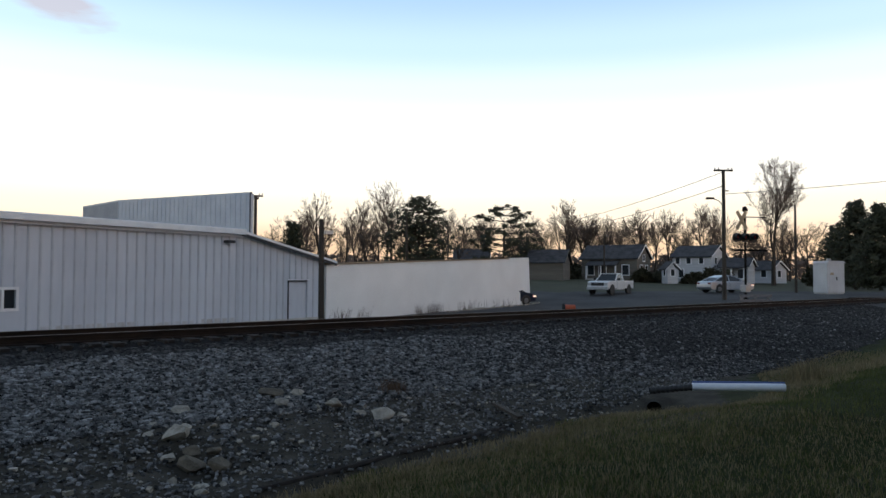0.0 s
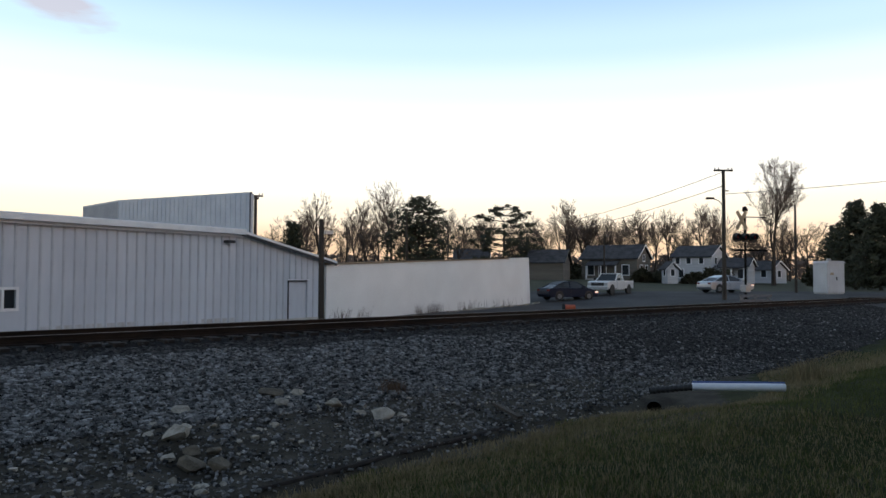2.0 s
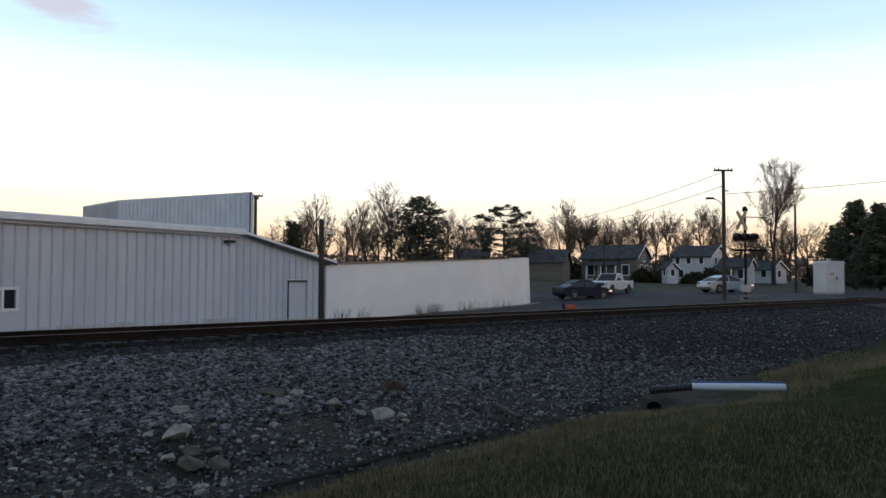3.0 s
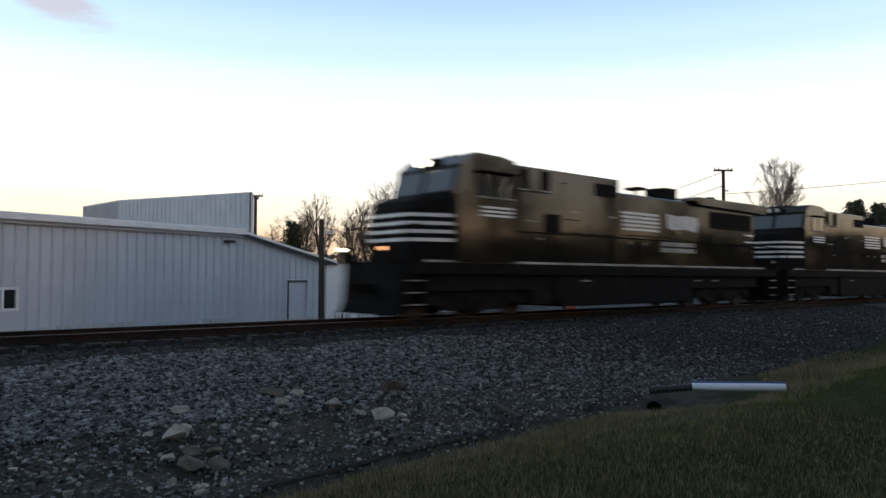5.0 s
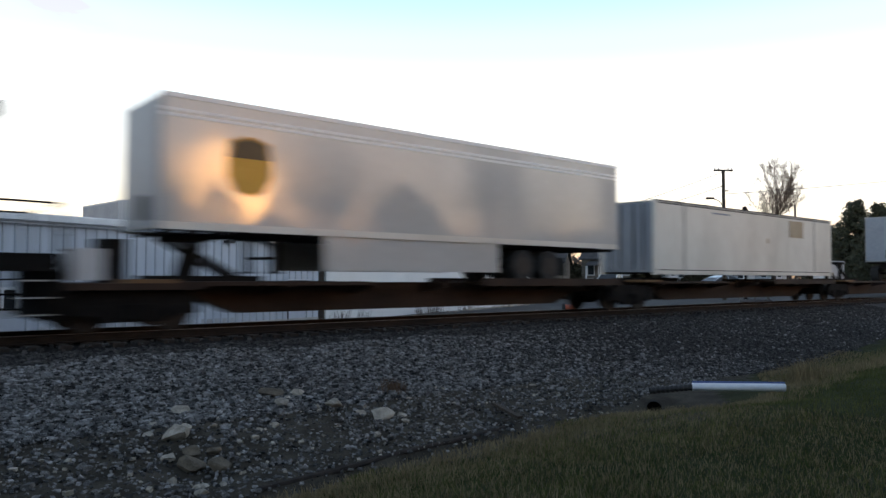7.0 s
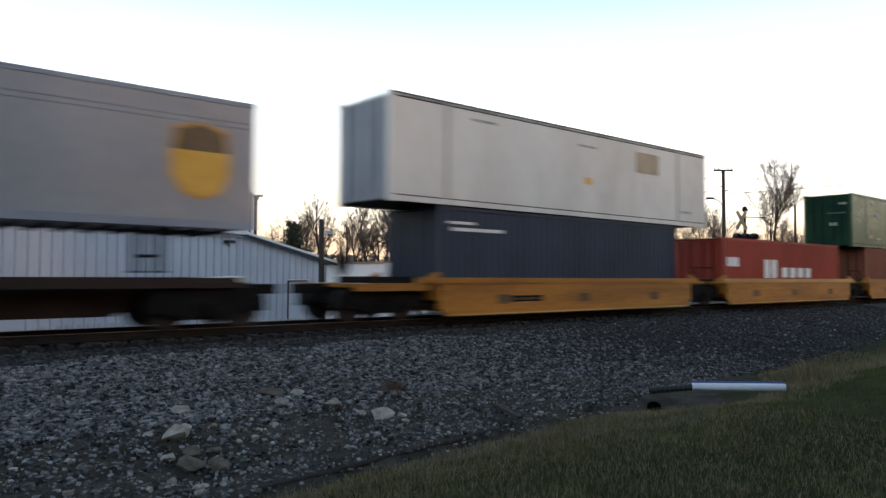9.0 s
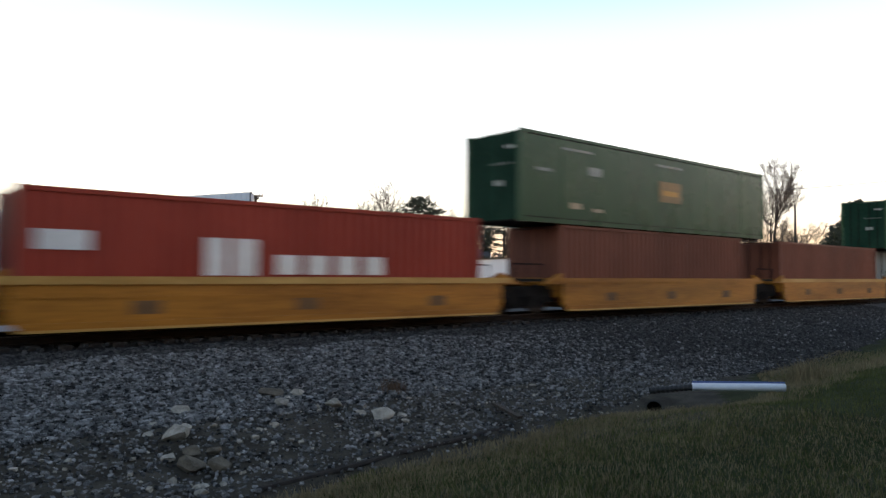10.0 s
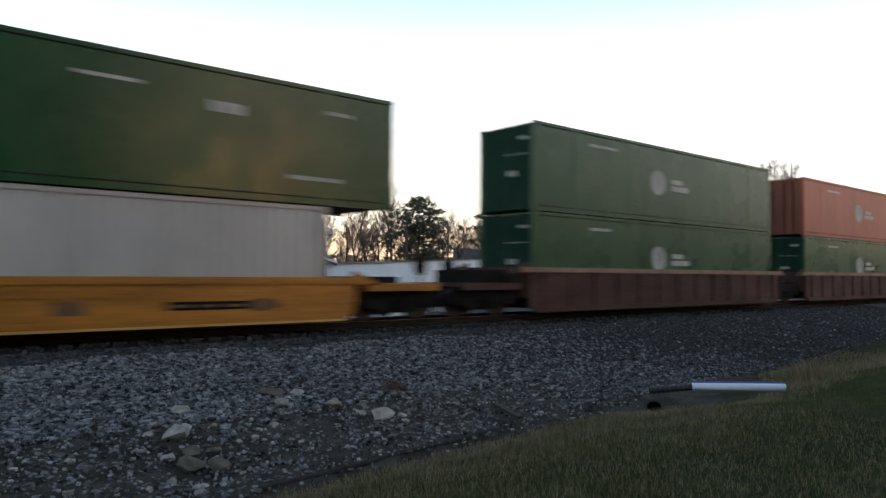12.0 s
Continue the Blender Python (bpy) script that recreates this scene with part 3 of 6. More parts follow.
    part("fascia", B(-34.2, x_kink + 0.15, -0.16, -0.02, 2.86, 3.07), "ribsteel", shed)
    part("lean_to_roof", P([(x_kink, 3.05), (x_end + 0.75, 1.85), (x_end + 0.75, 1.95), (x_kink, 3.15)], -0.25, 9.3), "whitetrim", shed, "sloping white lean-to roof")
    # the shade under the sloping roof edge is put into this board's colour
    part("rake_trim", P([(x_kink, 2.93), (x_end + 0.7, 1.73), (x_end + 0.7, 1.845), (x_kink, 3.045)], -0.27, -0.2), "roofdark", shed, "rake board coloured dark for the shade under the roof")
    # door
    d = part("door", B(door[0] + 0.06, door[1] - 0.06, 0.05, 0.1, g + 0.02, door[3] - 0.06), "metalwall", shed, "plain pale steel door, shut")
    part("door_frame", B(door[0], door[0] + 0.045, -0.045, 0.12, g, door[3] + 0.03), "roofdark", d)
    part("door_frame", B(door[1] - 0.06, door[1], -0.045, 0.12, g, door[3] + 0.03), "ribsteel", d)
    part("door_frame", B(door[0] + 0.06, door[1] - 0.06, -0.045, 0.12, door[3] - 0.015, door[3] + 0.03), "roofdark", d)
    part("drip_cap", B(door[0] - 0.05, door[1] + 0.05, -0.08, -0.046, door[3] + 0.035, door[3] + 0.07), "whitetrim", d)
    part("door_handle", T((door[0] + 0.15, 0.0, -0.1), (door[0] + 0.15, 0.05, -0.1), 0.03), "galv", d)
    # window
    w = part("window", B(win[0], win[1], 0.08, 0.1, win[2], win[3]), "glass", shed, "dark shed window")
    for a, b, c, e in ((win[0] - 0.08, win[1] + 0.08, win[3], win[3] + 0.09), (win[0] - 0.08, win[1] + 0.08, win[2] - 0.09, win[2])):
        part("window_frame", B(a, b, -0.05, 0.07, c, e), "whitetrim", w)
    for a in (win[0] - 0.08, win[0] + 0.42, win[1] - 0.46, win[1]):
        part("window_frame", B(a, a + 0.08, -0.05, 0.07, win[2], win[3]), "whitetrim", w)
    # wall lamp
    l = part("wall_lamp", B(-5.95, -5.55, -0.34, -0.03, 2.58, 2.70, bevel=0.03), "blackplastic", shed, "small dark wall lamp")
    part("lamp_arm", T((-5.75, 0, 2.6), (-5.75, -0.2, 2.62), 0.025), "galv", l)
    # low whitewashed building joined to its end
    low = thing("white_block_building", "low whitewashed block building with a tan coping", "building", at=SHED)
    part("wall", P([(0.56, -1.4), (23.65, -1.4), (23.4, 2.62), (0.56, 1.76)], 0.0, 0.25), "whitewall", low)
    part("end_wall", B(23.1, 23.35, 0.25, 8.0, -1.4, 2.50), "whitewall", low)
    part("end_wall", B(0.56, 0.76, 0.25, 8.0, -1.4, 1.68), "whitewall", low)
    part("rear_wall", P([(0.56, -1.4), (23.35, -1.4), (23.35, 2.50), (0.56, 1.68)], 8.0, 8.2), "whitewall", low)
    part("roof", P([(0.6, 1.66), (23.3, 2.50), (23.3, 2.56), (0.6, 1.72)], 0.25, 8.0), "roofdark", low)
    part("coping", P([(0.5, 1.76), (20.2, 2.50), (20.2, 2.56), (0.5, 1.86)], -0.06, 0.3), "rooftan", low, "tan weathered coping")
    part("coping", P([(20.2, 2.50), (23.42, 2.62), (23.42, 2.68), (20.2, 2.56)], -0.05, 0.3), "whitewall", low)
    part("corner_trim", P([(23.35, -1.35), (23.72, -1.35), (23.46, 2.6), (23.38, 2.6)], -0.03, -0.004), "whitewall", low)
    # tall shed behind
    tall = thing("tall_shed", "tall pale steel shed with a low sloping roof behind", "shed")
    c0, c1, c2 = PT["tall"]
    def quad_wall(a, b, za, zb, material, name):
        d = (b - a).normalized()
        nrm = Vector((-d.y, d.x, 0)) * 0.2
        bm = bmesh.new()
        lo = [bm.verts.new((p.x, p.y, -1.2)) for p in (a, b, b + nrm, a + nrm)]
        hi = [bm.verts.new((p.x, p.y, z)) for p, z in ((a, za), (b, zb), (b + nrm, zb), (a + nrm, za))]
        bm.faces.new(lo[::-1]); bm.faces.new(hi)
        for i in range(4):
            bm.faces.new((lo[i], lo[(i + 1) % 4], hi[(i + 1) % 4], hi[i]))
        return part(name, bm, material, tall)
    quad_wall(c1, c2, c1.z, c2.z, "ribsteel", "wall")
    # this stretch takes a darker blue-grey than the other wall
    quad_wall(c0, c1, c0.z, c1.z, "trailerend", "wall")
    d = (c2 - c1).normalized()
    n_ribs = 30
    for i in range(n_ribs + 1):
        p = c1.lerp(c2, i / n_ribs)
        part("rib", T((p.x, p.y, -1), (p.x, p.y, p.z), 0.05, seg=4), "ribsteel", tall)
    bm = bmesh.new()
    back = Vector((5.0, 14.0, -0.6))
    vs = [bm.verts.new(p) for p in (c0, c1, c2, c2 + back, c1 + back, c0 + back)]
    up = [bm.verts.new(v.co + Vector((0, 0, 0.12))) for v in vs]
    bm.faces.new(vs[::-1]); bm.faces.new(up)
    for i in range(6):
        bm.faces.new((vs[i], vs[(i + 1) % 6], up[(i + 1) % 6], up[i]))
    part("roof", bm, "ribsteel", tall)
    a = c2 - d * 0.05
    part("corner_trim", T((a.x, a.y, -1), (a.x, a.y, a.z + 0.1), 0.09, seg=4), "roofdark", tall)


# ---------------------------------------------------------------- the train
V = 26.435          # metres a second, towards -x
RIDERS = []         # every thing that rides along, with its place in the train


def rides(ob, s, y=0.0, z=0.0):
    RIDERS.append((ob, s, y, z))
    ob.matrix_basis = pose(s, y, z)
    return ob


def wheelset(truck, x, r=0.46):
    for side in (-1, 1):
        y = 0.75 * side
        w = part("wheel", T((x, y - 0.065, r), (x, y + 0.065, r), r, seg=20), "wheel", truck)
        del w
    part("axle", T((x, -0.95, r), (x, 0.95, r), 0.09, seg=8), "steel", truck)


def truck_at(parent, x, axles, r=0.46, half=1.25, mat_key="steel"):
    """A truck: two side frames with springs and bearing caps, and its wheelsets."""
    span = max(axles) + 0.45
    bm = bmesh.new()
    for side in (-1, 1):
        y0, y1 = side * 1.02, side * 1.16
        pts = [(x - span, 0.38), (x - span, 0.74), (x - span * 0.75, 0.92), (x + span * 0.75, 0.92), (x + span, 0.74), (x + span, 0.38),
               (x + span * 0.62, 0.40), (x + span * 0.45, 0.22), (x - span * 0.45, 0.22), (x - span * 0.62, 0.40)]
        prism(bm, pts, min(y0, y1), max(y0, y1))
        for a in axles:
            tube(bm, (x + a, side * 1.0, r), (x + a, side * 1.24, r), 0.13, seg=8)
        for k in (-0.18, 0.0, 0.18):
            tube(bm, (x + k, side * 1.19, 0.28), (x + k, side * 1.19, 0.6), 0.075, seg=6)
    box(bm, x - span * 0.8, x + span * 0.8, -0.6, 0.6, 0.5, 0.9)
    t = part("truck", bm, mat_key, parent, "dark cast steel truck")
    for a in axles:
        wheelset(t, x + a, r)
    return t


def side_bars(parent, name, x0, x1, z0, z1, rows, y, material, sides=(-1, 1), slant=0.0, gap=0.45):
    """Rows of plain bars on both flanks; slant pulls the top of each bar back."""
    step = (z1 - z0) / rows
    for side in sides:
        for i in range(rows):
            a = z0 + i * step
            b = a + step * (1 - gap)
            ya, yb = sorted((side * y, side * (y + 0.006)))
            part(name, P([(x0 + slant * i, a), (x1 + slant * i * 0.3, a), (x1 + slant * i * 0.3, b), (x0 + slant * i, b)], ya, yb), material, parent)


def build_locomotive(s, first):
    lab = "glossy black diesel locomotive with white nose stripes" + (" and lit headlights" if first else ", headlights off")
    loco = rides(thing("locomotive", lab, "locomotive", "coupled locomotives"), s)
    K = "locoblack"
    # frame and walkway
    part("frame", P([(2.2, 1.28), (23.9, 1.28), (23.9, 1.62), (2.2, 1.62)], -1.48, 1.48), "locodark", loco, "black underframe and walkway")
    for side in (-1, 1):
        ya, yb = sorted((side * 1.482, side * 1.50))
        part("sill_stripe", B(2.9, 22.6, ya, yb, 1.61, 1.68), "wornwhite", loco, "white sill stripe")
    # pilot with plow
    part("pilot", P([(2.1, 0.5), (2.2, 1.60), (2.6, 1.60), (2.6, 0.35), (2.15, 0.16), (1.95, 0.14)], -1.4, 1.4), "locodark", loco, "black pilot plow")
    part("rear_pilot", B(23.65, 23.95, -1.4, 1.4, 0.3, 1.3), "locodark", loco)
    part("coupler", B(1.3, 2.25, -0.14, 0.14, 0.75, 1.0), "steel", loco)
    part("coupler", B(23.95, 24.35, -0.14, 0.14, 0.75, 1.0), "steel", loco)
    # steps at the corners
    for x in (2.25, 23.15):
        for side in (-1, 1):
            ya, yb = sorted((side * 1.15, side * 1.5))
            st = bmesh.new()
            for z in (0.42, 0.75, 1.08):
                box(st, x, x + 0.62, ya, yb, z, z + 0.04)
            box(st, x - 0.03, x, ya, yb, 0.38, 1.3)
            box(st, x + 0.62, x + 0.65, ya, yb, 0.38, 1.3)
            step = part("steps", st, "locodark", loco, "black corner steps")
            for z in (0.42, 0.75, 1.08):
                part("step_edge", B(x, x + 0.62, *sorted((side * 1.5, side * 1.506)), z, z + 0.03), "wornwhite", step)
    # wide tapering nose, then the cab
    nose = bmesh.new()
    rings = []
    for x, half, low, high in ((2.68, 0.90, 1.62, 3.12), (2.8, 1.0, 1.62, 3.36), (3.4, 1.28, 1.62, 3.58), (4.06, 1.50, 1.62, 3.68)):
        rings.append([nose.verts.new((x, y, z)) for y, z in ((-half, low), (half, low), (half, high - 0.22), (half - 0.2, high), (0.2 - half, high), (-half, high - 0.22))])
    for ra, rb in zip(rings, rings[1:]):
        for k in range(6):
            nose.faces.new((ra[k], ra[(k + 1) % 6], rb[(k + 1) % 6], rb[k]))
    nose.faces.new(rings[0][::-1])
    nose.faces.new(rings[-1])
    bmesh.ops.recalc_face_normals(nose, faces=list(nose.faces))
    part("nose", nose, "locodark", loco, "black tapering nose")
    cab = part("cab", P([(4.0, 1.62), (4.0, 3.64), (4.22, 4.40), (4.2, 4.5), (4.62, 4.84), (4.8, 4.87), (5.9, 4.84), (6.45, 4.74), (6.45, 1.62)], -1.52, 1.52), K, loco, "glossy black cab")
    for y0, y1 in ((-1.36, -0.1), (0.1, 1.36)):
        ws = part("windshield", P([(3.985, 3.72), (4.185, 4.36), (4.16, 4.368), (3.96, 3.728)], y0, y1), "cabglass", cab, "upright windshield")
        part("windshield_frame", P([(3.965, 3.68), (3.985, 3.72), (3.96, 3.728), (3.94, 3.69)], y0 - 0.04, y1 + 0.04), "blackplastic", ws)
    for side in (-1, 1):
        for a, b in ((4.88, 5.56), (5.64, 6.3)):
            part("side_window", B(a, b, *sorted((side * 1.50, side * 1.526)), 3.62, 4.26), "cabglass", cab, "pale reflecting side window")
        for a in (4.83, 5.57, 6.31):
            part("window_frame", B(a, a + 0.06, *sorted((side * 1.521, side * 1.54)), 3.58, 4.3), "locodark", cab)
        part("window_sill", B(4.83, 6.37, *sorted((side * 1.527, side * 1.58)), 3.54, 3.59), "wornwhite", cab)
        part("window_visor", B(4.8, 6.4, *sorted((side * 1.52, side * 1.74)), 4.30, 4.33), "locodark", cab)
        part("cab_post", B(4.02, 4.1, *sorted((side * 1.521, side * 1.53)), 1.66, 3.6), "locodark", cab)
    part("headlight_housing", B(4.02, 4.5, -0.42, 0.42, 4.50, 4.74, bevel=0.04), "locodark", cab)
    lampmat = "lamp" if first else "galv"
    for y in (-0.2, 0.2):
        part("headlight", T((3.97, y, 4.62), (4.03, y, 4.62), 0.10, seg=14), lampmat, cab, "lit white headlight" if first else "headlight lens, off")
    for y in (-1.0, 1.0):
        part("ditch_light", T((1.75, y, 1.97), (1.85, y, 1.97), 0.055, seg=12), lampmat if y > 0 else ("lampwarm" if first else "galv"), loco, "lit ditch light" if first else "ditch light, off")
        part("ditch_light_bracket", B(1.85, 2.2, y - 0.11, y + 0.11, 1.6, 2.05), "locodark", loco)
    # nose stripes round front and tapering flanks
    for i in range(4):
        z = 2.2 + i * 0.235
        part("nose_stripe", B(2.665, 2.676, -0.88, 0.88, z, z + 0.10), "white", loco)
        for side in (-1, 1):
            bm = bmesh.new()
            run = [(2.68, 0.906), (2.8, 1.006), (3.4, 1.286), (3.97, 1.47)]
            for (xa, ya), (xb, yb) in zip(run, run[1:]):
                q = [bm.verts.new((x, side * (y + o), h)) for x, y in ((xa, ya), (xb, yb)) for o in (0.0, 0.008) for h in (z, z + 0.10)]
                for f in ((0, 1, 3, 2), (4, 6, 7, 5), (0, 4, 5, 1), (2, 3, 7, 6), (0, 2, 6, 4), (1, 5, 7, 3)):
                    bm.faces.new([q[k] for k in f])
            part("nose_stripe", bm, "white", loco)
    side_bars(loco, "number_bar", 5.0, 6.35, 3.0, 3.36, 3, 1.523, "white")
    # antenna platform and air conditioner on the cab roof
    part("roof_unit", B(4.7, 5.7, -0.6, 0.6, 4.84, 4.90, bevel=0.03), "locodark", loco)
    # tall equipment hood
    part("equipment_hood", P([(6.46, 1.62), (6.46, 4.70), (11.9, 4.70), (11.9, 1.62)], -1.40, 1.40, bevel=0.05), K, loco, "glossy black equipment hood")
    part("blower_grille", B(10.5, 11.82, -1.415, -1.40, 4.02, 4.46), "locodark", loco, "dark blower grille")
    part("blower_grille", B(10.5, 11.82, 1.40, 1.415, 4.02, 4.46), "locodark", loco, "dark blower grille")
    for a, b, c, d in ((6.78, 7.14, 4.0, 4.6), (7.75, 8.15, 4.0, 4.6), (7.9, 8.66, 2.62, 3.25)):
        for side in (-1, 1):
            part("hatch", B(a, b, *sorted((side * 1.40, side * 1.43)), c, d), "locodark", loco, "dark intake hatch")
    # door seams, ledges and small stencils of the hood
    for side in (-1, 1):
        for x in (7.3, 8.75, 10.3):
            part("hood_seam", B(x, x + 0.025, *sorted((side * 1.40, side * 1.408)), 1.7, 4.3), "locodark", loco)
        for a, b, z in ((6.6, 8.3, 3.9), (8.8, 11.8, 2.66), (8.9, 9.7, 3.1), (6.9, 7.8, 2.6), (8.75, 9.0, 4.3)):
            part("hood_ledge", B(a, b, *sorted((side * 1.40, side * 1.425)), z, z + 0.03), "locodark", loco)
        for a, b, z in ((6.7, 7.2, 3.93), (7.65, 8.25, 3.93), (7.0, 7.5, 2.95), (9.2, 9.55, 3.35), (11.35, 11.65, 3.3), (7.6, 7.8, 2.4)):
            part("stencil", B(a, b, *sorted((side * 1.426, side * 1.432)), z, z + 0.05), "wornwhite", loco, "small worn stencil bar")
        for x in (12.5, 13.6, 14.7, 15.8, 17.6):
            part("hood_seam", B(x, x + 0.02, *sorted((side * 1.36, side * 1.368)), 1.7, 2.85 if x < 16 else 3.2), "locodark", loco)
        part("hood_ledge", B(12.0, 16.1, *sorted((side * 1.36, side * 1.385)), 2.72, 2.75), "locodark", loco)
        for x in (12.6, 13.5, 15.1, 15.9):
            part("door_latch", B(x, x + 0.07, *sorted((side * 1.36, side * 1.39)), 2.42, 2.5), "wornwhite", loco)
        for x in (9.8, 16.9, 18.3):
            part("sill_plate", B(x, x + 0.4, *sorted((side * 1.425, side * 1.43)), 1.06, 1.11), "wornwhite", loco)
    # engine hood, lower and with doors
    part("engine_hood", P([(11.9, 1.62), (11.9, 4.26), (16.2, 4.26), (16.2, 1.62)], -1.36, 1.36, bevel=0.08), K, loco, "glossy black engine hood")
    for i in range(7):
        x = 12.15 + i * 0.58
        for side in (-1, 1):
            part("engine_door", B(x, x + 0.53, *sorted((side * 1.36, side * 1.374)), 1.95, 2.1), K, loco)
    part("exhaust_chimney", B(16.25, 17.2, -0.45, 0.45, 4.25, 4.88, bevel=0.03), "locodark", loco, "sooty exhaust stack")
    part("horn", B(14.6, 15.25, -0.3, 0.3, 4.70, 4.79), "locodark", loco)
    part("horn_post", T((14.9, 0, 4.25), (14.9, 0, 4.71), 0.05), "locodark", loco)
    # radiator section with overhanging wings
    part("radiator_hood", P([(16.2, 1.62), (16.2, 4.26), (22.0, 4.26), (22.0, 1.62)], -1.34, 1.34, bevel=0.05), K, loco)
    part("radiator_wing", P([(16.7, 4.28), (17.0, 4.12), (22.7, 4.06), (22.85, 4.2), (22.85, 4.46), (16.9, 4.46), (16.7, 4.4)], -1.56, 1.56, bevel=0.03), K, loco, "overhanging radiator wing")
    for side in (-1, 1):
        part("radiator_grille", B(18.2, 21.7, *sorted((side * 1.34, side * 1.355)), 3.25, 3.95), "locodark", loco, "dark radiator grille")
        for k in range(5):
            part("grille_slat", B(18.2, 21.7, *sorted((side * 1.355, side * 1.375)), 3.3 + k * 0.13, 3.34 + k * 0.13), "steel", loco)
        part("rear_step_edge", B(21.2, 21.9, *sorted((side * 1.344, side * 1.35)), 3.05, 3.12), "white", loco)
        part("rear_step_edge", B(21.2, 21.9, *sorted((side * 1.344, side * 1.35)), 2.75, 2.82), "white", loco)
    # white flank marks: speed lines, an emblem shape and two bars
    side_bars(loco, "flank_stripe", 12.2, 14.45, 2.92, 3.66, 5, 1.362, "white", slant=-0.03, gap=0.4)
    for side in (-1, 1):
        ya, yb = sorted((side * 1.362, side * 1.368))
        part("emblem", P([(15.05, 3.12), (15.5, 3.05), (16.3, 3.12), (17.1, 3.02), (17.3, 3.35), (17.2, 3.62), (16.4, 3.66), (15.7, 3.6), (15.0, 3.68)], ya, yb), "sillwhite", loco, "worn white emblem")
    side_bars(loco, "flank_bar", 14.6, 17.0, 2.18, 2.66, 2, 1.362, "wornwhite", gap=0.3)
    # fuel tank
    part("fuel_tank", P([(8.6, 1.27), (16.6, 1.27), (16.7, 1.2), (16.7, 0.42), (16.5, 0.24), (8.8, 0.24), (8.5, 0.42), (8.5, 1.2)], -1.42, 1.42, bevel=0.06), "locodark", loco, "black fuel tank")
    # rails and stanchions along the walkway
    for side in (-1, 1):
        y = side * 1.47
        hr = bmesh.new()
        tube(hr, (6.3, y, 2.62), (21.8, y, 2.62), 0.02, seg=6)
        for i in range(10):
            tube(hr, (6.3 + i * 1.72, y, 1.62), (6.3 + i * 1.72, y, 2.62), 0.018, seg=6)
        part("handrail", hr, "locodark", loco, "thin walkway handrail")
        hr = bmesh.new()
        tube(hr, (2.25, y, 2.6), (3.0, y * 0.75, 2.7), 0.022, seg=6)
        tube(hr, (2.25, y, 0.6), (2.25, y, 2.6), 0.022, seg=6)
        part("grab_iron", hr, "locodark", loco)
        hr = bmesh.new()
        tube(hr, (23.85, y, 0.6), (23.85, y, 2.6), 0.022, seg=6)
        tube(hr, (21.8, y, 2.62), (23.85, y, 2.6), 0.022, seg=6)
        tube(hr, (23.85, y, 2.6), (23.85, y * 0.3, 2.6), 0.022, seg=6)
        part("grab_iron", hr, "locodark", loco)
    truck_at(loco, 5.0, (-1.95, 0.0, 1.95), 0.53)
    truck_at(loco, 19.4, (-1.95, 0.0, 1.95), 0.53)
    for x in (5.0, 19.4):
        tanks = bmesh.new()
        for side in (-1, 1):
            box(tanks, x - 2.7, x + 2.9, *sorted((side * 1.0, side * 1.32)), 0.8, 1.28)
            box(tanks, x + (2.45 if x < 10 else -3.0), x + (3.6 if x < 10 else -2.5), *sorted((side * 0.6, side * 1.3)), 0.35, 1.28)
        part("truck_bolster", tanks, "steel", loco)
    return loco


def corrugated(bm, x0, x1, z0, z1, y, out, pitch=0.28, depth=0.036):
    """A steel sheet folded in trapezoids along x."""
    n = max(1, round((x1 - x0) / pitch))
    step = (x1 - x0) / n
    xs, ys = [], []
    for i in range(n):
        a = x0 + i * step
        for f, d in ((0.0, 0), (0.26, 0), (0.5, 1), (0.76, 1)):
            xs.append(a + f * step)
            ys.append(y - out * d * depth)
    xs.append(x1)
    ys.append(y)
    lo = [bm.verts.new((a, b, z0)) for a, b in zip(xs, ys)]
    hi = [bm.verts.new((a, b, z1)) for a, b in zip(xs, ys)]
    for i in range(len(xs) - 1):
        bm.faces.new((lo[i], lo[i + 1], hi[i + 1], hi[i]))
    return bm


def decal(parent, name, x0, x1, z0, z1, y, material, label="", shape=None):
    """A thin plate on the flank that faces -y."""
    pts = shape or [(x0, z0), (x1, z0), (x1, z1), (x0, z1)]
    if name == "round_mark":
        pts = [(x0 + x1 * math.cos(k * math.pi / 9), z0 + x1 * math.sin(k * math.pi / 9)) for k in range(18)]
    lift = 0.005 if name == "patch_bar" else 0.0
    return part(name, P(pts, y - 0.006 - lift, y - lift), material, parent, label)


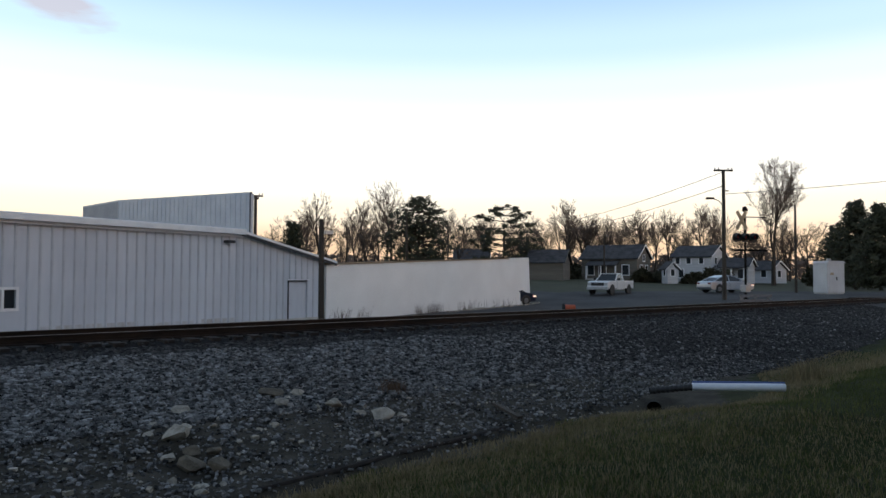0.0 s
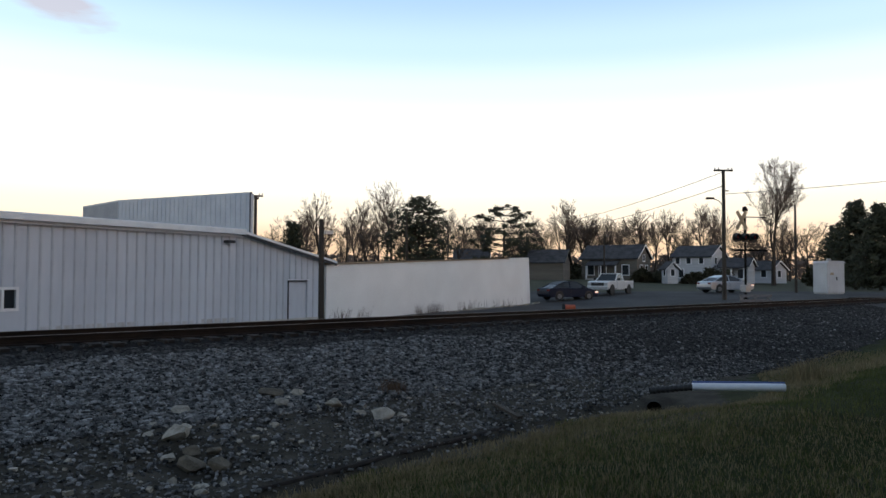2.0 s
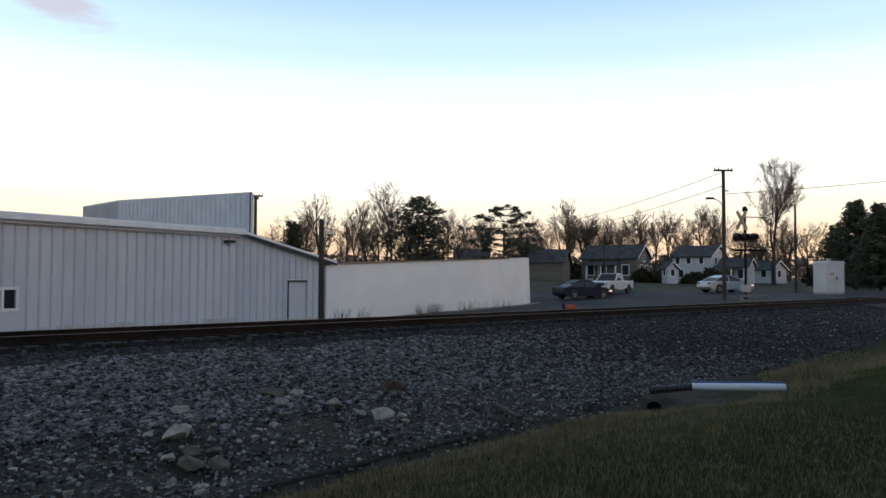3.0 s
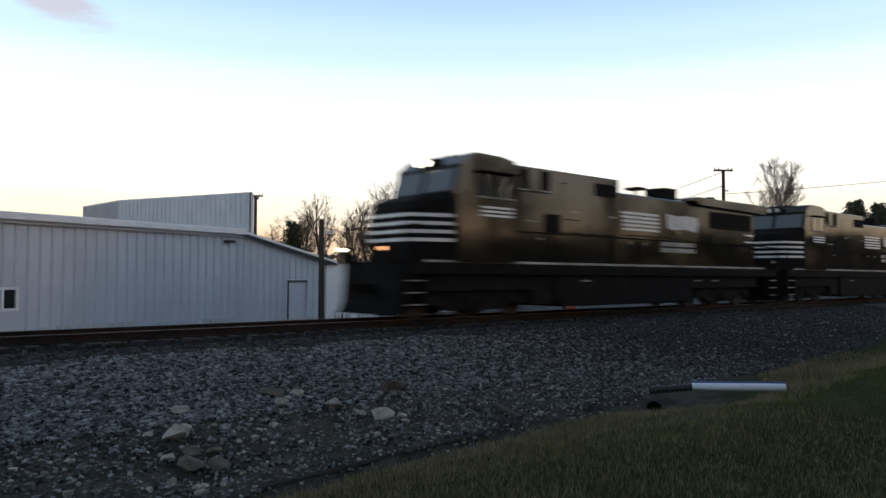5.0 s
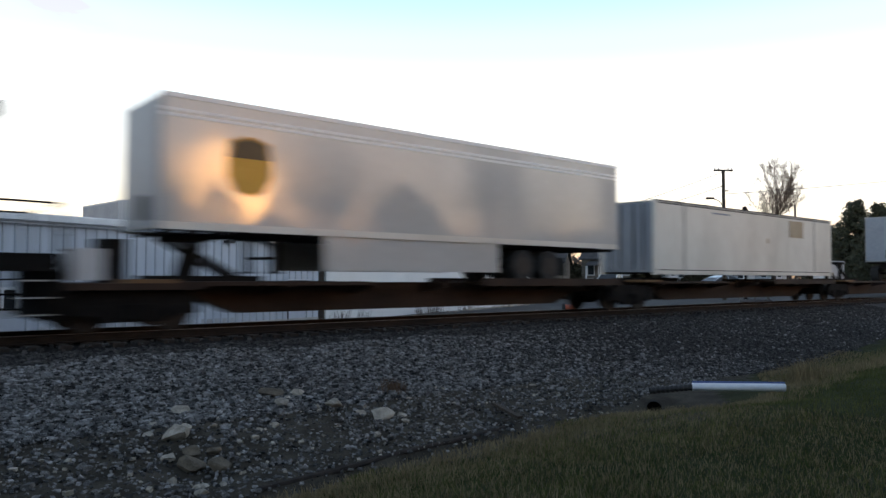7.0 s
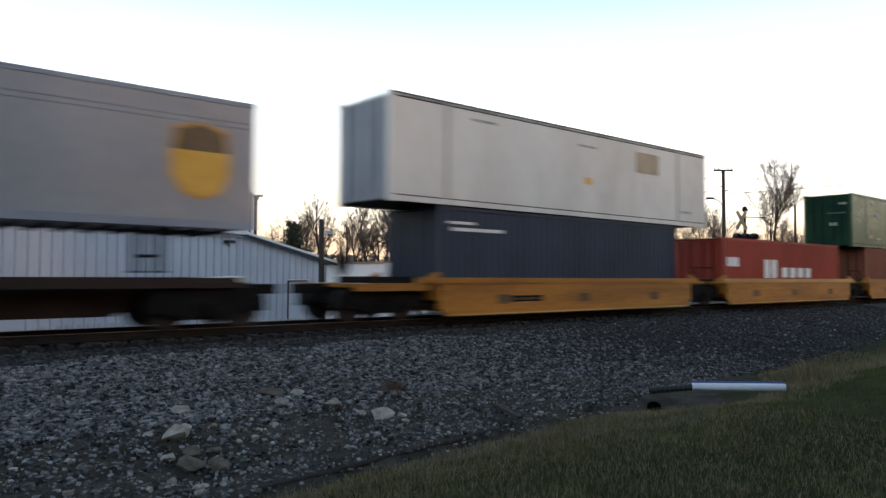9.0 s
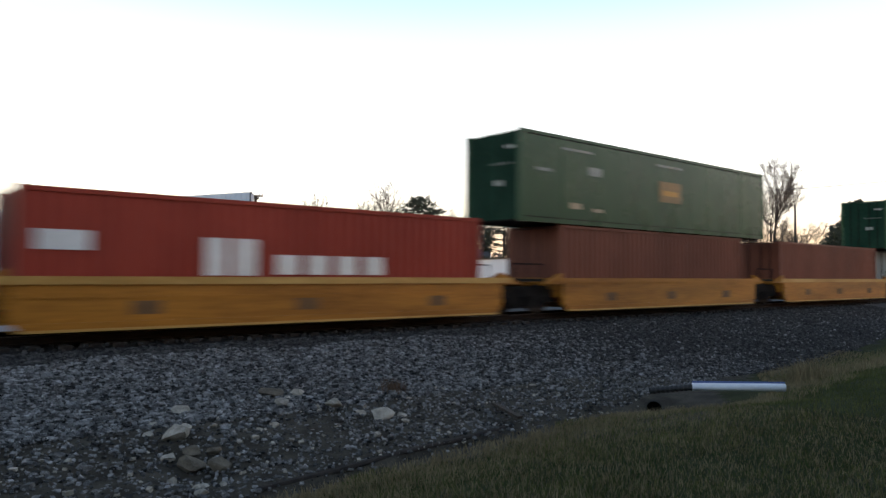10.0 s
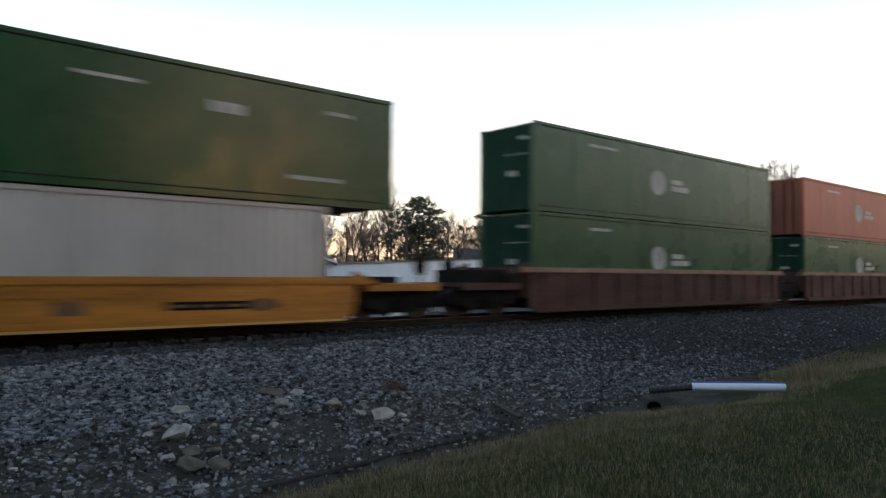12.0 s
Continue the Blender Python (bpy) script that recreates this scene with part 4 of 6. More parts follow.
def build_container(name, label, s, length, z0, h, material, width=2.59, folded=False, marks=(), end=None, group="freight containers", rail_mat=None):
    c = rides(thing(name, label, "container", group), s, 0, z0)
    hw = width / 2
    rm = rail_mat or material
    part("floor", B(0.08, length - 0.08, -hw + 0.05, hw - 0.05, 0.06, 0.18), "steel", c)
    part("roof", B(0.05, length - 0.05, -hw + 0.04, hw - 0.04, h - 0.07, h - 0.03), material, c)
    for side in (-1, 1):
        bm = bmesh.new()
        if folded:
            corrugated(bm, 0.12, length - 0.12, 0.14, h - 0.1, side * (hw - 0.02), side)
        else:
            box(bm, 0.12, length - 0.12, *sorted((side * (hw - 0.04), side * (hw - 0.012))), 0.16, h - 0.1)
        part("side_panel", bm, material, c)
        part("top_rail", B(0.1, length - 0.1, *sorted((side * (hw - 0.07), side * hw)), h - 0.11, h - 0.01), "wornwhite" if material == "boxwhite" else rm, c)
        if material == "boxwhite":
            part("roof_lip", B(0.1, length - 0.1, *sorted((side * (hw - 0.05), side * (hw + 0.006))), h - 0.05, h - 0.008), "roofdark", c, "dark roof edge")
        part("bottom_rail", B(0.1, length - 0.1, *sorted((side * (hw - 0.1), side * hw)), 0.02, 0.17), rm, c)
        for x in (0.0, length - 0.16):
            part("corner_post", B(x, x + 0.16, *sorted((side * (hw - 0.14), side * hw)), 0.12, h - 0.12), material, c)
            for z in (0.0, h - 0.12):
                part("corner_casting", B(x - 0.004, x + 0.176, *sorted((side * (hw - 0.16), side * (hw + 0.004))), z, z + 0.12), rm, c)
        if not folded:
            for z in (0.172, h - 0.145):
                part("rail_gap", B(0.17, length - 0.17, *sorted((side * (hw - 0.012), side * (hw - 0.004))), z, z + 0.03), "steel", c)
            for k in range(1, 13):
                x = 0.16 + k * (length - 0.32) / 13
                part("panel_seam", B(x, x + 0.02, *sorted((side * (hw - 0.012), side * (hw - 0.008))), 0.17, h - 0.11), material, c)
            for x in (length / 2 - 6.1, length / 2 + 5.95):
                part("lifting_post", B(x, x + 0.15, *sorted((side * (hw - 0.05), side * (hw + 0.003))), 0.17, h - 0.11), "boxgrey" if material == "boxwhite" else rm, c)
    for x, o in ((0.03, -1), (length - 0.03, 1)):
        # ends may be given a darker material than the flanks
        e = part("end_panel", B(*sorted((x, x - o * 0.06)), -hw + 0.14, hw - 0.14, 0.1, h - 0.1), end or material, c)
        if o < 0:
            for y in (-0.75, -0.3, 0.3, 0.75):
                part("lock_rod", T((x - 0.03, y, 0.15), (x - 0.03, y, h - 0.15), 0.02, seg=6), "steel", e)
            if end == "boxgreenend":
                for ya, yb, za, zb in ((-1.0, -0.6, 2.38, 2.48), (-0.95, 0.0, 1.9, 1.92), (-0.5, -0.1, 1.2, 1.38)):
                    part("end_mark", B(x - 0.036, x - 0.03, ya, yb, za, zb), "fadedmark", e, "faded pale lettering bar")
    for m in marks:
        decal(c, *m)
    return c


def wheels_pair(parent, xs, z, r=0.5):
    for x in xs:
        for side in (-1, 1):
            y0, y1 = sorted((side * 0.75, side * 1.22))
            t = part("tyre", T((x, y0, z + r), (x, y1, z + r), r, seg=18), "rubber", parent)
            part("rim", T((x, side * 1.18, z + r), (x, side * 1.232, z + r), 0.28, seg=14), "wheel", t)
        part("trailer_axle", T((x, -0.8, z + r), (x, 0.8, z + r), 0.07), "steel", parent)


def build_trailer(s, length, z0, z1, deck, label, material, axles, leg, shield, stripes, box_under=None):
    tr = rides(thing("semi_trailer", label, "semi-trailer", "piggyback trailers"), s)
    hw = 1.295
    body = part("body", B(0, length, -hw, hw, z0, z1, bevel=0.02), material, tr)
    for side in (-1, 1):
        for k in range(int(length / 1.22) + 1):
            x = min(0.02 + k * 1.22, length - 0.04)
            part("panel_seam", B(x, x + 0.015, *sorted((side * hw, side * (hw + 0.004))), z0 + 0.17, z1 - 0.12), material, body)
        part("top_rail", B(0, length, *sorted((side * (hw + 0.001), side * (hw + 0.016))), z1 - 0.10, z1 + 0.004), "stripeskylit" if stripes else "trailerend", tr)
        part("bottom_rail", B(0, length, *sorted((side * (hw + 0.001), side * (hw + 0.016))), z0 - 0.03, z0 + 0.14), "boxwhite" if stripes else "trailerend", tr)
        if stripes:
            for z in (z1 - 0.52, z1 - 0.40):
                part("stripe", B(0.02, length - 0.02, *sorted((side * (hw + 0.001), side * (hw + 0.012))), z, z + 0.07), "stripeskylit", tr, "white pin stripe brightened for the sky it catches")
        else:
            for z in (z1 - 0.62, z1 - 0.5):
                part("stripe", B(0.02, length - 0.02, *sorted((side * (hw + 0.001), side * (hw + 0.012))), z, z + 0.03), "trailerend", tr)
    for k in range(int(length / 0.6)):
        part("cross_member", B(0.3 + k * 0.6, 0.38 + k * 0.6, -1.25, 1.25, z0 - 0.13, z0 - 0.032), "steel", tr)
    part("front_panel", B(-0.02, 0.0, -hw + 0.06, hw - 0.06, z0 + 0.05, z1 - 0.05), "trailerend", tr, "grey end panel")
    part("end_frame", B(-0.035, 0.03, -hw, -hw + 0.06, z0, z1), "trailerend", tr)
    part("end_plate", B(-0.03, -0.02, -0.7, 0.1, z0 + 0.2, z0 + 0.75), "roofdark", tr, "small dark plate")
    # brown and yellow shield mark
    cx, cz = shield
    k = 1.0 if stripes else 1.25
    shp = [(cx + u * k, cz + w * k) for u, w in ((-0.5, 0.2), (-0.5, -0.2), (-0.32, -0.5), (0, -0.62), (0.32, -0.5), (0.5, -0.2), (0.5, 0.2))]
    top = [(cx + u * k, cz + w * k) for u, w in ((-0.5, 0.2), (0.5, 0.2), (0.44, 0.55), (0, 0.68), (-0.44, 0.55))]
    rim = [(cx + u * k, cz + w * k) for u, w in ((-0.56, 0.2), (-0.56, -0.22), (-0.37, -0.55), (0, -0.69), (0.37, -0.55), (0.56, -0.22), (0.56, 0.2), (0.5, 0.6), (0, 0.74), (-0.5, 0.6))]
    decal(tr, "shield_rim", 0, 0, 0, 0, -hw - 0.002, "decalorange", "orange rim of the shield", shape=rim)
    decal(tr, "shield_mark", 0, 0, 0, 0, -hw - 0.009, "decalyellow", "yellow shield mark", shape=shp)
    decal(tr, "shield_band", 0, 0, 0, 0, -hw - 0.009, "decalbrown", "brown top of the shield", shape=top)
    # running gear, landing legs
    part("slider", B(min(axles) - 0.7, max(axles) + 0.7, -0.55, 0.55, deck + 0.75, z0 - 0.03), "steel", tr)
    wheels_pair(tr, axles, deck, 0.5)
    for y in (-0.75, 0.75):
        part("landing_leg", B(leg - 0.07, leg + 0.07, y - 0.07, y + 0.07, deck + 0.25, z0 - 0.03), "steel", tr)
        part("landing_foot", B(leg - 0.14, leg + 0.14, y - 0.13, y + 0.13, deck + 0.2, deck + 0.25), "steel", tr)
    part("leg_brace", B(leg - 0.02, leg + 0.02, -0.75, 0.75, deck + 0.55, deck + 0.62), "steel", tr)
    if box_under:
        a, b = box_under
        part("side_skirt", B(a, b, -1.27, -1.22, deck + 0.28, z0 - 0.03), "trailer", tr, "pale aerodynamic side skirt")
        part("side_skirt", B(a, b, 1.22, 1.27, deck + 0.28, z0 - 0.03), "trailer", tr, "pale aerodynamic side skirt")
    part("mud_flap", B(max(axles) + 0.75, max(axles) + 0.77, -1.2, -0.7, deck + 0.2, deck + 0.8), "rubber", tr)
    return tr


def build_spine_car():
    s0 = 188.9
    car = rides(thing("spine_car", "rusty brown articulated spine car carrying trailers", "rail car"), s0)
    units = [(0.6, 18.7), (19.1, 37.4), (37.8, 57.0)]
    for a, b in units:
        part("centre_sill", P([(a, 0.72), (a + 2.2, 0.70), (a + 3.2, 0.30), (b - 3.2, 0.30), (b - 2.2, 0.70), (b, 0.72), (b, 1.04), (a, 1.04)], -0.33, 0.33), "spine", car, "deep brown centre sill")
        for side in (-1, 1):
            y0, y1 = sorted((side * 0.55, side * 1.3))
            part("wheel_apron", B(a + 0.9, a + 6.5, y0, y1, 0.98, 1.07), "spine", car)
            part("wheel_apron", B(b - 7.5, b - 0.7, y0, y1, 0.98, 1.07), "spine", car)
            part("apron_lip", B(b - 7.5, b - 0.7, *sorted((side * 1.3, side * 1.34)), 0.93, 1.16), "spine", car)
            for k in range(7):
                x = a + 1.5 + k * (b - a - 3) / 6
                part("outrigger", P([(0.33, 0.75), (1.28, 0.93), (1.28, 1.02), (0.33, 1.02)] if side > 0 else [(-1.28, 0.93), (-0.33, 0.75), (-0.33, 1.02), (-1.28, 1.02)], x, x + 0.12, axis="x"), "spine", car)
        # folding hitch: head plate, two raked struts and a broad base
        h = part("hitch", B(a + 1.5, a + 2.5, -0.45, 0.45, 2.0, 2.13), "steel", car, "dark folding trailer hitch")
        for y in (-0.4, 0.3):
            part("hitch_strut", P([(a + 1.55, 2.0), (a + 1.78, 2.0), (a + 3.5, 1.1), (a + 3.25, 1.1)], y, y + 0.12), "steel", h)
            part("hitch_post", P([(a + 1.9, 1.1), (a + 2.15, 1.1), (a + 2.35, 2.0), (a + 2.15, 2.0)], y, y + 0.12), "steel", h)
        part("hitch_base", B(a + 1.2, a + 3.7, -0.7, 0.7, 1.045, 1.2), "steel", h)
        part("guide_pad", B(a + 0.3, a + 1.4, -1.35, -0.5, 1.04, 1.12), "ochre", car)
    for x in (1.2, 18.9, 37.6, 55.7):
        truck_at(car, x, (-0.89, 0.89))
    part("coupler", B(-0.6, 0.7, -0.12, 0.12, 0.75, 1.0), "steel", car)
    part("coupler", B(56.9, 57.9, -0.12, 0.12, 0.75, 1.0), "steel", car)
    part("end_bracket", P([(54.6, 1.05), (56.9, 1.05), (56.9, 1.2)], -0.5, 0.5), "boxwhite", car)
    # small white cabinet on the leading platform
    part("end_deck", B(-0.3, 2.6, -1.4, 1.4, 0.9, 1.04), "spine", car, "dark end platform")
    part("end_sill", B(-0.35, -0.3, -1.42, 1.42, 0.62, 1.06), "spine", car)
    ladder = bmesh.new()
    for y in (-1.4, -1.0):
        tube(ladder, (-0.25, y, 0.4), (-0.25, y, 2.1), 0.025, seg=6)
    for k in range(6):
        tube(ladder, (-0.25, -1.4, 0.5 + k * 0.3), (-0.25, -1.0, 0.5 + k * 0.3), 0.02, seg=6)
    part("ladder", ladder, "steel", car)
    part("brake_stand", B(0.75, 1.25, -0.3, 0.5, 1.04, 2.0), "steel", car, "dark brake stand")
    part("end_cabinet", B(-0.05, 0.55, -1.1, -0.5, 1.1, 1.75), "bungalow", car, "white brake cabinet")


def build_well_car(s0, pitch, n, well, first, top, colour, ribs, label):
    """An articulated stack car: n wells of that length, the first beginning at `first` behind s0."""
    car = rides(thing("well_car", label, "rail car", "stack cars"), s0)
    hw = 1.50
    for i in range(n):
        a = first + i * pitch
        b = a + well
        for side in (-1, 1):
            y0, y1 = sorted((side * (hw - 0.10), side * hw))
            u = part("side_sill", P([(a, 0.34), (a + 0.2, 0.16), (b - 0.2, 0.16), (b, 0.34), (b, top - 0.16), (a, top - 0.16)], y0, y1), colour, car)
            part("top_chord", B(a - 0.35, b + 0.35, *sorted((side * (hw - 0.18), side * (hw + 0.05))), top - 0.16, top), "chord" if ribs else "wellpale" if i % 2 else colour, u)
            part("bottom_chord", B(a + 0.2, b - 0.2, *sorted((side * (hw - 0.1), side * (hw + 0.035))), 0.14, 0.27), colour, u)
            part("bottom_flange", B(a + 0.25, b - 0.25, *sorted((side * (hw - 0.1), side * (hw + 0.06))), 0.09, 0.138), "wellpale" if not ribs else colour, u)
            if ribs:
                for k in range(13):
                    x = a + 0.6 + k * (well - 1.3) / 12
                    part("rib", B(x, x + 0.12, *sorted((side * hw, side * (hw + 0.055))), 0.27, top - 0.16), colour, u)
            else:
                part("mid_chord", B(a + 0.2, b - 0.2, *sorted((side * hw, side * (hw + 0.02))), 0.74, 0.78), colour, u)
                for x0, x1 in {0: ((2.6, 4.3),), n - 1: ((8.3, 10.9),)}.get(i, ()):
                    part("stencil", B(a + x0, a + x1, *sorted((side * (hw + 0.001), side * (hw + 0.007))), 0.45, 0.64), "locodark", u, "dark stencil panel")
                    for k in range(4):
                        w = (x1 - x0) / 4.6
                        part("stencil_bar", B(a + x0 + 0.1 + k * w * 1.1, a + x0 + 0.1 + k * w * 1.1 + w * 0.7, *sorted((side * (hw + 0.008), side * (hw + 0.012))), 0.51, 0.575), "ochre", u, "faded stencil bar")
        if not ribs:
            for side in (-1, 1):
                for x in (2.3, 6.1, 10.2):
                    part("rust_plate", B(a + x, a + x + 0.6, *sorted((side * hw, side * (hw + 0.008))), 0.4, 0.68), "ochre", car, "small rusty plate")
        for k in range(6):
            x = a + 0.8 + k * (well - 1.9) / 5
            part("floor_beam", B(x, x + 0.3, -hw + 0.1, hw - 0.1, 0.18, 0.36), colour, car)
        for x, o in ((a, -1), (b, 1)):
            part("bulkhead", B(*sorted((x, x + o * 0.12)), -hw + 0.12, hw - 0.12, 0.55, top + 0.0), colour, car)
            part("end_platform", P([(x, 0.78), (x + o * 1.75, 0.86), (x + o * 1.75, 1.02), (x, 1.06)], -0.55, 0.55), colour, car)
            for side in (-1, 1):
                part("end_bracket", P([(x, top - 0.2), (x + o * 0.9, top - 0.2), (x, top + 0.16)], *sorted((side * (hw - 0.16), side * hw))), colour, car)
    # platform ends with sill pads
    for x in (first - 1.9, first + (n - 1) * pitch + well + 1.9):
        o = 1 if x < first else -1
        part("end_deck", B(*sorted((x - o * 0.9, x + o * 1.5)), -1.45, 1.45, 0.92, 1.02), colour, car)
        part("end_housing", B(*sorted((x + o * 0.1, x + o * 1.45)), -0.95, 0.95, 1.021, 1.42 if ribs else 1.2), "steel", car, "dark grimy end housing")
        part("draft_sill", B(*sorted((x - o * 0.85, x + o * 1.5)), -0.4, 0.4, 0.5, 0.918), "steel", car)
        part("deck_edge", B(*sorted((x - o * 0.9, x + o * 1.5)), -1.5, -1.45, 0.82, 1.02), colour, car)
        part("coupler", B(*sorted((x - o * 0.7, x - o * 1.9)), -0.12, 0.12, 0.75, 1.0), "steel", car)
        part("brake_wheel", T((x - o * 0.85, -0.75, 1.5), (x - o * 0.8, -0.75, 1.5), 0.28, seg=14), "steel", car)
        part("brake_post", T((x - o * 0.82, -0.75, 1.0), (x - o * 0.82, -0.75, 1.5), 0.04), "steel", car)
        truck_at(car, x + o * 0.25, (-0.89, 0.89))
    for i in range(n - 1):
        xm = first + i * pitch + well + (pitch - well) / 2
        truck_at(car, xm, (-0.89, 0.89), 0.48)
        # grimy crossover platform with grab rails over the shared truck
        part("crossover_platform", B(xm - 0.75, xm + 0.75, -1.3, 1.3, 1.06, 1.16), "steel", car)
        for side in (-1, 1):
            rail = bmesh.new()
            for x in (xm - 0.7, xm + 0.7):
                tube(rail, (x, side * 1.25, 1.1), (x, side * 1.25, 1.62), 0.022, seg=6)
            tube(rail, (xm - 0.7, side * 1.25, 1.62), (xm + 0.7, side * 1.25, 1.62), 0.022, seg=6)
            part("grab_rail", rail, "steel", car)
    return car


def small_marks(y, spec):
    return [(nm, a, b, c, d, y, m) for nm, a, b, c, d, m in spec]


def build_train():
    build_locomotive(141.9, True)
    build_locomotive(141.9 + 22.78, False)
    build_spine_car()
    build_trailer(190.5, 16.2, 2.24, 5.2, 1.06, "long silver-grey semi-trailer with a yellow shield mark", "trailer", (11.4, 12.65), 3.0, (2.05, 3.72), True, (4.1, 10.25))
    build_container("domestic_container", "white ribbed domestic container with a tan patch", 209.1, 16.154, 1.32, 2.9, "boxwhite", end="trailerend",
                    marks=small_marks(-1.295, [("tan_patch", 11.3, 12.8, 1.85, 2.65, "decal"), ("mark", 4.2, 5.6, 2.55, 2.62, "trailerend"), ("mark", 9.0, 9.2, 1.5, 1.7, "decal")]))
    build_trailer(237.35, 8.25, 2.3, 5.22, 1.06, "short grey pup trailer with a yellow shield mark", "trailergrey", (1.0,), 6.2, (6.9, 3.72), False)
    yw = "yellow articulated well car with a grimy side sill"
    build_well_car(246.9, 15.86, 5, 13.05, 4.15, 1.18, "wellyellow", False, yw)
    S = 251.25
    build_container("intermodal_container", "slate blue corrugated container", S, 12.19, 0.36, 2.89, "boxblue", 2.44, True,
                    marks=small_marks(-1.222, [("mark", 0.35, 1.4, 2.38, 2.46, "white"), ("mark", 0.5, 2.6, 2.18, 2.28, "white")]))
    build_container("domestic_container", "white domestic container with a tan patch", 249.45, 16.154, 3.255, 3.02, "boxwhite", end="trailerend",
                    marks=small_marks(-1.295, [("tan_patch", 11.3, 12.75, 1.85, 2.62, "decal"), ("mark", 3.0, 4.0, 2.58, 2.66, "wornwhite"), ("mark", 8.0, 8.9, 2.42, 2.5, "wornwhite"), ("mark", 8.3, 8.65, 1.15, 1.4, "decalyellow"), ("mark", 14.3, 15.0, 0.5, 0.6, "wornwhite")]))
    kl = [("mark", 0.35, 1.35, 1.35, 1.75, "white"), ("emblem_block", 3.75, 4.25, 0.85, 1.7, "white"), ("emblem_block", 4.4, 5.0, 0.85, 1.7, "white")]
    kl += [("emblem_bar", 5.5 + k * 0.85, 6.1 + k * 0.85, 0.88, 1.35, "white") for k in range(4)]
    build_container("intermodal_container", "red corrugated container with white block marks", S + 15.86, 12.19, 0.36, 2.6, "boxred", 2.44, True, marks=small_marks(-1.222, kl))
    build_container("intermodal_container", "oxide brown corrugated container", S + 31.72, 12.19, 0.36, 2.6, "boxbrown", 2.44, True)
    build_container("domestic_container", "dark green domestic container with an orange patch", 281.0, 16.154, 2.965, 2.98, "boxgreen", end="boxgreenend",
                    marks=small_marks(-1.295, [("orange_patch", 7.7, 9.2, 1.15, 1.95, "decalrust"), ("patch_bar", 7.95, 8.95, 1.4, 1.6, "decalorange"), ("mark", 3.4, 4.1, 1.75, 2.05, "fadedmark"), ("mark", 2.0, 3.6, 2.5, 2.58, "fadedmark"),
                                               ("mark", 7.5, 9.3, 2.5, 2.58, "fadedmark"), ("mark", 0.7, 1.5, 1.7, 1.8, "fadedmark"), ("mark", 2.4, 3.0, 0.55, 0.75, "decal"), ("mark", 3.6, 4.2, 0.5, 0.62, "decal")]))
    build_container("intermodal_container", "oxide brown corrugated container", S + 47.58, 12.19, 0.36, 2.6, "boxbrown", 2.44, True)
    build_container("intermodal_container", "light grey corrugated container with a red mark", S + 63.44, 12.19, 0.36, 2.6, "boxgrey", 2.44, True,
                    marks=small_marks(-1.222, [("red_mark", 1.1, 2.6, 1.78, 2.0, "decalred"), ("red_mark", 1.3, 2.6, 1.5, 1.72, "decalred")]))
    build_container("domestic_container", "dark green domestic container with a gold patch", 312.75, 16.154, 2.965, 2.98, "boxgreen", end="boxgreenend",
                    marks=small_marks(-1.295, [("gold_patch", 4.35, 6.0, 1.45, 2.5, "decalorange"), ("patch_bar", 4.6, 5.8, 1.75, 1.9, "decalrust"), ("mark", 11.0, 11.8, 1.95, 2.2, "fadedmark"), ("mark", 0.7, 2.2, 2.3, 2.38, "fadedmark"),
                                               ("mark", 8.2, 9.5, 2.3, 2.38, "fadedmark"), ("mark", 2.3, 3.8, 0.5, 0.6, "fadedmark"), ("mark", 13.0, 14.5, 0.6, 0.7, "fadedmark"), ("mark", 14.0, 14.8, 2.3, 2.4, "fadedmark")]))
    # second stack car, with ribbed sides and long wells
    build_well_car(330.6, 19.75, 2, 16.9, 3.45, 1.52, "wellbrown", True, "reddish brown ribbed well car")
    ring = lambda x, z: [("round_mark", x, 0.48, z, 0.0, "fadedmark"), ("mark", x + 0.9, x + 2.1, z - 0.25, z - 0.05, "fadedmark"), ("mark", x + 0.9, x + 1.7, z + 0.02, z + 0.2, "fadedmark")]
    for k, (s, up) in enumerate(((334.5, "boxgreen"), (354.25, "boxorange"))):
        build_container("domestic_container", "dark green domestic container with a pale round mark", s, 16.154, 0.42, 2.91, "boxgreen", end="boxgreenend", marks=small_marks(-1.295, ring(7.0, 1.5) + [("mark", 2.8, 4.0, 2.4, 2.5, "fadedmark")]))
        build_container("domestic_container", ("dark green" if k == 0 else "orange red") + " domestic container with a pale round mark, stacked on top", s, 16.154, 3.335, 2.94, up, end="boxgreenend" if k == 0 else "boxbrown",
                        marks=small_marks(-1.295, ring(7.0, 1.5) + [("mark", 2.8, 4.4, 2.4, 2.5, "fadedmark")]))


# ---------------------------------------------------------------- trees
def limb_mesh(segments, sides):
    """Tapered limbs from a list of (start, end, r0, r1), as vertices and faces."""
    v, f = [], []
    for p, q, r0, r1 in segments:
        d = (q - p).normalized()
        u = d.orthogonal().normalized()
        w = d.cross(u)
        b = len(v)
        for c, r in ((p, r0), (q, r1)):
            for i in range(sides):
                a = 2 * math.pi * i / sides
                v.append(c + u * (math.cos(a) * r) + w * (math.sin(a) * r))
        f += [(b + i, b + (i + 1) % sides, b + sides + (i + 1) % sides, b + sides + i) for i in range(sides)]
    return v, f


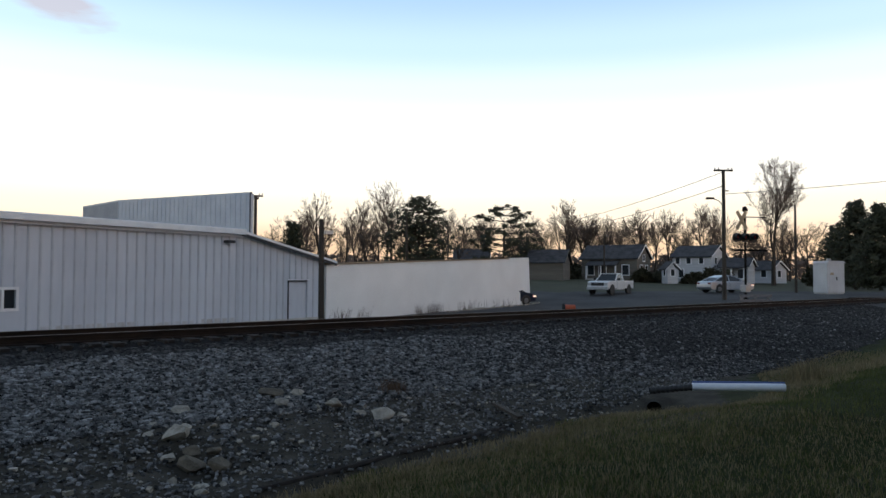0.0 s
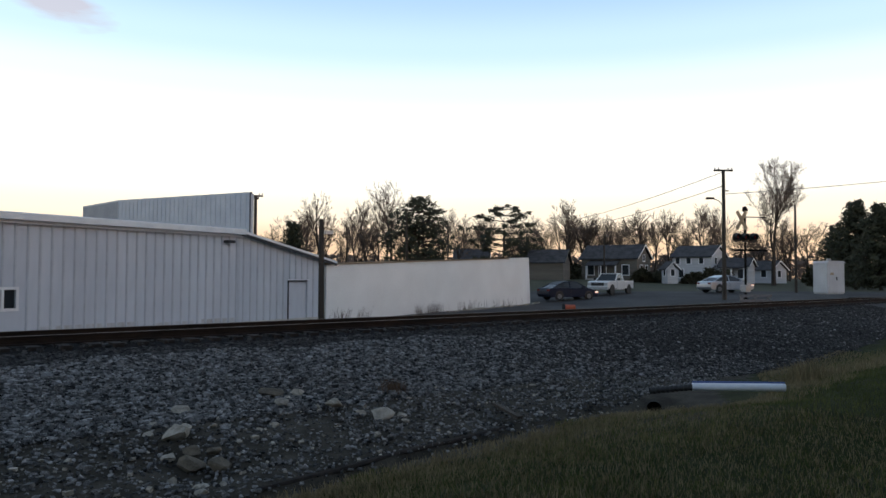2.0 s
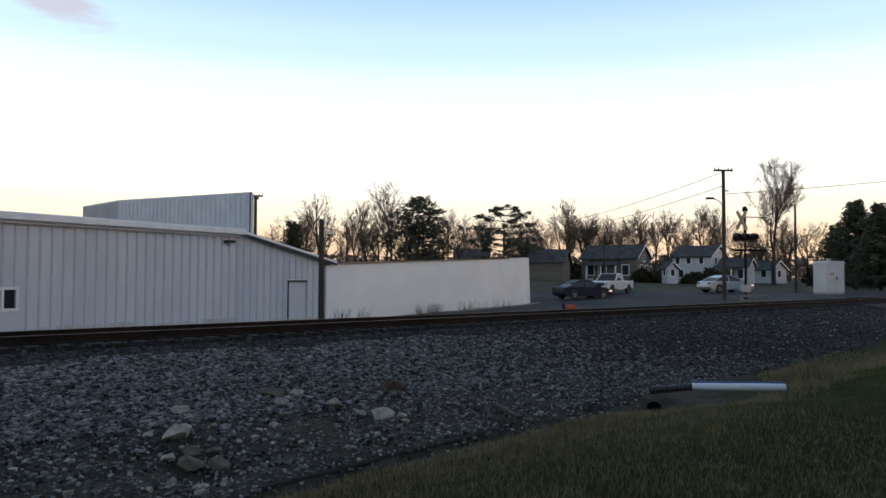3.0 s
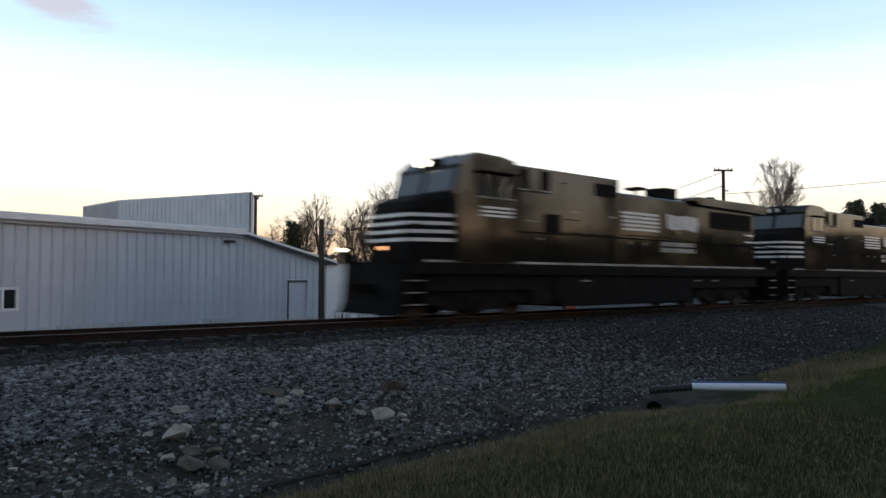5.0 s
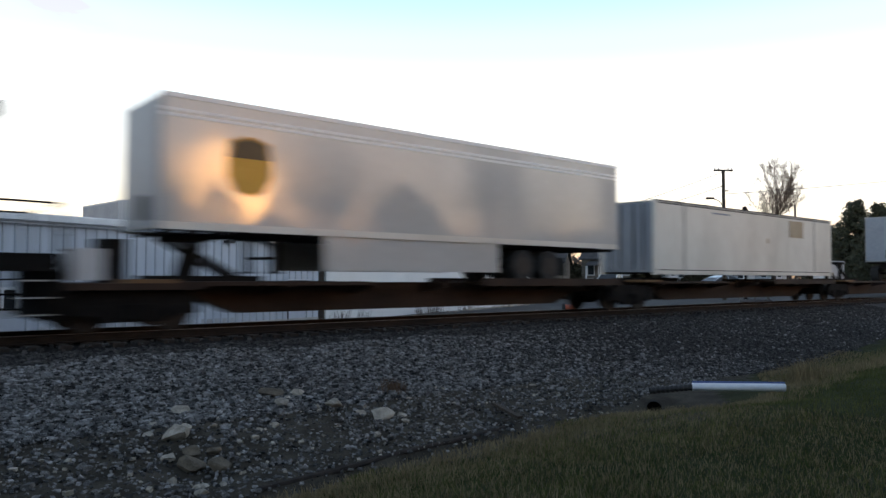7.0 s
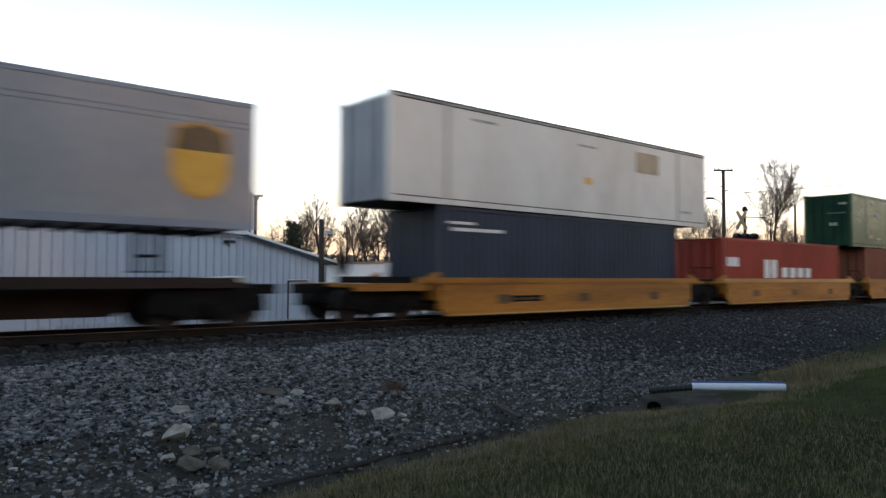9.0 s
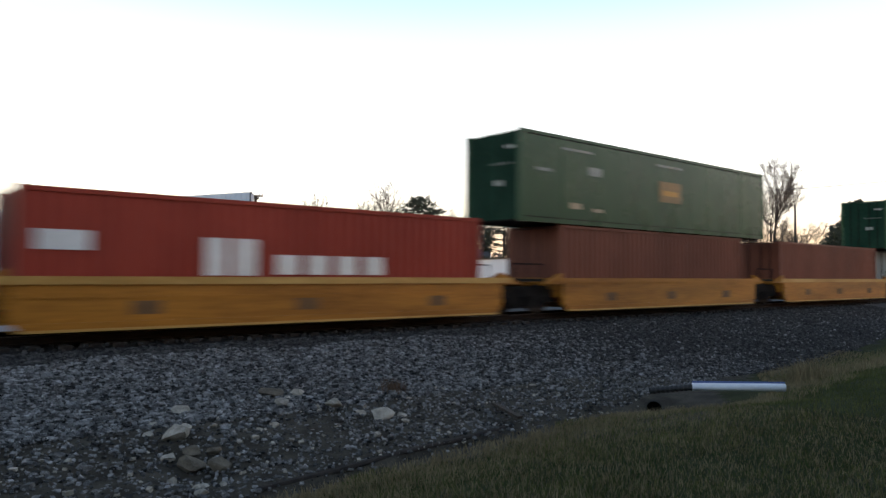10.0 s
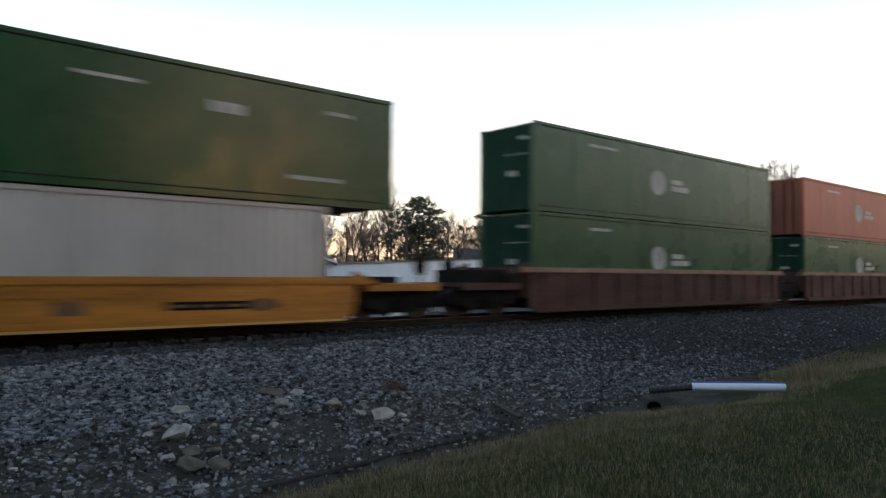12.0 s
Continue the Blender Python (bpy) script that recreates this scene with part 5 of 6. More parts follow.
def grow(rnd, height_m, spread, upright, most=5):
    big, fine = [], []

    def branch(p, d, length, r, depth):
        n = 3 if depth < 3 else 2
        for k in range(n):
            q = p + d * (length / n)
            (big if depth < 3 else fine).append((p, q, r, r * 0.82))
            r *= 0.82
            p = q
            d = (d + Vector((rnd.uniform(-1, 1), rnd.uniform(-1, 1), rnd.uniform(-0.5, 1) * upright)) * 0.16).normalized()
            if depth < most and (depth > 0 or k > 0):
                for _ in range(2 if depth in (1, 4) else 1):
                    side = d.orthogonal().normalized()
                    side.rotate(Matrix.Rotation(rnd.uniform(0, 6.283), 3, d).to_quaternion())
                    nd = (d * rnd.uniform(0.5, 0.9) + side * spread * rnd.uniform(0.6, 1.1) + Vector((0, 0, 0.22 * upright))).normalized()
                    branch(p, nd, length * rnd.uniform(0.52, 0.72), max(r * 0.66, 0.016), depth + 1)
        if depth < most:
            branch(p, d, length * 0.62, r, depth + 1)

    branch(Vector((0, 0, -0.2)), Vector((0, 0, 1)), height_m * 0.36, height_m * 0.022, 0)
    top = max(q.z for _, q, _, _ in big + fine)
    s = height_m / top
    return [[(p * s, q * s, a * s, b * s) for p, q, a, b in lst] for lst in (big, fine)]


def bare_tree(seed, height_m=12.0, spread=0.85, upright=1.0, label="bare deciduous tree with fine grey-brown twigs", most=5):
    rnd = random.Random(seed)
    big, fine = grow(rnd, height_m, spread, upright, most)
    fine = [(p, q, max(a, 0.017), max(b, 0.010)) for p, q, a, b in fine]
    t = thing("bare_tree", label, "tree", "bare trees")
    mesh_of("trunk", *limb_mesh(big, 5), "bark", t)
    mesh_of("crown", *limb_mesh(fine, 3), "twig", t, "thin bare twigs")
    return t


def sprays(rnd, centres, size, flat):
    """Small leaf or needle clumps: each a few crossed slivers."""
    v, f = [], []
    for c, s in centres:
        for _ in range(5):
            a = Vector((rnd.uniform(-1, 1), rnd.uniform(-1, 1), rnd.uniform(-1, 1) * flat)).normalized() * size * s * rnd.uniform(0.6, 1.3)
            o = a.orthogonal().normalized() * size * s * rnd.uniform(0.15, 0.35)
            k = Vector((rnd.uniform(-1, 1), rnd.uniform(-1, 1), rnd.uniform(-1, 1) * flat)) * size * s * 0.6
            b = len(v)
            v += [c + k - a * 0.5 - o * 0.4, c + k - a * 0.5 + o * 0.4, c + k + o, c + k + a, c + k - o]
            f += [(b, b + 1, b + 2, b + 4), (b + 4, b + 2, b + 3)]
    return v, f


def conifer(seed, height_m, radius, kind, label):
    """kind 'spire': a dense cone; 'pine': a broad crown in uneven layers with gaps."""
    rnd = random.Random(seed)
    t = thing("conifer", label, "tree", "evergreens")
    limbs = [(Vector((0, 0, -0.2)), Vector((0, 0, height_m * 0.5)), height_m * 0.02, height_m * 0.014), (Vector((0, 0, height_m * 0.5)), Vector((0, 0, height_m * 0.97)), height_m * 0.014, 0.02)]
    cs = []
    layers = {"spire": 15, "layered": 9, "pine": 24, "feathery": 26}[kind]
    for i in range(layers):
        f = i / (layers - 1)
        if kind == "spire":
            z, r, n = height_m * (0.08 + 0.9 * f), radius * (1 - f) ** 0.85 + 0.12, 10
        elif kind == "feathery":
            z, r, n = height_m * (0.06 + 0.9 * f), radius * (1 - f) ** 0.75 * rnd.uniform(0.45, 1.15) + 0.15, 7
        elif kind == "pine":
            z, r, n = height_m * (0.10 + 0.86 * f), radius * math.sin(math.pi * min(1, 0.25 + 0.72 * f)) ** 0.8 * rnd.uniform(0.45, 1.1) + 0.2, 7
        else:
            z, r, n = height_m * (0.30 + 0.67 * f), radius * (0.55 + 0.6 * math.sin(math.pi * (0.2 + 0.72 * f))) * rnd.uniform(0.6, 1.05), 6
        a0 = rnd.uniform(0, 6.28)
        for k in range(n):
            a = a0 + 6.283 * k / n + rnd.uniform(-0.3, 0.3)
            rr = r * rnd.uniform(0.6, 1.15)
            tip = Vector((math.cos(a) * rr, math.sin(a) * rr, z + (-0.22 if kind == "spire" else rnd.uniform(-0.05, 0.25)) * rr))
            base = Vector((0, 0, z))
            limbs.append((base, tip, 0.05, 0.015))
            m = int(5 + rr * {"spire": 4.5, "layered": 4.2, "pine": 1.5, "feathery": 2.3}[kind])
            for j in range(m):
                u = (0.25 if kind == "spire" else 0.45) + 0.75 * rnd.random() ** 0.7
                cs.append((base.lerp(tip, min(u, 1.05)) + Vector((rnd.uniform(-1, 1), rnd.uniform(-1, 1), rnd.uniform(-0.5, 0.5))) * (0.6 if kind in ("pine", "feathery") else 0.25), rnd.uniform(0.7, 1.3)))
    mesh_of("trunk", *limb_mesh(limbs, 5), "bark", t)
    mesh_of("crown", *sprays(rnd, cs, height_m * {"spire": 0.055, "layered": 0.032, "pine": 0.034, "feathery": 0.036}[kind], 0.45 if kind == "spire" else 0.9), "needle", t, "dark needle clumps")
    return t


def bush(seed, w, d, h, label):
    rnd = random.Random(seed)
    t = thing("bush", label, "bush", "bushes")
    cs, limbs = [], []
    for i in range(int(120 * w * 0.6)):
        a, u = rnd.uniform(0, 6.283), rnd.random() ** 0.5
        p = Vector((math.cos(a) * u * w / 2, math.sin(a) * u * d / 2, 0))
        top = h * (1 - u ** 3 * 0.75) * rnd.uniform(0.75, 1.1)
        p.z = top * rnd.random() ** 0.5
        cs.append((p, rnd.uniform(0.7, 1.3)))
        if i % 6 == 0:
            limbs.append((Vector((p.x * 0.3, p.y * 0.3, -0.1)), p, 0.03, 0.01))
    mesh_of("stems", *limb_mesh(limbs, 3), "bark", t)
    mesh_of("foliage", *sprays(rnd, cs, 0.45, 0.8), "bush", t)
    return t


def ground_at(x, y):
    return float(height(x, y))


def build_trees():
    rnd = random.Random(11)
    bare = [bare_tree(1, 12, 0.78, 1.25), bare_tree(2, 12, 0.68, 1.5), bare_tree(3, 12, 0.9, 1.0), bare_tree(4, 12, 0.62, 1.5), bare_tree(6, 12, 0.8, 1.25)]
    places = [(49.4, 65.2, 12.3), (51.6, 76.6, 10.2), (57.3, 71.7, 11.1), (63.6, 75.5, 13.1), (56.2, 59.4, 13.6), (50.2, 58.2, 8.5), (70.9, 66.6, 11.6), (77.0, 68.0, 11.2),
              (77.2, 48.1, 12.1), (84.3, 57.9, 10.7), (98.3, 49.8, 11.9), (101.5, 47.1, 12.3), (104.2, 58.0, 11.2), (115.3, 48.3, 14.2), (121.6, 49.5, 13.9), (126.2, 39.2, 10.7),
              (140.3, 40.5, 8.0), (53.7, 88.0, 9.5), (74.9, 76.4, 11.9), (83.1, 69.4, 11.0), (91.4, 68.9, 11.2), (91.9, 55.4, 11.3), (117.3, 53.3, 12.0), (60.7, 88.5, 12.1), (70.7, 82.6, 11.8), (127.0, 45.2, 9.5), (88.5, 53.0, 10.9), (93.0, 53.5, 10.6), (85.0, 53.0, 10.2), (66.0, 57.0, 9.5), (60.0, 60.0, 10.0)]
    # a second, looser row of trees behind the first
    for k in range(46):
        a = radians(18 + k * 1.3 + rnd.uniform(-0.5, 0.5))
        d = rnd.uniform(112, 150)
        places.append((math.sin(a) * d, -17 + math.cos(a) * d, rnd.uniform(8.0, 12.0)))
    used = set()
    for i, (x, y, top) in enumerate(places):
        src = bare[i % 5]
        z = ground_at(x, y)
        s = (top - z) / 12.0
        m = pose(x, y, z, 0, 0, rnd.uniform(0, 360))
        if i % 5 in used:
            ob = copy_thing(src, m)
        else:
            used.add(i % 5)
            ob = src
            ob.matrix_basis = m
        ob.scale = (s * rnd.uniform(0.8, 1.05), s * rnd.uniform(0.8, 1.05), s)
    tall = bare_tree(33, 16.9, 0.72, 1.0, "tall pale bare tree with a rounded open crown", 6)
    tall.matrix_basis = pose(99.3, 29.4, ground_at(99.3, 29.4), 0, 0, 170) @ Matrix.Diagonal((0.85, 0.85, 1.05, 1))
    for i, (x, y, top, r, kind, lab) in enumerate(((44.2, 63.3, 7.9, 1.7, "feathery", "small dark green spruce tree"), (52.8, 49.3, 10.5, 4.1, "pine", "broad dark green pine tree"),
                                                   (67.5, 49.8, 10.2, 4.4, "layered", "wide pine with flat open layers"), (74.0, 52.0, 6.0, 2.0, "pine", "dense brownish green pine tree"),
                                                   (86.2, 14.2, 9.7, 3.4, "feathery", "dark green spreading pine tree"), (82.8, 10.6, 8.9, 3.2, "feathery", "dark green spreading pine tree"),
                                                   (95.4, 19.7, 7.7, 2.6, "feathery", "dark green spreading pine tree"), (84.7, 8.0, 9.9, 3.4, "feathery", "dark green spreading pine tree"))):
        z = ground_at(x, y)
        conifer(20 + i, top - z, r, kind, lab).matrix_basis = pose(x, y, z)
    # bushes and hedges before the houses and at the lot's edge
    b0 = bush(40, 3.2, 2.2, 1.9, "rounded dark leafless-looking shrub")
    spots = [(80.5, 37.6, 0.9), (83.2, 37.0, 0.85), (86.2, 33.6, 0.95), (88.2, 32.4, 1.05), (90.0, 31.4, 1.0), (78.0, 52.0, 1.5), (74.0, 54.5, 1.7), (70.5, 56.5, 1.6), (67.0, 58.0, 1.5), (81.5, 49.5, 1.4),
             (58.0, 64.0, 1.2), (62.0, 62.0, 1.2), (106.5, 26.5, 0.9), (110.0, 27.0, 1.0), (115.0, 25.0, 1.1), (48.0, 58.0, 1.1), (52.0, 60.0, 1.2), (121.0, 33.0, 1.3), (128.0, 30.0, 1.3), (136.0, 30.0, 1.4)]
    for i, (x, y, s) in enumerate(spots):
        ob = b0 if i == 0 else copy_thing(b0, pose(0, 0, 0))
        ob.matrix_basis = pose(x, y, ground_at(x, y) - 0.05, 0, 0, rnd.uniform(0, 360)) @ Matrix.Diagonal((s, s, s * rnd.uniform(0.8, 1.1), 1))
    # far woods that close the horizon
    segs_v, segs_f = [], []
    for i in range(260):
        a = radians(rnd.uniform(-20, 100))
        d = rnd.uniform(150, 230)
        x, y = math.sin(a) * d, -17 + math.cos(a) * d
        h = rnd.uniform(3.0, 7.0)
        c = [(Vector((x + rnd.uniform(-3, 3), y + rnd.uniform(-3, 3), 0.5 + h * rnd.random() ** 0.8)), rnd.uniform(0.7, 1.3)) for _ in range(30)]
        v, f = sprays(rnd, c, 1.0, 0.9)
        b = len(segs_v)
        segs_v += v
        segs_f += [tuple(b + k for k in q) for q in f]
    tagged(mesh_of("far_woods", segs_v, segs_f, "twig"), "distant grey-brown leafless woods", "woods", kind="stuff")
    # unseen trees added behind the camera: mirrored in the paint, dimming light from there
    for i, (x, y, top, r) in enumerate(((8.0, -35.0, 22.0, 6.0), (12.5, -37.0, 22.0, 6.0), (3.0, -36.0, 20.0, 6.0), (-5.0, -34.0, 18.0, 6.0), (-14.0, -32.0, 16.0, 5.5), (-24.0, -28.0, 15.0, 5.5), (9.5, -43.0, 24.0, 7.0), (15.5, -42.0, 19.0, 5.0))):
        z = ground_at(x, y)
        conifer(60 + i, top, r, "spire", "large dark spruce tree added unseen behind the camera").matrix_basis = pose(x, y, z)
    # the last two pines are placed to notch the sun's mirrored disc
    for i, (x, y, top, r) in enumerate(((43.0, -42.0, 10.5, 4.2), (47.5, -44.0, 9.0, 3.8), (31.5, -47.0, 7.5, 3.0), (34.0, -50.0, 6.5, 3.2))):
        conifer(80 + i, top, r, "pine", "broad dark pine tree added unseen behind the camera").matrix_basis = pose(x, y, ground_at(x, y))
    for i, (x, y, s) in enumerate(((36.0, -42.0, 1.3), (52.0, -40.0, 1.3), (60.0, -42.0, 1.2), (68.0, -36.0, 1.2), (80.0, -36.0, 1.2), (92.0, -34.0, 1.2), (44.0, -58.0, 1.2), (20.0, -40.0, 0.75), (27.0, -46.0, 0.9), (24.5, -52.0, 1.0))):
        ob = copy_thing(bare[i % 5], pose(x, y, ground_at(x, y), 0, 0, 40 * i))
        ob.scale = (s * 1.2, s * 1.2, s)
    v2, f2 = [], []
    for i in range(300):
        a = radians(rnd.uniform(95, 340))
        d = rnd.uniform(95, 150)
        x, y = math.sin(a) * d, -17 + math.cos(a) * d
        c = [(Vector((x + rnd.uniform(-3, 3), y + rnd.uniform(-3, 3), 8.0 * rnd.random() ** 0.8)), rnd.uniform(0.7, 1.3)) for _ in range(22)]
        v, f = sprays(rnd, c, 1.8, 0.9)
        b = len(v2)
        v2 += v
        f2 += [tuple(b + k for k in q) for q in f]
    tagged(mesh_of("far_woods", v2, f2, "twig"), "distant leafless woods closing the horizon", "woods", kind="stuff")


# ---------------------------------------------------------------- houses
def build_house(name, label, m, L, W, wall, rise, wall_mat, windows, porch=None, trim="whitetrim"):
    """x along the ridge, gables at both ends; windows as (face, along, low, width, high)."""
    h = thing(name, label, "house", at=m)
    part("wall", B(-L / 2, L / 2, -W / 2, -W / 2 + 0.2, -0.3, wall), wall_mat, h)
    part("wall", B(-L / 2, L / 2, W / 2 - 0.2, W / 2, -0.3, wall), wall_mat, h)
    for x in (-L / 2, L / 2 - 0.2):
        part("gable", P([(-W / 2 + 0.2, -0.3), (W / 2 - 0.2, -0.3), (W / 2 - 0.2, wall), (0, wall + rise * (1 - 0.4 / W)), (-W / 2 + 0.2, wall)], x, x + 0.2, axis="x"), wall_mat, h)
    for s in (-1, 1):
        pts = [(s * (W / 2 + 0.35), wall - 0.2), (0, wall + rise), (0, wall + rise + 0.14), (s * (W / 2 + 0.35), wall - 0.06)]
        part("roof", P(pts, -L / 2 - 0.3, L / 2 + 0.3, axis="x"), "roofdark", h, "dark shingled roof slope")
        for x in (-L / 2 - 0.32, L / 2 + 0.3):
            part("rake_board", P([(s * (W / 2 + 0.37), wall - 0.24), (0, wall + rise - 0.05), (0, wall + rise + 0.10), (s * (W / 2 + 0.37), wall - 0.08)], x, x + 0.03, axis="x"), trim, h)
    for face, a, z, w, hi in windows:
        if face == "front":
            g = part("window", B(a - w / 2, a + w / 2, -W / 2 - 0.02, -W / 2 + 0.03, z, z + hi), "glass", h)
            fr = bmesh.new()
            box(fr, a - w / 2 - 0.1, a - w / 2, -W / 2 - 0.06, -W / 2, z - 0.1, z + hi + 0.1)
            box(fr, a + w / 2, a + w / 2 + 0.1, -W / 2 - 0.06, -W / 2, z - 0.1, z + hi + 0.1)
            box(fr, a - w / 2, a + w / 2, -W / 2 - 0.06, -W / 2, z + hi, z + hi + 0.1)
            box(fr, a - w / 2, a + w / 2, -W / 2 - 0.06, -W / 2, z - 0.1, z)
        else:
            x = L / 2 if face == "right" else -L / 2
            o = 1 if face == "right" else -1
            g = part("window", B(*sorted((x - o * 0.03, x + o * 0.02)), a - w / 2, a + w / 2, z, z + hi), "glass", h)
            fr = bmesh.new()
            x0, x1 = sorted((x, x + o * 0.06))
            box(fr, x0, x1, a - w / 2 - 0.1, a - w / 2, z - 0.1, z + hi + 0.1)
            box(fr, x0, x1, a + w / 2, a + w / 2 + 0.1, z - 0.1, z + hi + 0.1)
            box(fr, x0, x1, a - w / 2, a + w / 2, z + hi, z + hi + 0.1)
            box(fr, x0, x1, a - w / 2, a + w / 2, z - 0.1, z)
        part("window_frame", fr, "whitetrim", g)
    if porch:
        x0, x1, d, hi = porch
        part("porch_roof", P([(-W / 2 - d, hi), (-W / 2, hi + 0.6), (-W / 2, hi + 0.75), (-W / 2 - d, hi + 0.15)], x0, x1, axis="x"), "roofdark", h)
        part("porch_floor", B(x0, x1, -W / 2 - d, -W / 2, -0.3, 0.3), "concrete", h)
        n = max(2, int((x1 - x0) / 2))
        for k in range(n + 1):
            x = x0 + 0.1 + (x1 - x0 - 0.2) * k / n
            part("porch_post", B(x - 0.08, x + 0.08, -W / 2 - d + 0.1, -W / 2 - d + 0.26, 0.3, hi + 0.03), "whitetrim", h)
    return h


def build_houses():
    build_house("house", "dark grey-tan house with a white sun porch", pose(84.0, 44.3, 0.75, 0, 0, -76), 8.0, 5.0, 3.1, 1.75, "sidingtan",
                [("front", -2.6, 0.8, 0.9, 1.3), ("front", -0.9, 0.8, 1.0, 1.3), ("front", 2.4, 0.8, 0.9, 1.3), ("right", -1.0, 0.9, 0.8, 1.2), ("right", 1.0, 0.9, 0.8, 1.2), ("right", 0.0, 2.7, 0.6, 0.8)], porch=(-2.8, 1.6, 1.5, 2.0))
    build_house("house", "white two-storey farmhouse with a dark roof", pose(91.5, 36.0, 0.75, 0, 0, -86), 5.5, 4.4, 3.4, 1.35, "siding",
                [("front", -2.0, 2.35, 0.6, 0.8), ("front", -0.4, 2.35, 0.6, 0.8), ("front", 1.4, 2.35, 0.6, 0.8), ("front", -1.5, 0.5, 0.7, 1.1), ("right", -0.9, 2.3, 0.6, 0.8), ("right", 1.0, 2.3, 0.6, 0.8)])
    build_house("house", "low white porch wing with a dark roof", pose(92.4, 31.0, 0.75, 0, 0, -78), 3.6, 3.2, 2.1, 0.9, "siding", [("front", -0.9, 0.4, 0.8, 1.2), ("front", 0.9, 0.4, 0.8, 1.2)], porch=(-1.7, 1.7, 1.3, 1.7))
    build_house("house", "tiny white outbuilding with a steep gable", pose(82.2, 34.7, 0.75, 0, 0, -120), 1.5, 1.4, 1.6, 0.8, "siding", [("right", 0, 0.7, 0.5, 0.8), ("front", 0, 0.7, 0.5, 0.8)])
    build_house("house", "low white bungalow with a dark roof behind the crossing", pose(104.4, 33.2, 0.75, 0, 0, -98), 4.8, 3.6, 1.7, 1.15, "siding", [("right", 0, 0.6, 0.8, 0.9), ("front", -1.2, 0.6, 0.8, 0.9), ("front", 1.2, 0.6, 0.8, 0.9)])
    build_house("house", "dark low barn behind the white building", pose(71.5, 45.6, 0.75, 0, 0, -60), 4.6, 5.0, 2.4, 1.5, "sidingtan", [], trim="sidingtan")
    build_house("house", "far pale house among the trees", pose(75.0, 64.0, 0.9, 0, 0, -45), 5.0, 4.0, 2.9, 1.5, "sidingtan", [("front", -1.6, 1.0, 0.9, 1.2), ("front", 1.6, 1.0, 0.9, 1.2)])


# ---------------------------------------------------------------- vehicles on the lot
def car_wheels(car, xs, half, r):
    for x in xs:
        for s in (-1, 1):
            t = part("wheel", T((x, s * (half - 0.21), r), (x, s * half, r), r, seg=18), "rubber", car, "black tyre")
            part("rim", T((x, s * (half - 0.02), r), (x, s * (half + 0.012), r), r * 0.62, seg=12), "rim", t)


def cabin(x, bm, base, roof, z0, z1, half0, half1):
    """A greenhouse that tapers towards its roof: base and roof are (x0, x1)."""
    lo = [bm.verts.new((a, s * half0, z0)) for a, s in ((base[0], -1), (base[1], -1), (base[1], 1), (base[0], 1))]
    hi = [bm.verts.new((a, s * half1, z1)) for a, s in ((roof[0], -1), (roof[1], -1), (roof[1], 1), (roof[0], 1))]
    bm.faces.new(hi)
    bm.faces.new(lo[::-1])
    for i in range(4):
        bm.faces.new((lo[i], lo[(i + 1) % 4], hi[(i + 1) % 4], hi[i]))
    return bm


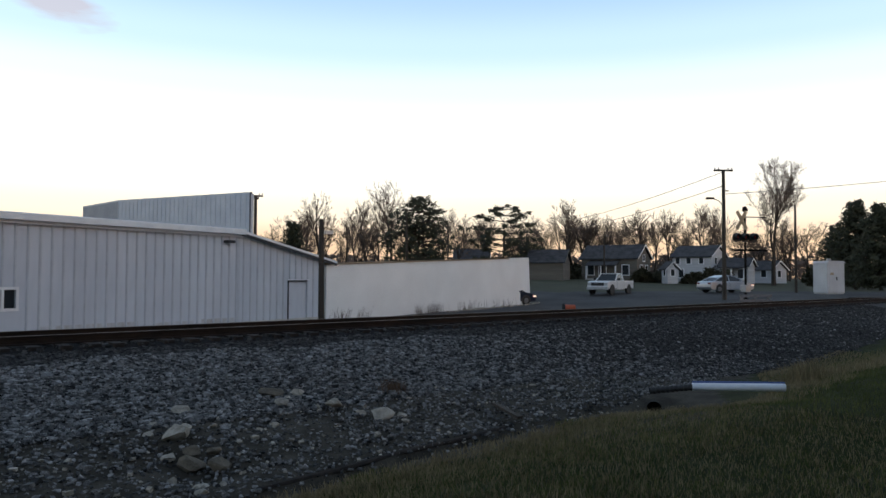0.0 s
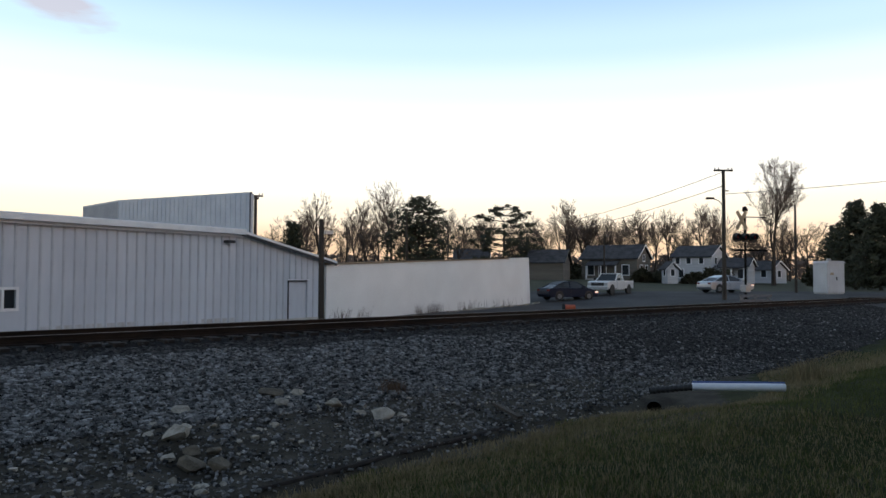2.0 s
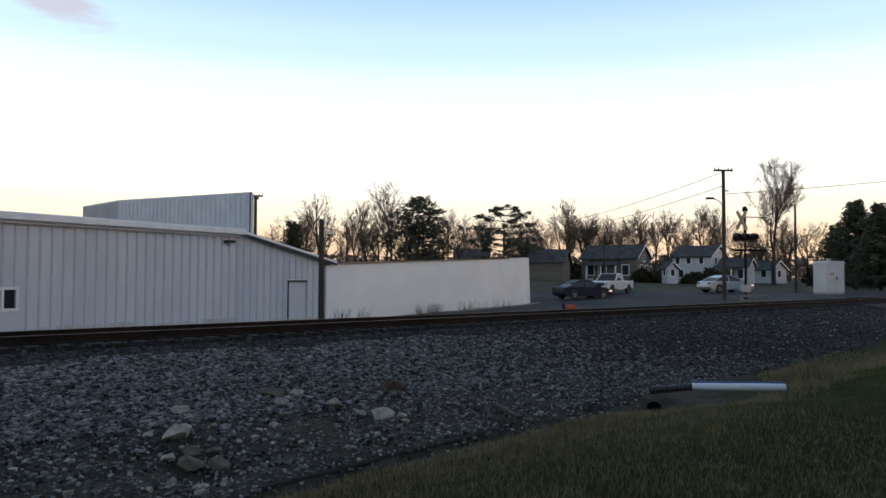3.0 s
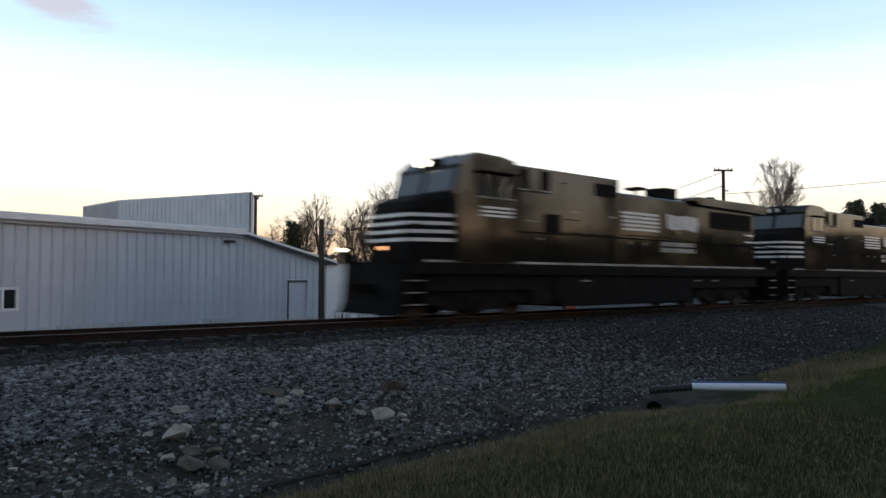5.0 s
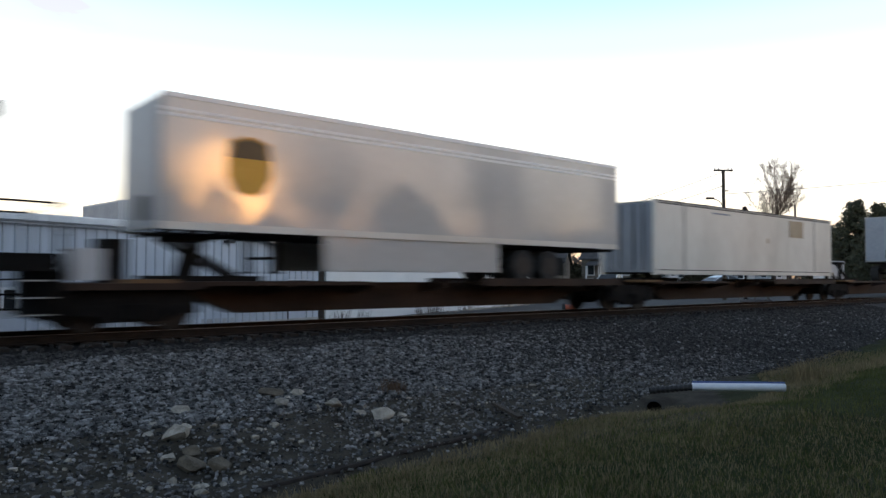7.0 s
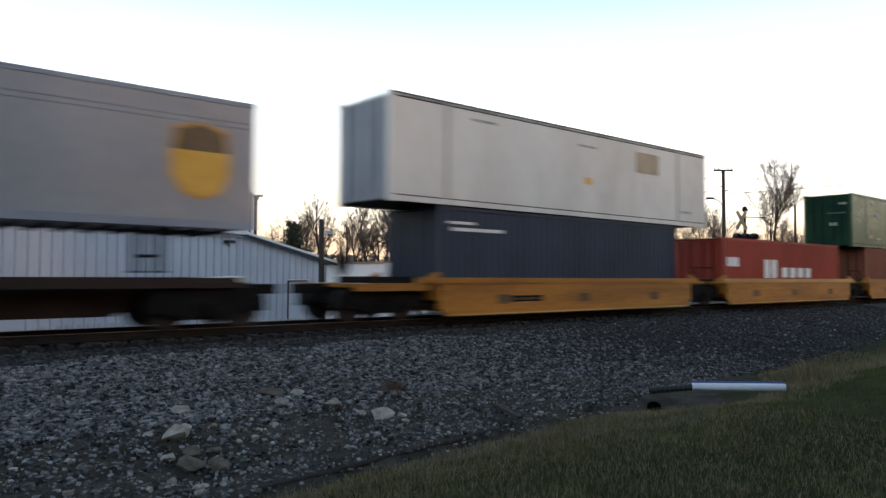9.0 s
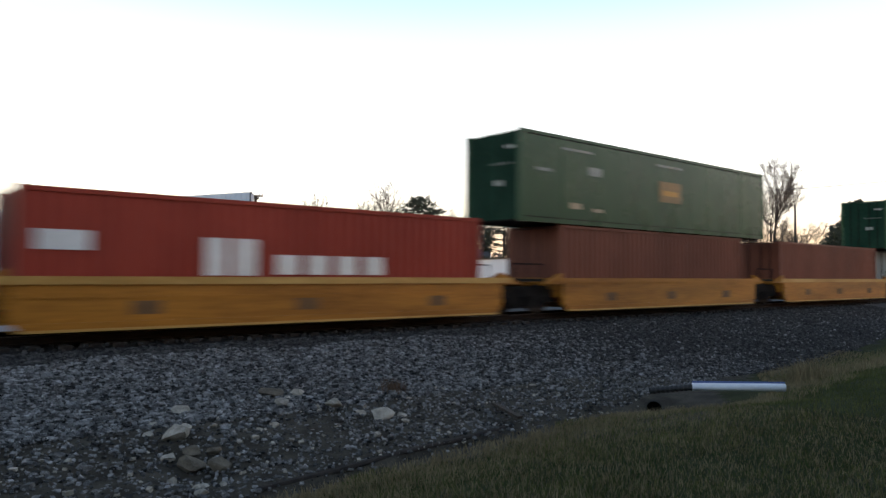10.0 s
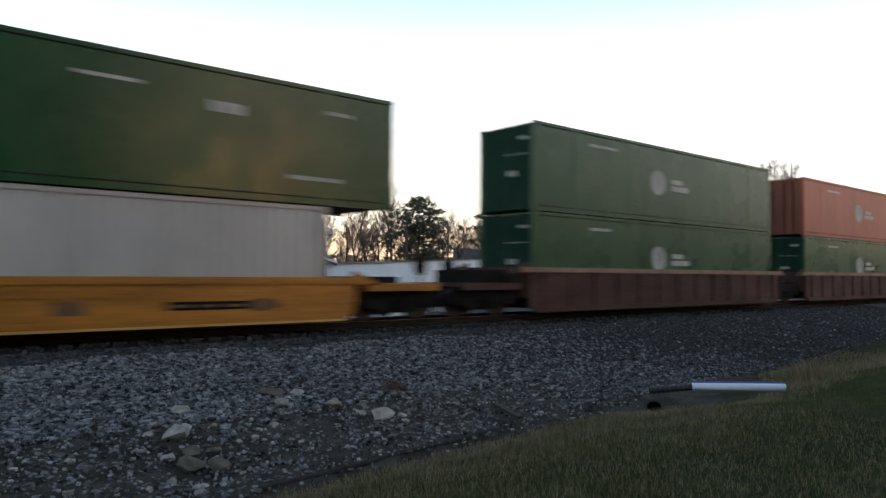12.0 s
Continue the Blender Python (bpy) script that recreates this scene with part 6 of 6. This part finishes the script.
def build_sedan(label, paint, lit):
    c = thing("car", label, "car", "cars on the lot")
    prof = [(-2.2, 0.30), (-2.32, 0.45), (-2.3, 0.75), (-2.2, 0.92), (-1.8, 0.97), (1.15, 0.95), (1.6, 0.90), (2.0, 0.80), (2.22, 0.66), (2.3, 0.45), (2.2, 0.26), (-2.1, 0.24)]
    body = part("body", P(prof, -0.88, 0.88, bevel=0.06), paint, c)
    # arched greenhouse that narrows towards the roof
    arch = [(-1.9, 0.94), (-1.3, 1.24), (-0.8, 1.40), (-0.2, 1.45), (0.3, 1.41), (0.75, 1.24), (1.3, 0.94)]
    half = lambda z: 0.80 - (z - 0.94) * 0.40
    bm = bmesh.new()
    lo, hi = [[bm.verts.new((x, s * half(z), z)) for x, z in arch] for s in (-1, 1)]
    bm.faces.new(lo)
    bm.faces.new(hi[::-1])
    for k in range(len(arch)):
        j = (k + 1) % len(arch)
        bm.faces.new((lo[j], lo[k], hi[k], hi[j]))
    part("greenhouse", bm, "glass", c, "dark window band")
    bm = bmesh.new()
    skin = [[bm.verts.new((x, s * (half(z) + 0.01), z + 0.012)) for x, z in arch[1:-1]] for s in (-1, 1)]
    for k in range(len(arch) - 3):
        bm.faces.new((skin[0][k + 1], skin[0][k], skin[1][k], skin[1][k + 1]))
    for f in bmesh.ops.extrude_face_region(bm, geom=list(bm.faces))["geom"]:
        if isinstance(f, bmesh.types.BMVert):
            f.co.z += 0.025
    bmesh.ops.recalc_face_normals(bm, faces=list(bm.faces))
    part("roof_panel", bm, paint, c)
    for s in (-1, 1):
        for (xa, za), (xb, zb) in zip(arch, arch[1:]):
            part("pillar", T((xa, s * half(za), za), (xb, s * half(zb), zb), 0.035, seg=6), paint, c)
        part("pillar", T((-0.3, s * 0.805, 0.94), (-0.3, s * 0.61, 1.44), 0.03, seg=6), paint, c)
        part("mirror", B(0.72, 0.9, *sorted((s * 0.86, s * 1.02)), 0.93, 1.05), paint, c)
        part("headlight", B(1.97, 2.26, *sorted((s * 0.52, s * 0.886)), 0.57, 0.70), "carlamp" if lit else "galv", c, "lit headlight" if lit else "")
        part("tail_light", B(-2.3, -2.15, *sorted((s * 0.5, s * 0.85)), 0.68, 0.85), "signalred", c)
        part("door_seam", B(-0.32, -0.30, *sorted((s * 0.88, s * 0.884)), 0.35, 0.93), "blackplastic", body)
        part("wheel_arch", T((1.38, s * 0.84, 0.36), (1.38, s * 0.885, 0.36), 0.38, seg=16), "blackplastic", body)
        part("wheel_arch", T((-1.38, s * 0.84, 0.36), (-1.38, s * 0.885, 0.36), 0.38, seg=16), "blackplastic", body)
    part("bumper", B(2.2, 2.31, -0.7, 0.7, 0.30, 0.46), "blackplastic", c)
    car_wheels(c, (1.38, -1.38), 0.90, 0.32)
    return c


def build_pickup():
    c = thing("pickup_truck", "white regular-cab pickup truck parked on the asphalt lot", "pickup", "cars on the lot", at=pose(51.6, 21.2, ground_at(51.6, 21.2), 0, 0, 193))
    part("hood", P([(0.75, 0.5), (2.55, 0.5), (2.62, 0.7), (2.58, 1.05), (2.3, 1.14), (0.75, 1.2)], -0.93, 0.93, bevel=0.06), "carwhite", c)
    part("cab", P([(-0.75, 0.42), (0.76, 0.42), (0.76, 1.2), (-0.75, 1.2)], -0.95, 0.95, bevel=0.04), "carwhite", c)
    part("greenhouse", cabin(0, bmesh.new(), (-0.7, 1.0), (-0.55, 0.25), 1.18, 1.76, 0.90, 0.72), "glass", c, "dark cab windows")
    part("roof", B(-0.58, 0.28, -0.73, 0.73, 1.75, 1.80, bevel=0.02), "carwhite", c)
    part("bed_floor", B(-2.75, -0.78, -0.9, 0.9, 0.62, 0.70), "carwhite", c)
    for s in (-1, 1):
        part("bed_side", B(-2.78, -0.76, *sorted((s * 0.82, s * 0.96)), 0.5, 1.18, bevel=0.03), "carwhite", c)
        part("pillar", T((1.0, s * 0.9, 1.18), (0.25, s * 0.72, 1.77), 0.04, seg=6), "carwhite", c)
        part("pillar", T((-0.7, s * 0.9, 1.18), (-0.55, s * 0.72, 1.77), 0.06, seg=6), "carwhite", c)
        part("headlight", B(2.58, 2.64, *sorted((s * 0.58, s * 0.88)), 0.78, 1.0), "galv", c, "clear headlight, off")
        part("mirror", B(0.6, 0.78, *sorted((s * 0.97, s * 1.2)), 1.2, 1.42), "blackplastic", c)
        for x in (1.75, -1.75):
            part("wheel_arch", T((x, s * 0.90, 0.42), (x, s * 0.965, 0.42), 0.47, seg=16), "blackplastic", c)
    part("tailgate", B(-2.82, -2.74, -0.85, 0.85, 0.55, 1.18), "carwhite", c)
    part("grille", B(2.6, 2.65, -0.56, 0.56, 0.76, 1.02), "blackplastic", c, "dark grille")
    part("bumper", B(2.58, 2.76, -0.93, 0.93, 0.42, 0.66, bevel=0.03), "galv", c, "bright front bumper")
    car_wheels(c, (1.75, -1.75), 0.95, 0.39)


def build_cars():
    s = build_sedan("silver sedan with its headlights on", "carsilver", True)
    s.matrix_basis = pose(58.7, 14.55, ground_at(58.7, 14.55), 0, 0, -20)
    d = build_sedan("dark blue sedan with its headlights on", "cardark", True)
    return d


# ---------------------------------------------------------------- poles, wires and the crossing
def wire(name, a, b, sag, r=0.022, label="thin black overhead cable"):
    a, b = Vector(a), Vector(b)
    bm = bmesh.new()
    n = 12
    pts = [a.lerp(b, i / n) - Vector((0, 0, sag * 4 * (i / n) * (1 - i / n))) for i in range(n + 1)]
    for p, q in zip(pts, pts[1:]):
        tube(bm, p, q, r, seg=4, caps=False)
    ob = part(name, bm, "blackplastic", None)
    return tagged(ob, label, "cable", "overhead cables")


def pole(label, x, y, top, r, arms=(), lean=(0, 0), yaw=0.0, base=None):
    z = ground_at(x, y) if base is None else base
    p = thing("utility_pole", label, "pole", "utility poles", at=pose(x, y, z, 0, 0, yaw))
    h = top - z
    part("shaft", T((0, 0, -0.3), (lean[0], lean[1], h), r, r * 0.72, seg=10), "wood", p)
    for dz, w in arms:
        part("crossarm", B(-w / 2, w / 2, -0.06, 0.06, h - dz - 0.06, h - dz + 0.06), "wood", p)
        for k in (-0.45, -0.25, 0.25, 0.45):
            part("insulator", T((k * w, 0, h - dz + 0.06), (k * w, 0, h - dz + 0.2), 0.04, seg=6), "galv", p)
    return p


def build_poles():
    a = pole("dark wooden utility pole with a tilted crossarm", 48.9, 9.35, 8.95, 0.155, ((0.05, 1.35),), yaw=-40)
    part("bracket", B(0, 0.35, -0.03, 0.03, 7.75, 7.83), "wood", a)
    b = pole("leaning dark wooden pole beside the shed", 17.25, 11.63, 3.8, 0.15, (), lean=(-0.05, 0.0))
    part("meter_box", B(0.12, 0.5, -0.14, 0.1, 4.2, 4.36), "galv", b, "grey box at the top")
    pole("dark wooden utility pole behind the tall shed", 24.8, 33.9, 7.3, 0.15, ((0.06, 1.1), (0.25, 0.5)), yaw=-40)
    pole("plain dark pole beside the road", 63.0, 10.5, 7.5, 0.12)
    pole("thin pole behind the white building", 48.8, 46.3, 8.6, 0.12, ((0.1, 1.2),), yaw=-40)
    pole("thin pole behind the white building", 52.3, 43.4, 7.1, 0.11)
    pole("thin utility pole in front of the houses", 79.0, 42.5, 6.9, 0.12, ((0.3, 1.2),), yaw=-40)
    pole("far utility pole with two crossarms", 104.0, 21.0, 6.3, 0.12, ((0.2, 1.6), (0.7, 1.4)), yaw=-40)
    h0 = 6.3 - ground_at(48.9, 9.35)
    arm = bmesh.new()
    for p, q in (((0, 0, h0), (-0.35, 0, h0 + 0.42)), ((-0.35, 0, h0 + 0.42), (-0.75, 0, h0 + 0.58))):
        tube(arm, p, q, 0.03)
    part("lamp_arm", arm, "steel", a, "curved lamp arm")
    part("lamp_head", B(-1.25, -0.7, -0.13, 0.13, h0 + 0.52, h0 + 0.66, bevel=0.03), "steel", a, "street lamp head, unlit")
    top = (48.9, 9.35, 8.8)
    wire("overhead_cable", top, (92.0, 66.0, 9.9), 0.7)
    wire("overhead_cable", (48.9, 9.35, 7.8), (92.0, 66.0, 8.6), 0.7)
    wire("overhead_cable", (48.9, 9.35, 7.2), (66.0, -8.0, 9.6), 0.25)


def build_crossing():
    g = ground_at(44.4, 5.5)
    c = thing("crossing_signal", "railway crossing signal with crossbuck, lamps and bell", "crossing signal", at=pose(44.4, 5.5, g, 0, 0, -25))
    part("mast", T((0, 0, 0), (0, 0, 5.45 - g), 0.07), "steel", c)
    part("base", T((0, 0, -0.1), (0, 0, 0.5), 0.22, 0.16), "steel", c)
    part("bell", T((0, -0.02, 5.45 - g), (0, 0.02, 5.72 - g), 0.19, 0.12, seg=12), "steel", c, "dark bell on the mast top")
    for s in (-1, 1):
        bm = box(bmesh.new(), -0.66, 0.66, -0.02, 0.02, -0.11, 0.11)
        bmesh.ops.transform(bm, matrix=pose(-0.35, -0.12 - 0.03 * (s > 0), 4.85 - g, 0, 58 * s, 0), verts=bm.verts)
        part("crossbuck_blade", bm, "decal", c, "faded crossbuck blade")
    part("lamp_bar", B(-0.95, 0.55, -0.12, -0.02, 3.55 - g, 3.67 - g), "steel", c)
    for x in (-0.75, -0.15, 0.5):
        lamp = part("lamp_backing", T((x, -0.16, 3.75 - g), (x, -0.12, 3.75 - g), 0.30, seg=18), "blackplastic", c, "round black lamp backing")
        part("lamp_lens", T((x, -0.19, 3.75 - g), (x, -0.16, 3.75 - g), 0.15, seg=14), "signalred", lamp)
        part("lamp_hood", T((x, -0.42, 3.8 - g), (x, -0.16, 3.8 - g), 0.2, 0.2, seg=14, caps=False), "blackplastic", lamp)
    part("cross_arm", B(-0.1, 1.5, -0.05, 0.05, 4.15 - g + 0.9, 4.2 - g + 0.9), "steel", c)
    part("gate_arm", B(-1.0, 1.6, -0.06, 0.06, 2.9 - g, 3.02 - g), "steel", c, "dark raised bracket arm")
    part("gate_mechanism", B(-0.2, 0.2, -0.25, 0.25, 0.9, 1.35, bevel=0.04), "galv", c)
    r = thing("guard_rail", "low grey steel guard rail by the crossing", "guard rail", at=pose(44.2, 4.8, ground_at(44.2, 4.8), 0, 0, -30))
    for x in (-0.9, 0.0, 0.9):
        part("post", B(x - 0.06, x + 0.06, -0.06, 0.06, -0.2, 0.75), "rim", r)
    for z in (0.3, 0.6):
        part("rail", B(-1.1, 1.1, -0.1, -0.06, z, z + 0.16), "rim", r)
    b = thing("signal_bungalow", "white aluminium signal cabinet with a roof vent", "signal cabinet", at=pose(61.2, 7.05, ground_at(61.2, 7.05), 0, 0, -22))
    part("body", B(-1.0, 0.75, -0.7, 0.7, 0.1, 2.45, bevel=0.03), "bungalow", b)
    part("plinth", B(-0.95, 0.7, -0.65, 0.65, -0.3, 0.1), "concrete", b)
    part("roof", P([(-1.08, 2.45), (0.83, 2.45), (0.6, 2.62), (-0.85, 2.62)], -0.78, 0.78), "bungalow", b)
    part("roof_vent", T((-0.1, 0, 2.6), (-0.1, 0, 2.82), 0.16), "galv", b)
    d = part("door", B(-0.8, 0.0, -0.73, -0.70, 0.25, 2.3), "bungalow", b)
    part("door_handle", B(-0.12, -0.06, -0.77, -0.73, 1.1, 1.35), "steel", d)
    part("sign_plate", B(-0.72, -0.4, -0.742, -0.73, 1.5, 1.7), "decal", d)
    # asphalt crossing panels between the rails
    cr = thing("road_crossing", "dark timber and asphalt road crossing panels", "crossing panel", kind="structure")
    for i, (y0, y1) in enumerate(((-1.9, -0.84), (-0.66, 0.66), (0.84, 1.9))):
        for k in range(4):
            part("panel", B(51.0 + k * 3.6, 54.5 + k * 3.6, y0, y1, -0.19, -0.02), "tie" if i != 1 else "spine", cr)
    o = thing("traffic_drum", "faded orange plastic drum lying in weeds", "traffic drum", at=pose(34.6, 11.6, ground_at(34.6, 11.6) + 0.22, 0, 0, -35))
    part("barrel", T((-0.35, 0, 0.02), (0.32, 0, 0.06), 0.23, 0.17, seg=14), "cone", o)
    part("base_ring", T((-0.41, 0, 0.02), (-0.35, 0, 0.02), 0.29, seg=14), "rubber", o)


# ---------------------------------------------------------------- ditch: pipe, rocks and a board
def build_rock(x, y, size, seed, flat=0.6, material="rock", label="pale angular limestone rock half sunk in gravel"):
    rnd = random.Random(seed)
    bm = bmesh.new()
    bmesh.ops.create_icosphere(bm, subdivisions=2, radius=size / 2)
    planes = [Vector((rnd.uniform(-1, 1), rnd.uniform(-1, 1), rnd.uniform(-1, 1))).normalized() for _ in range(9)]
    for v in bm.verts:
        for n in planes:
            d = v.co.dot(n) - size * 0.30
            if d > 0:
                v.co -= n * d
        v.co += v.co.normalized() * rnd.uniform(-0.03, 0.03) * size
        v.co.x *= 1.15
        v.co.z *= flat
    me_ob = part("rock", bm, material, None)
    me_ob.matrix_basis = pose(x, y, ground_at(x, y) + size * (flat * 0.22 if flat > 0.4 else 0.16), rnd.uniform(-15, 15) + (0 if flat > 0.4 else 30), rnd.uniform(-15, 15), rnd.uniform(0, 360) if flat > 0.4 else rnd.uniform(-40, 20))
    tagged(me_ob, label, "rock", "loose rocks")


def build_ditch():
    rocks = [(3.83, -6.83, 0.5), (3.72, -7.7, 0.42), (7.13, -7.14, 0.42), (5.92, -5.93, 0.30), (6.47, -5.49, 0.30), (6.04, -5.39, 0.42), (6.72, -6.3, 0.34), (4.78, -7.29, 0.14), (7.37, -7.48, 0.15),
             (3.53, -6.57, 0.18), (4.29, -5.76, 0.28), (4.47, -6.59, 0.14), (7.63, -8.27, 0.12), (4.52, -7.39, 0.13), (5.22, -7.61, 0.12), (3.79, -8.49, 0.14), (3.4, -8.79, 0.18), (6.22, -5.62, 0.14),
             (3.84, -7.38, 0.3), (6.91, -6.88, 0.2), (3.55, -7.33, 0.22),
             (3.62, -8.3, 0.17), (3.48, -8.42, 0.15), (3.95, -7.95, 0.34), (4.05, -7.55, 0.24), (3.3, -8.1, 0.2), (5.3, -6.9, 0.16), (5.0, -7.0, 0.13), (4.1, -6.5, 0.2), (3.7, -6.2, 0.16), (7.5, -7.2, 0.18)]
    for i, (x, y, s) in enumerate(rocks):
        slab = i in (2, 5, 10, 18, 19)
        build_rock(x, y, s, 100 + i, 0.28 if slab else 0.62, "brownrock" if i in (1, 5, 18, 23, 24) else "rock", "flat pale stone slab on the gravel slope" if slab else "brown boulder half sunk in the washed-out gully" if i in (1, 23, 24) else "pale angular limestone rock half sunk in gravel")
    a, b = Vector((13.05, -9.3, -0.93)), Vector((14.18, -10.61, -0.90))
    p = thing("drain_pipe", "white plastic drain pipe with a black culvert end", "pipe")
    part("white_pipe", T(a, b, 0.075, seg=16), "pvc", p, "white plastic pipe")
    d = (b - a).normalized()
    bm = bmesh.new()
    c0 = Vector((12.5, -8.7, -1.03))
    axis = (a + d * 0.05 - c0).normalized()
    u, w2 = axis.orthogonal().normalized(), axis.cross(axis.orthogonal().normalized())
    rings = []
    for i in range(41):
        q, rr = c0.lerp(a + d * 0.05, i / 40), 0.072 if i % 4 < 2 else 0.060
        rings.append([bm.verts.new(q + (u * math.cos(k * math.pi / 6) + w2 * math.sin(k * math.pi / 6)) * rr) for k in range(12)])
    for ra, rb in zip(rings, rings[1:]):
        for k in range(12):
            bm.faces.new((ra[k], ra[(k + 1) % 12], rb[(k + 1) % 12], rb[k]))
    part("culvert_end", bm, "blackplastic", p, "black corrugated culvert pipe")
    # dark tube added in the bank below, to blacken the hollow under the pipe
    m0, m1 = Vector((12.72, -8.66, -1.42)), Vector((13.14, -8.39, -1.46))
    hollow = part("culvert_mouth", T(m0, m1, 0.15, seg=18, caps=False), "locodark", p, "dark tube added for the dark hollow under the pipe")
    part("hollow_core", T(m0.lerp(m1, 0.5), m1, 0.14, seg=18), "locodark", hollow)
    up = Vector((0.09, 0.05, 0.075))
    # narrow blue line just above the white pipe
    part("blue_line", T(a + up, b + up, 0.022, seg=8), "plainblue", p, "thin blue line along the pipe")
    rnd = random.Random(2)
    bd = thing("broken_board", "dark weathered board lying across the ditch", "board")
    part("plank", P([(0, 0), (1.0, 0), (1.03, 0.05), (0.02, 0.05)], -0.05, 0.05), "wood", bd)
    bd.matrix_basis = pose(9.48, -7.41, -1.15, 0, 4, -109)
    # dark half-buried tube in place of the shadow line along the ditch
    lip = thing("edging_timber", "dark tube standing in for the shadow line along the ditch", "timber")
    bm = bmesh.new()
    line = [(4.0, -9.0), (5.2, -8.85), (6.4, -8.62), (7.6, -8.52), (9.05, -8.3)]
    for (x0, y0), (x1, y1) in zip(line, line[1:]):
        tube(bm, (x0, y0, -1.33), (x1, y1, -1.33), 0.045, seg=8)
    part("beam", bm, "tie", lip)
    # low dead weeds in the gravel
    r = np.random.default_rng(3)
    x, y = r.normal(8.3, 0.13, 260), r.normal(-5.9, 0.13, 260)
    blades("dead_weed", np.column_stack([x, y, height(x, y)]), 0.08, 0.26, 0.005, 7, "deadweed", "small dead brown weed in the gravel")


# ---------------------------------------------------------------- putting it together
build_ground()
build_shed()
build_houses()
build_trees()
build_poles()
build_crossing()
build_pickup()
dark_car = build_cars()
build_ditch()
build_train()
build_track()
build_stones()
build_grass()


def motions():
    for ob, s, y, z in RIDERS:
        walk(ob, [(t, pose(s - V * t, y, z)) for t in (0.0, 3.0, 6.0, 9.0, 12.0)])

    # the dark sedan rolls up behind the others and stops
    c, sn = math.cos(radians(-15)), math.sin(radians(-15))
    rows = []
    for t, d in ((0.0, -5.75), (0.4, -4.25), (0.8, -2.71), (1.2, -1.85), (1.5, -1.15), (2.0, 0.0), (2.5, 0.78), (3.1, 1.51), (3.8, 2.0), (4.6, 2.2), (8.0, 2.2), (12.0, 2.2)):
        x, y = 46.76 + c * (d - 2.3), 19.44 + sn * (d - 2.3)
        rows.append((t, pose(x, y, ground_at(x, y), 0, 0, -15)))
    walk(dark_car, rows)


motions()
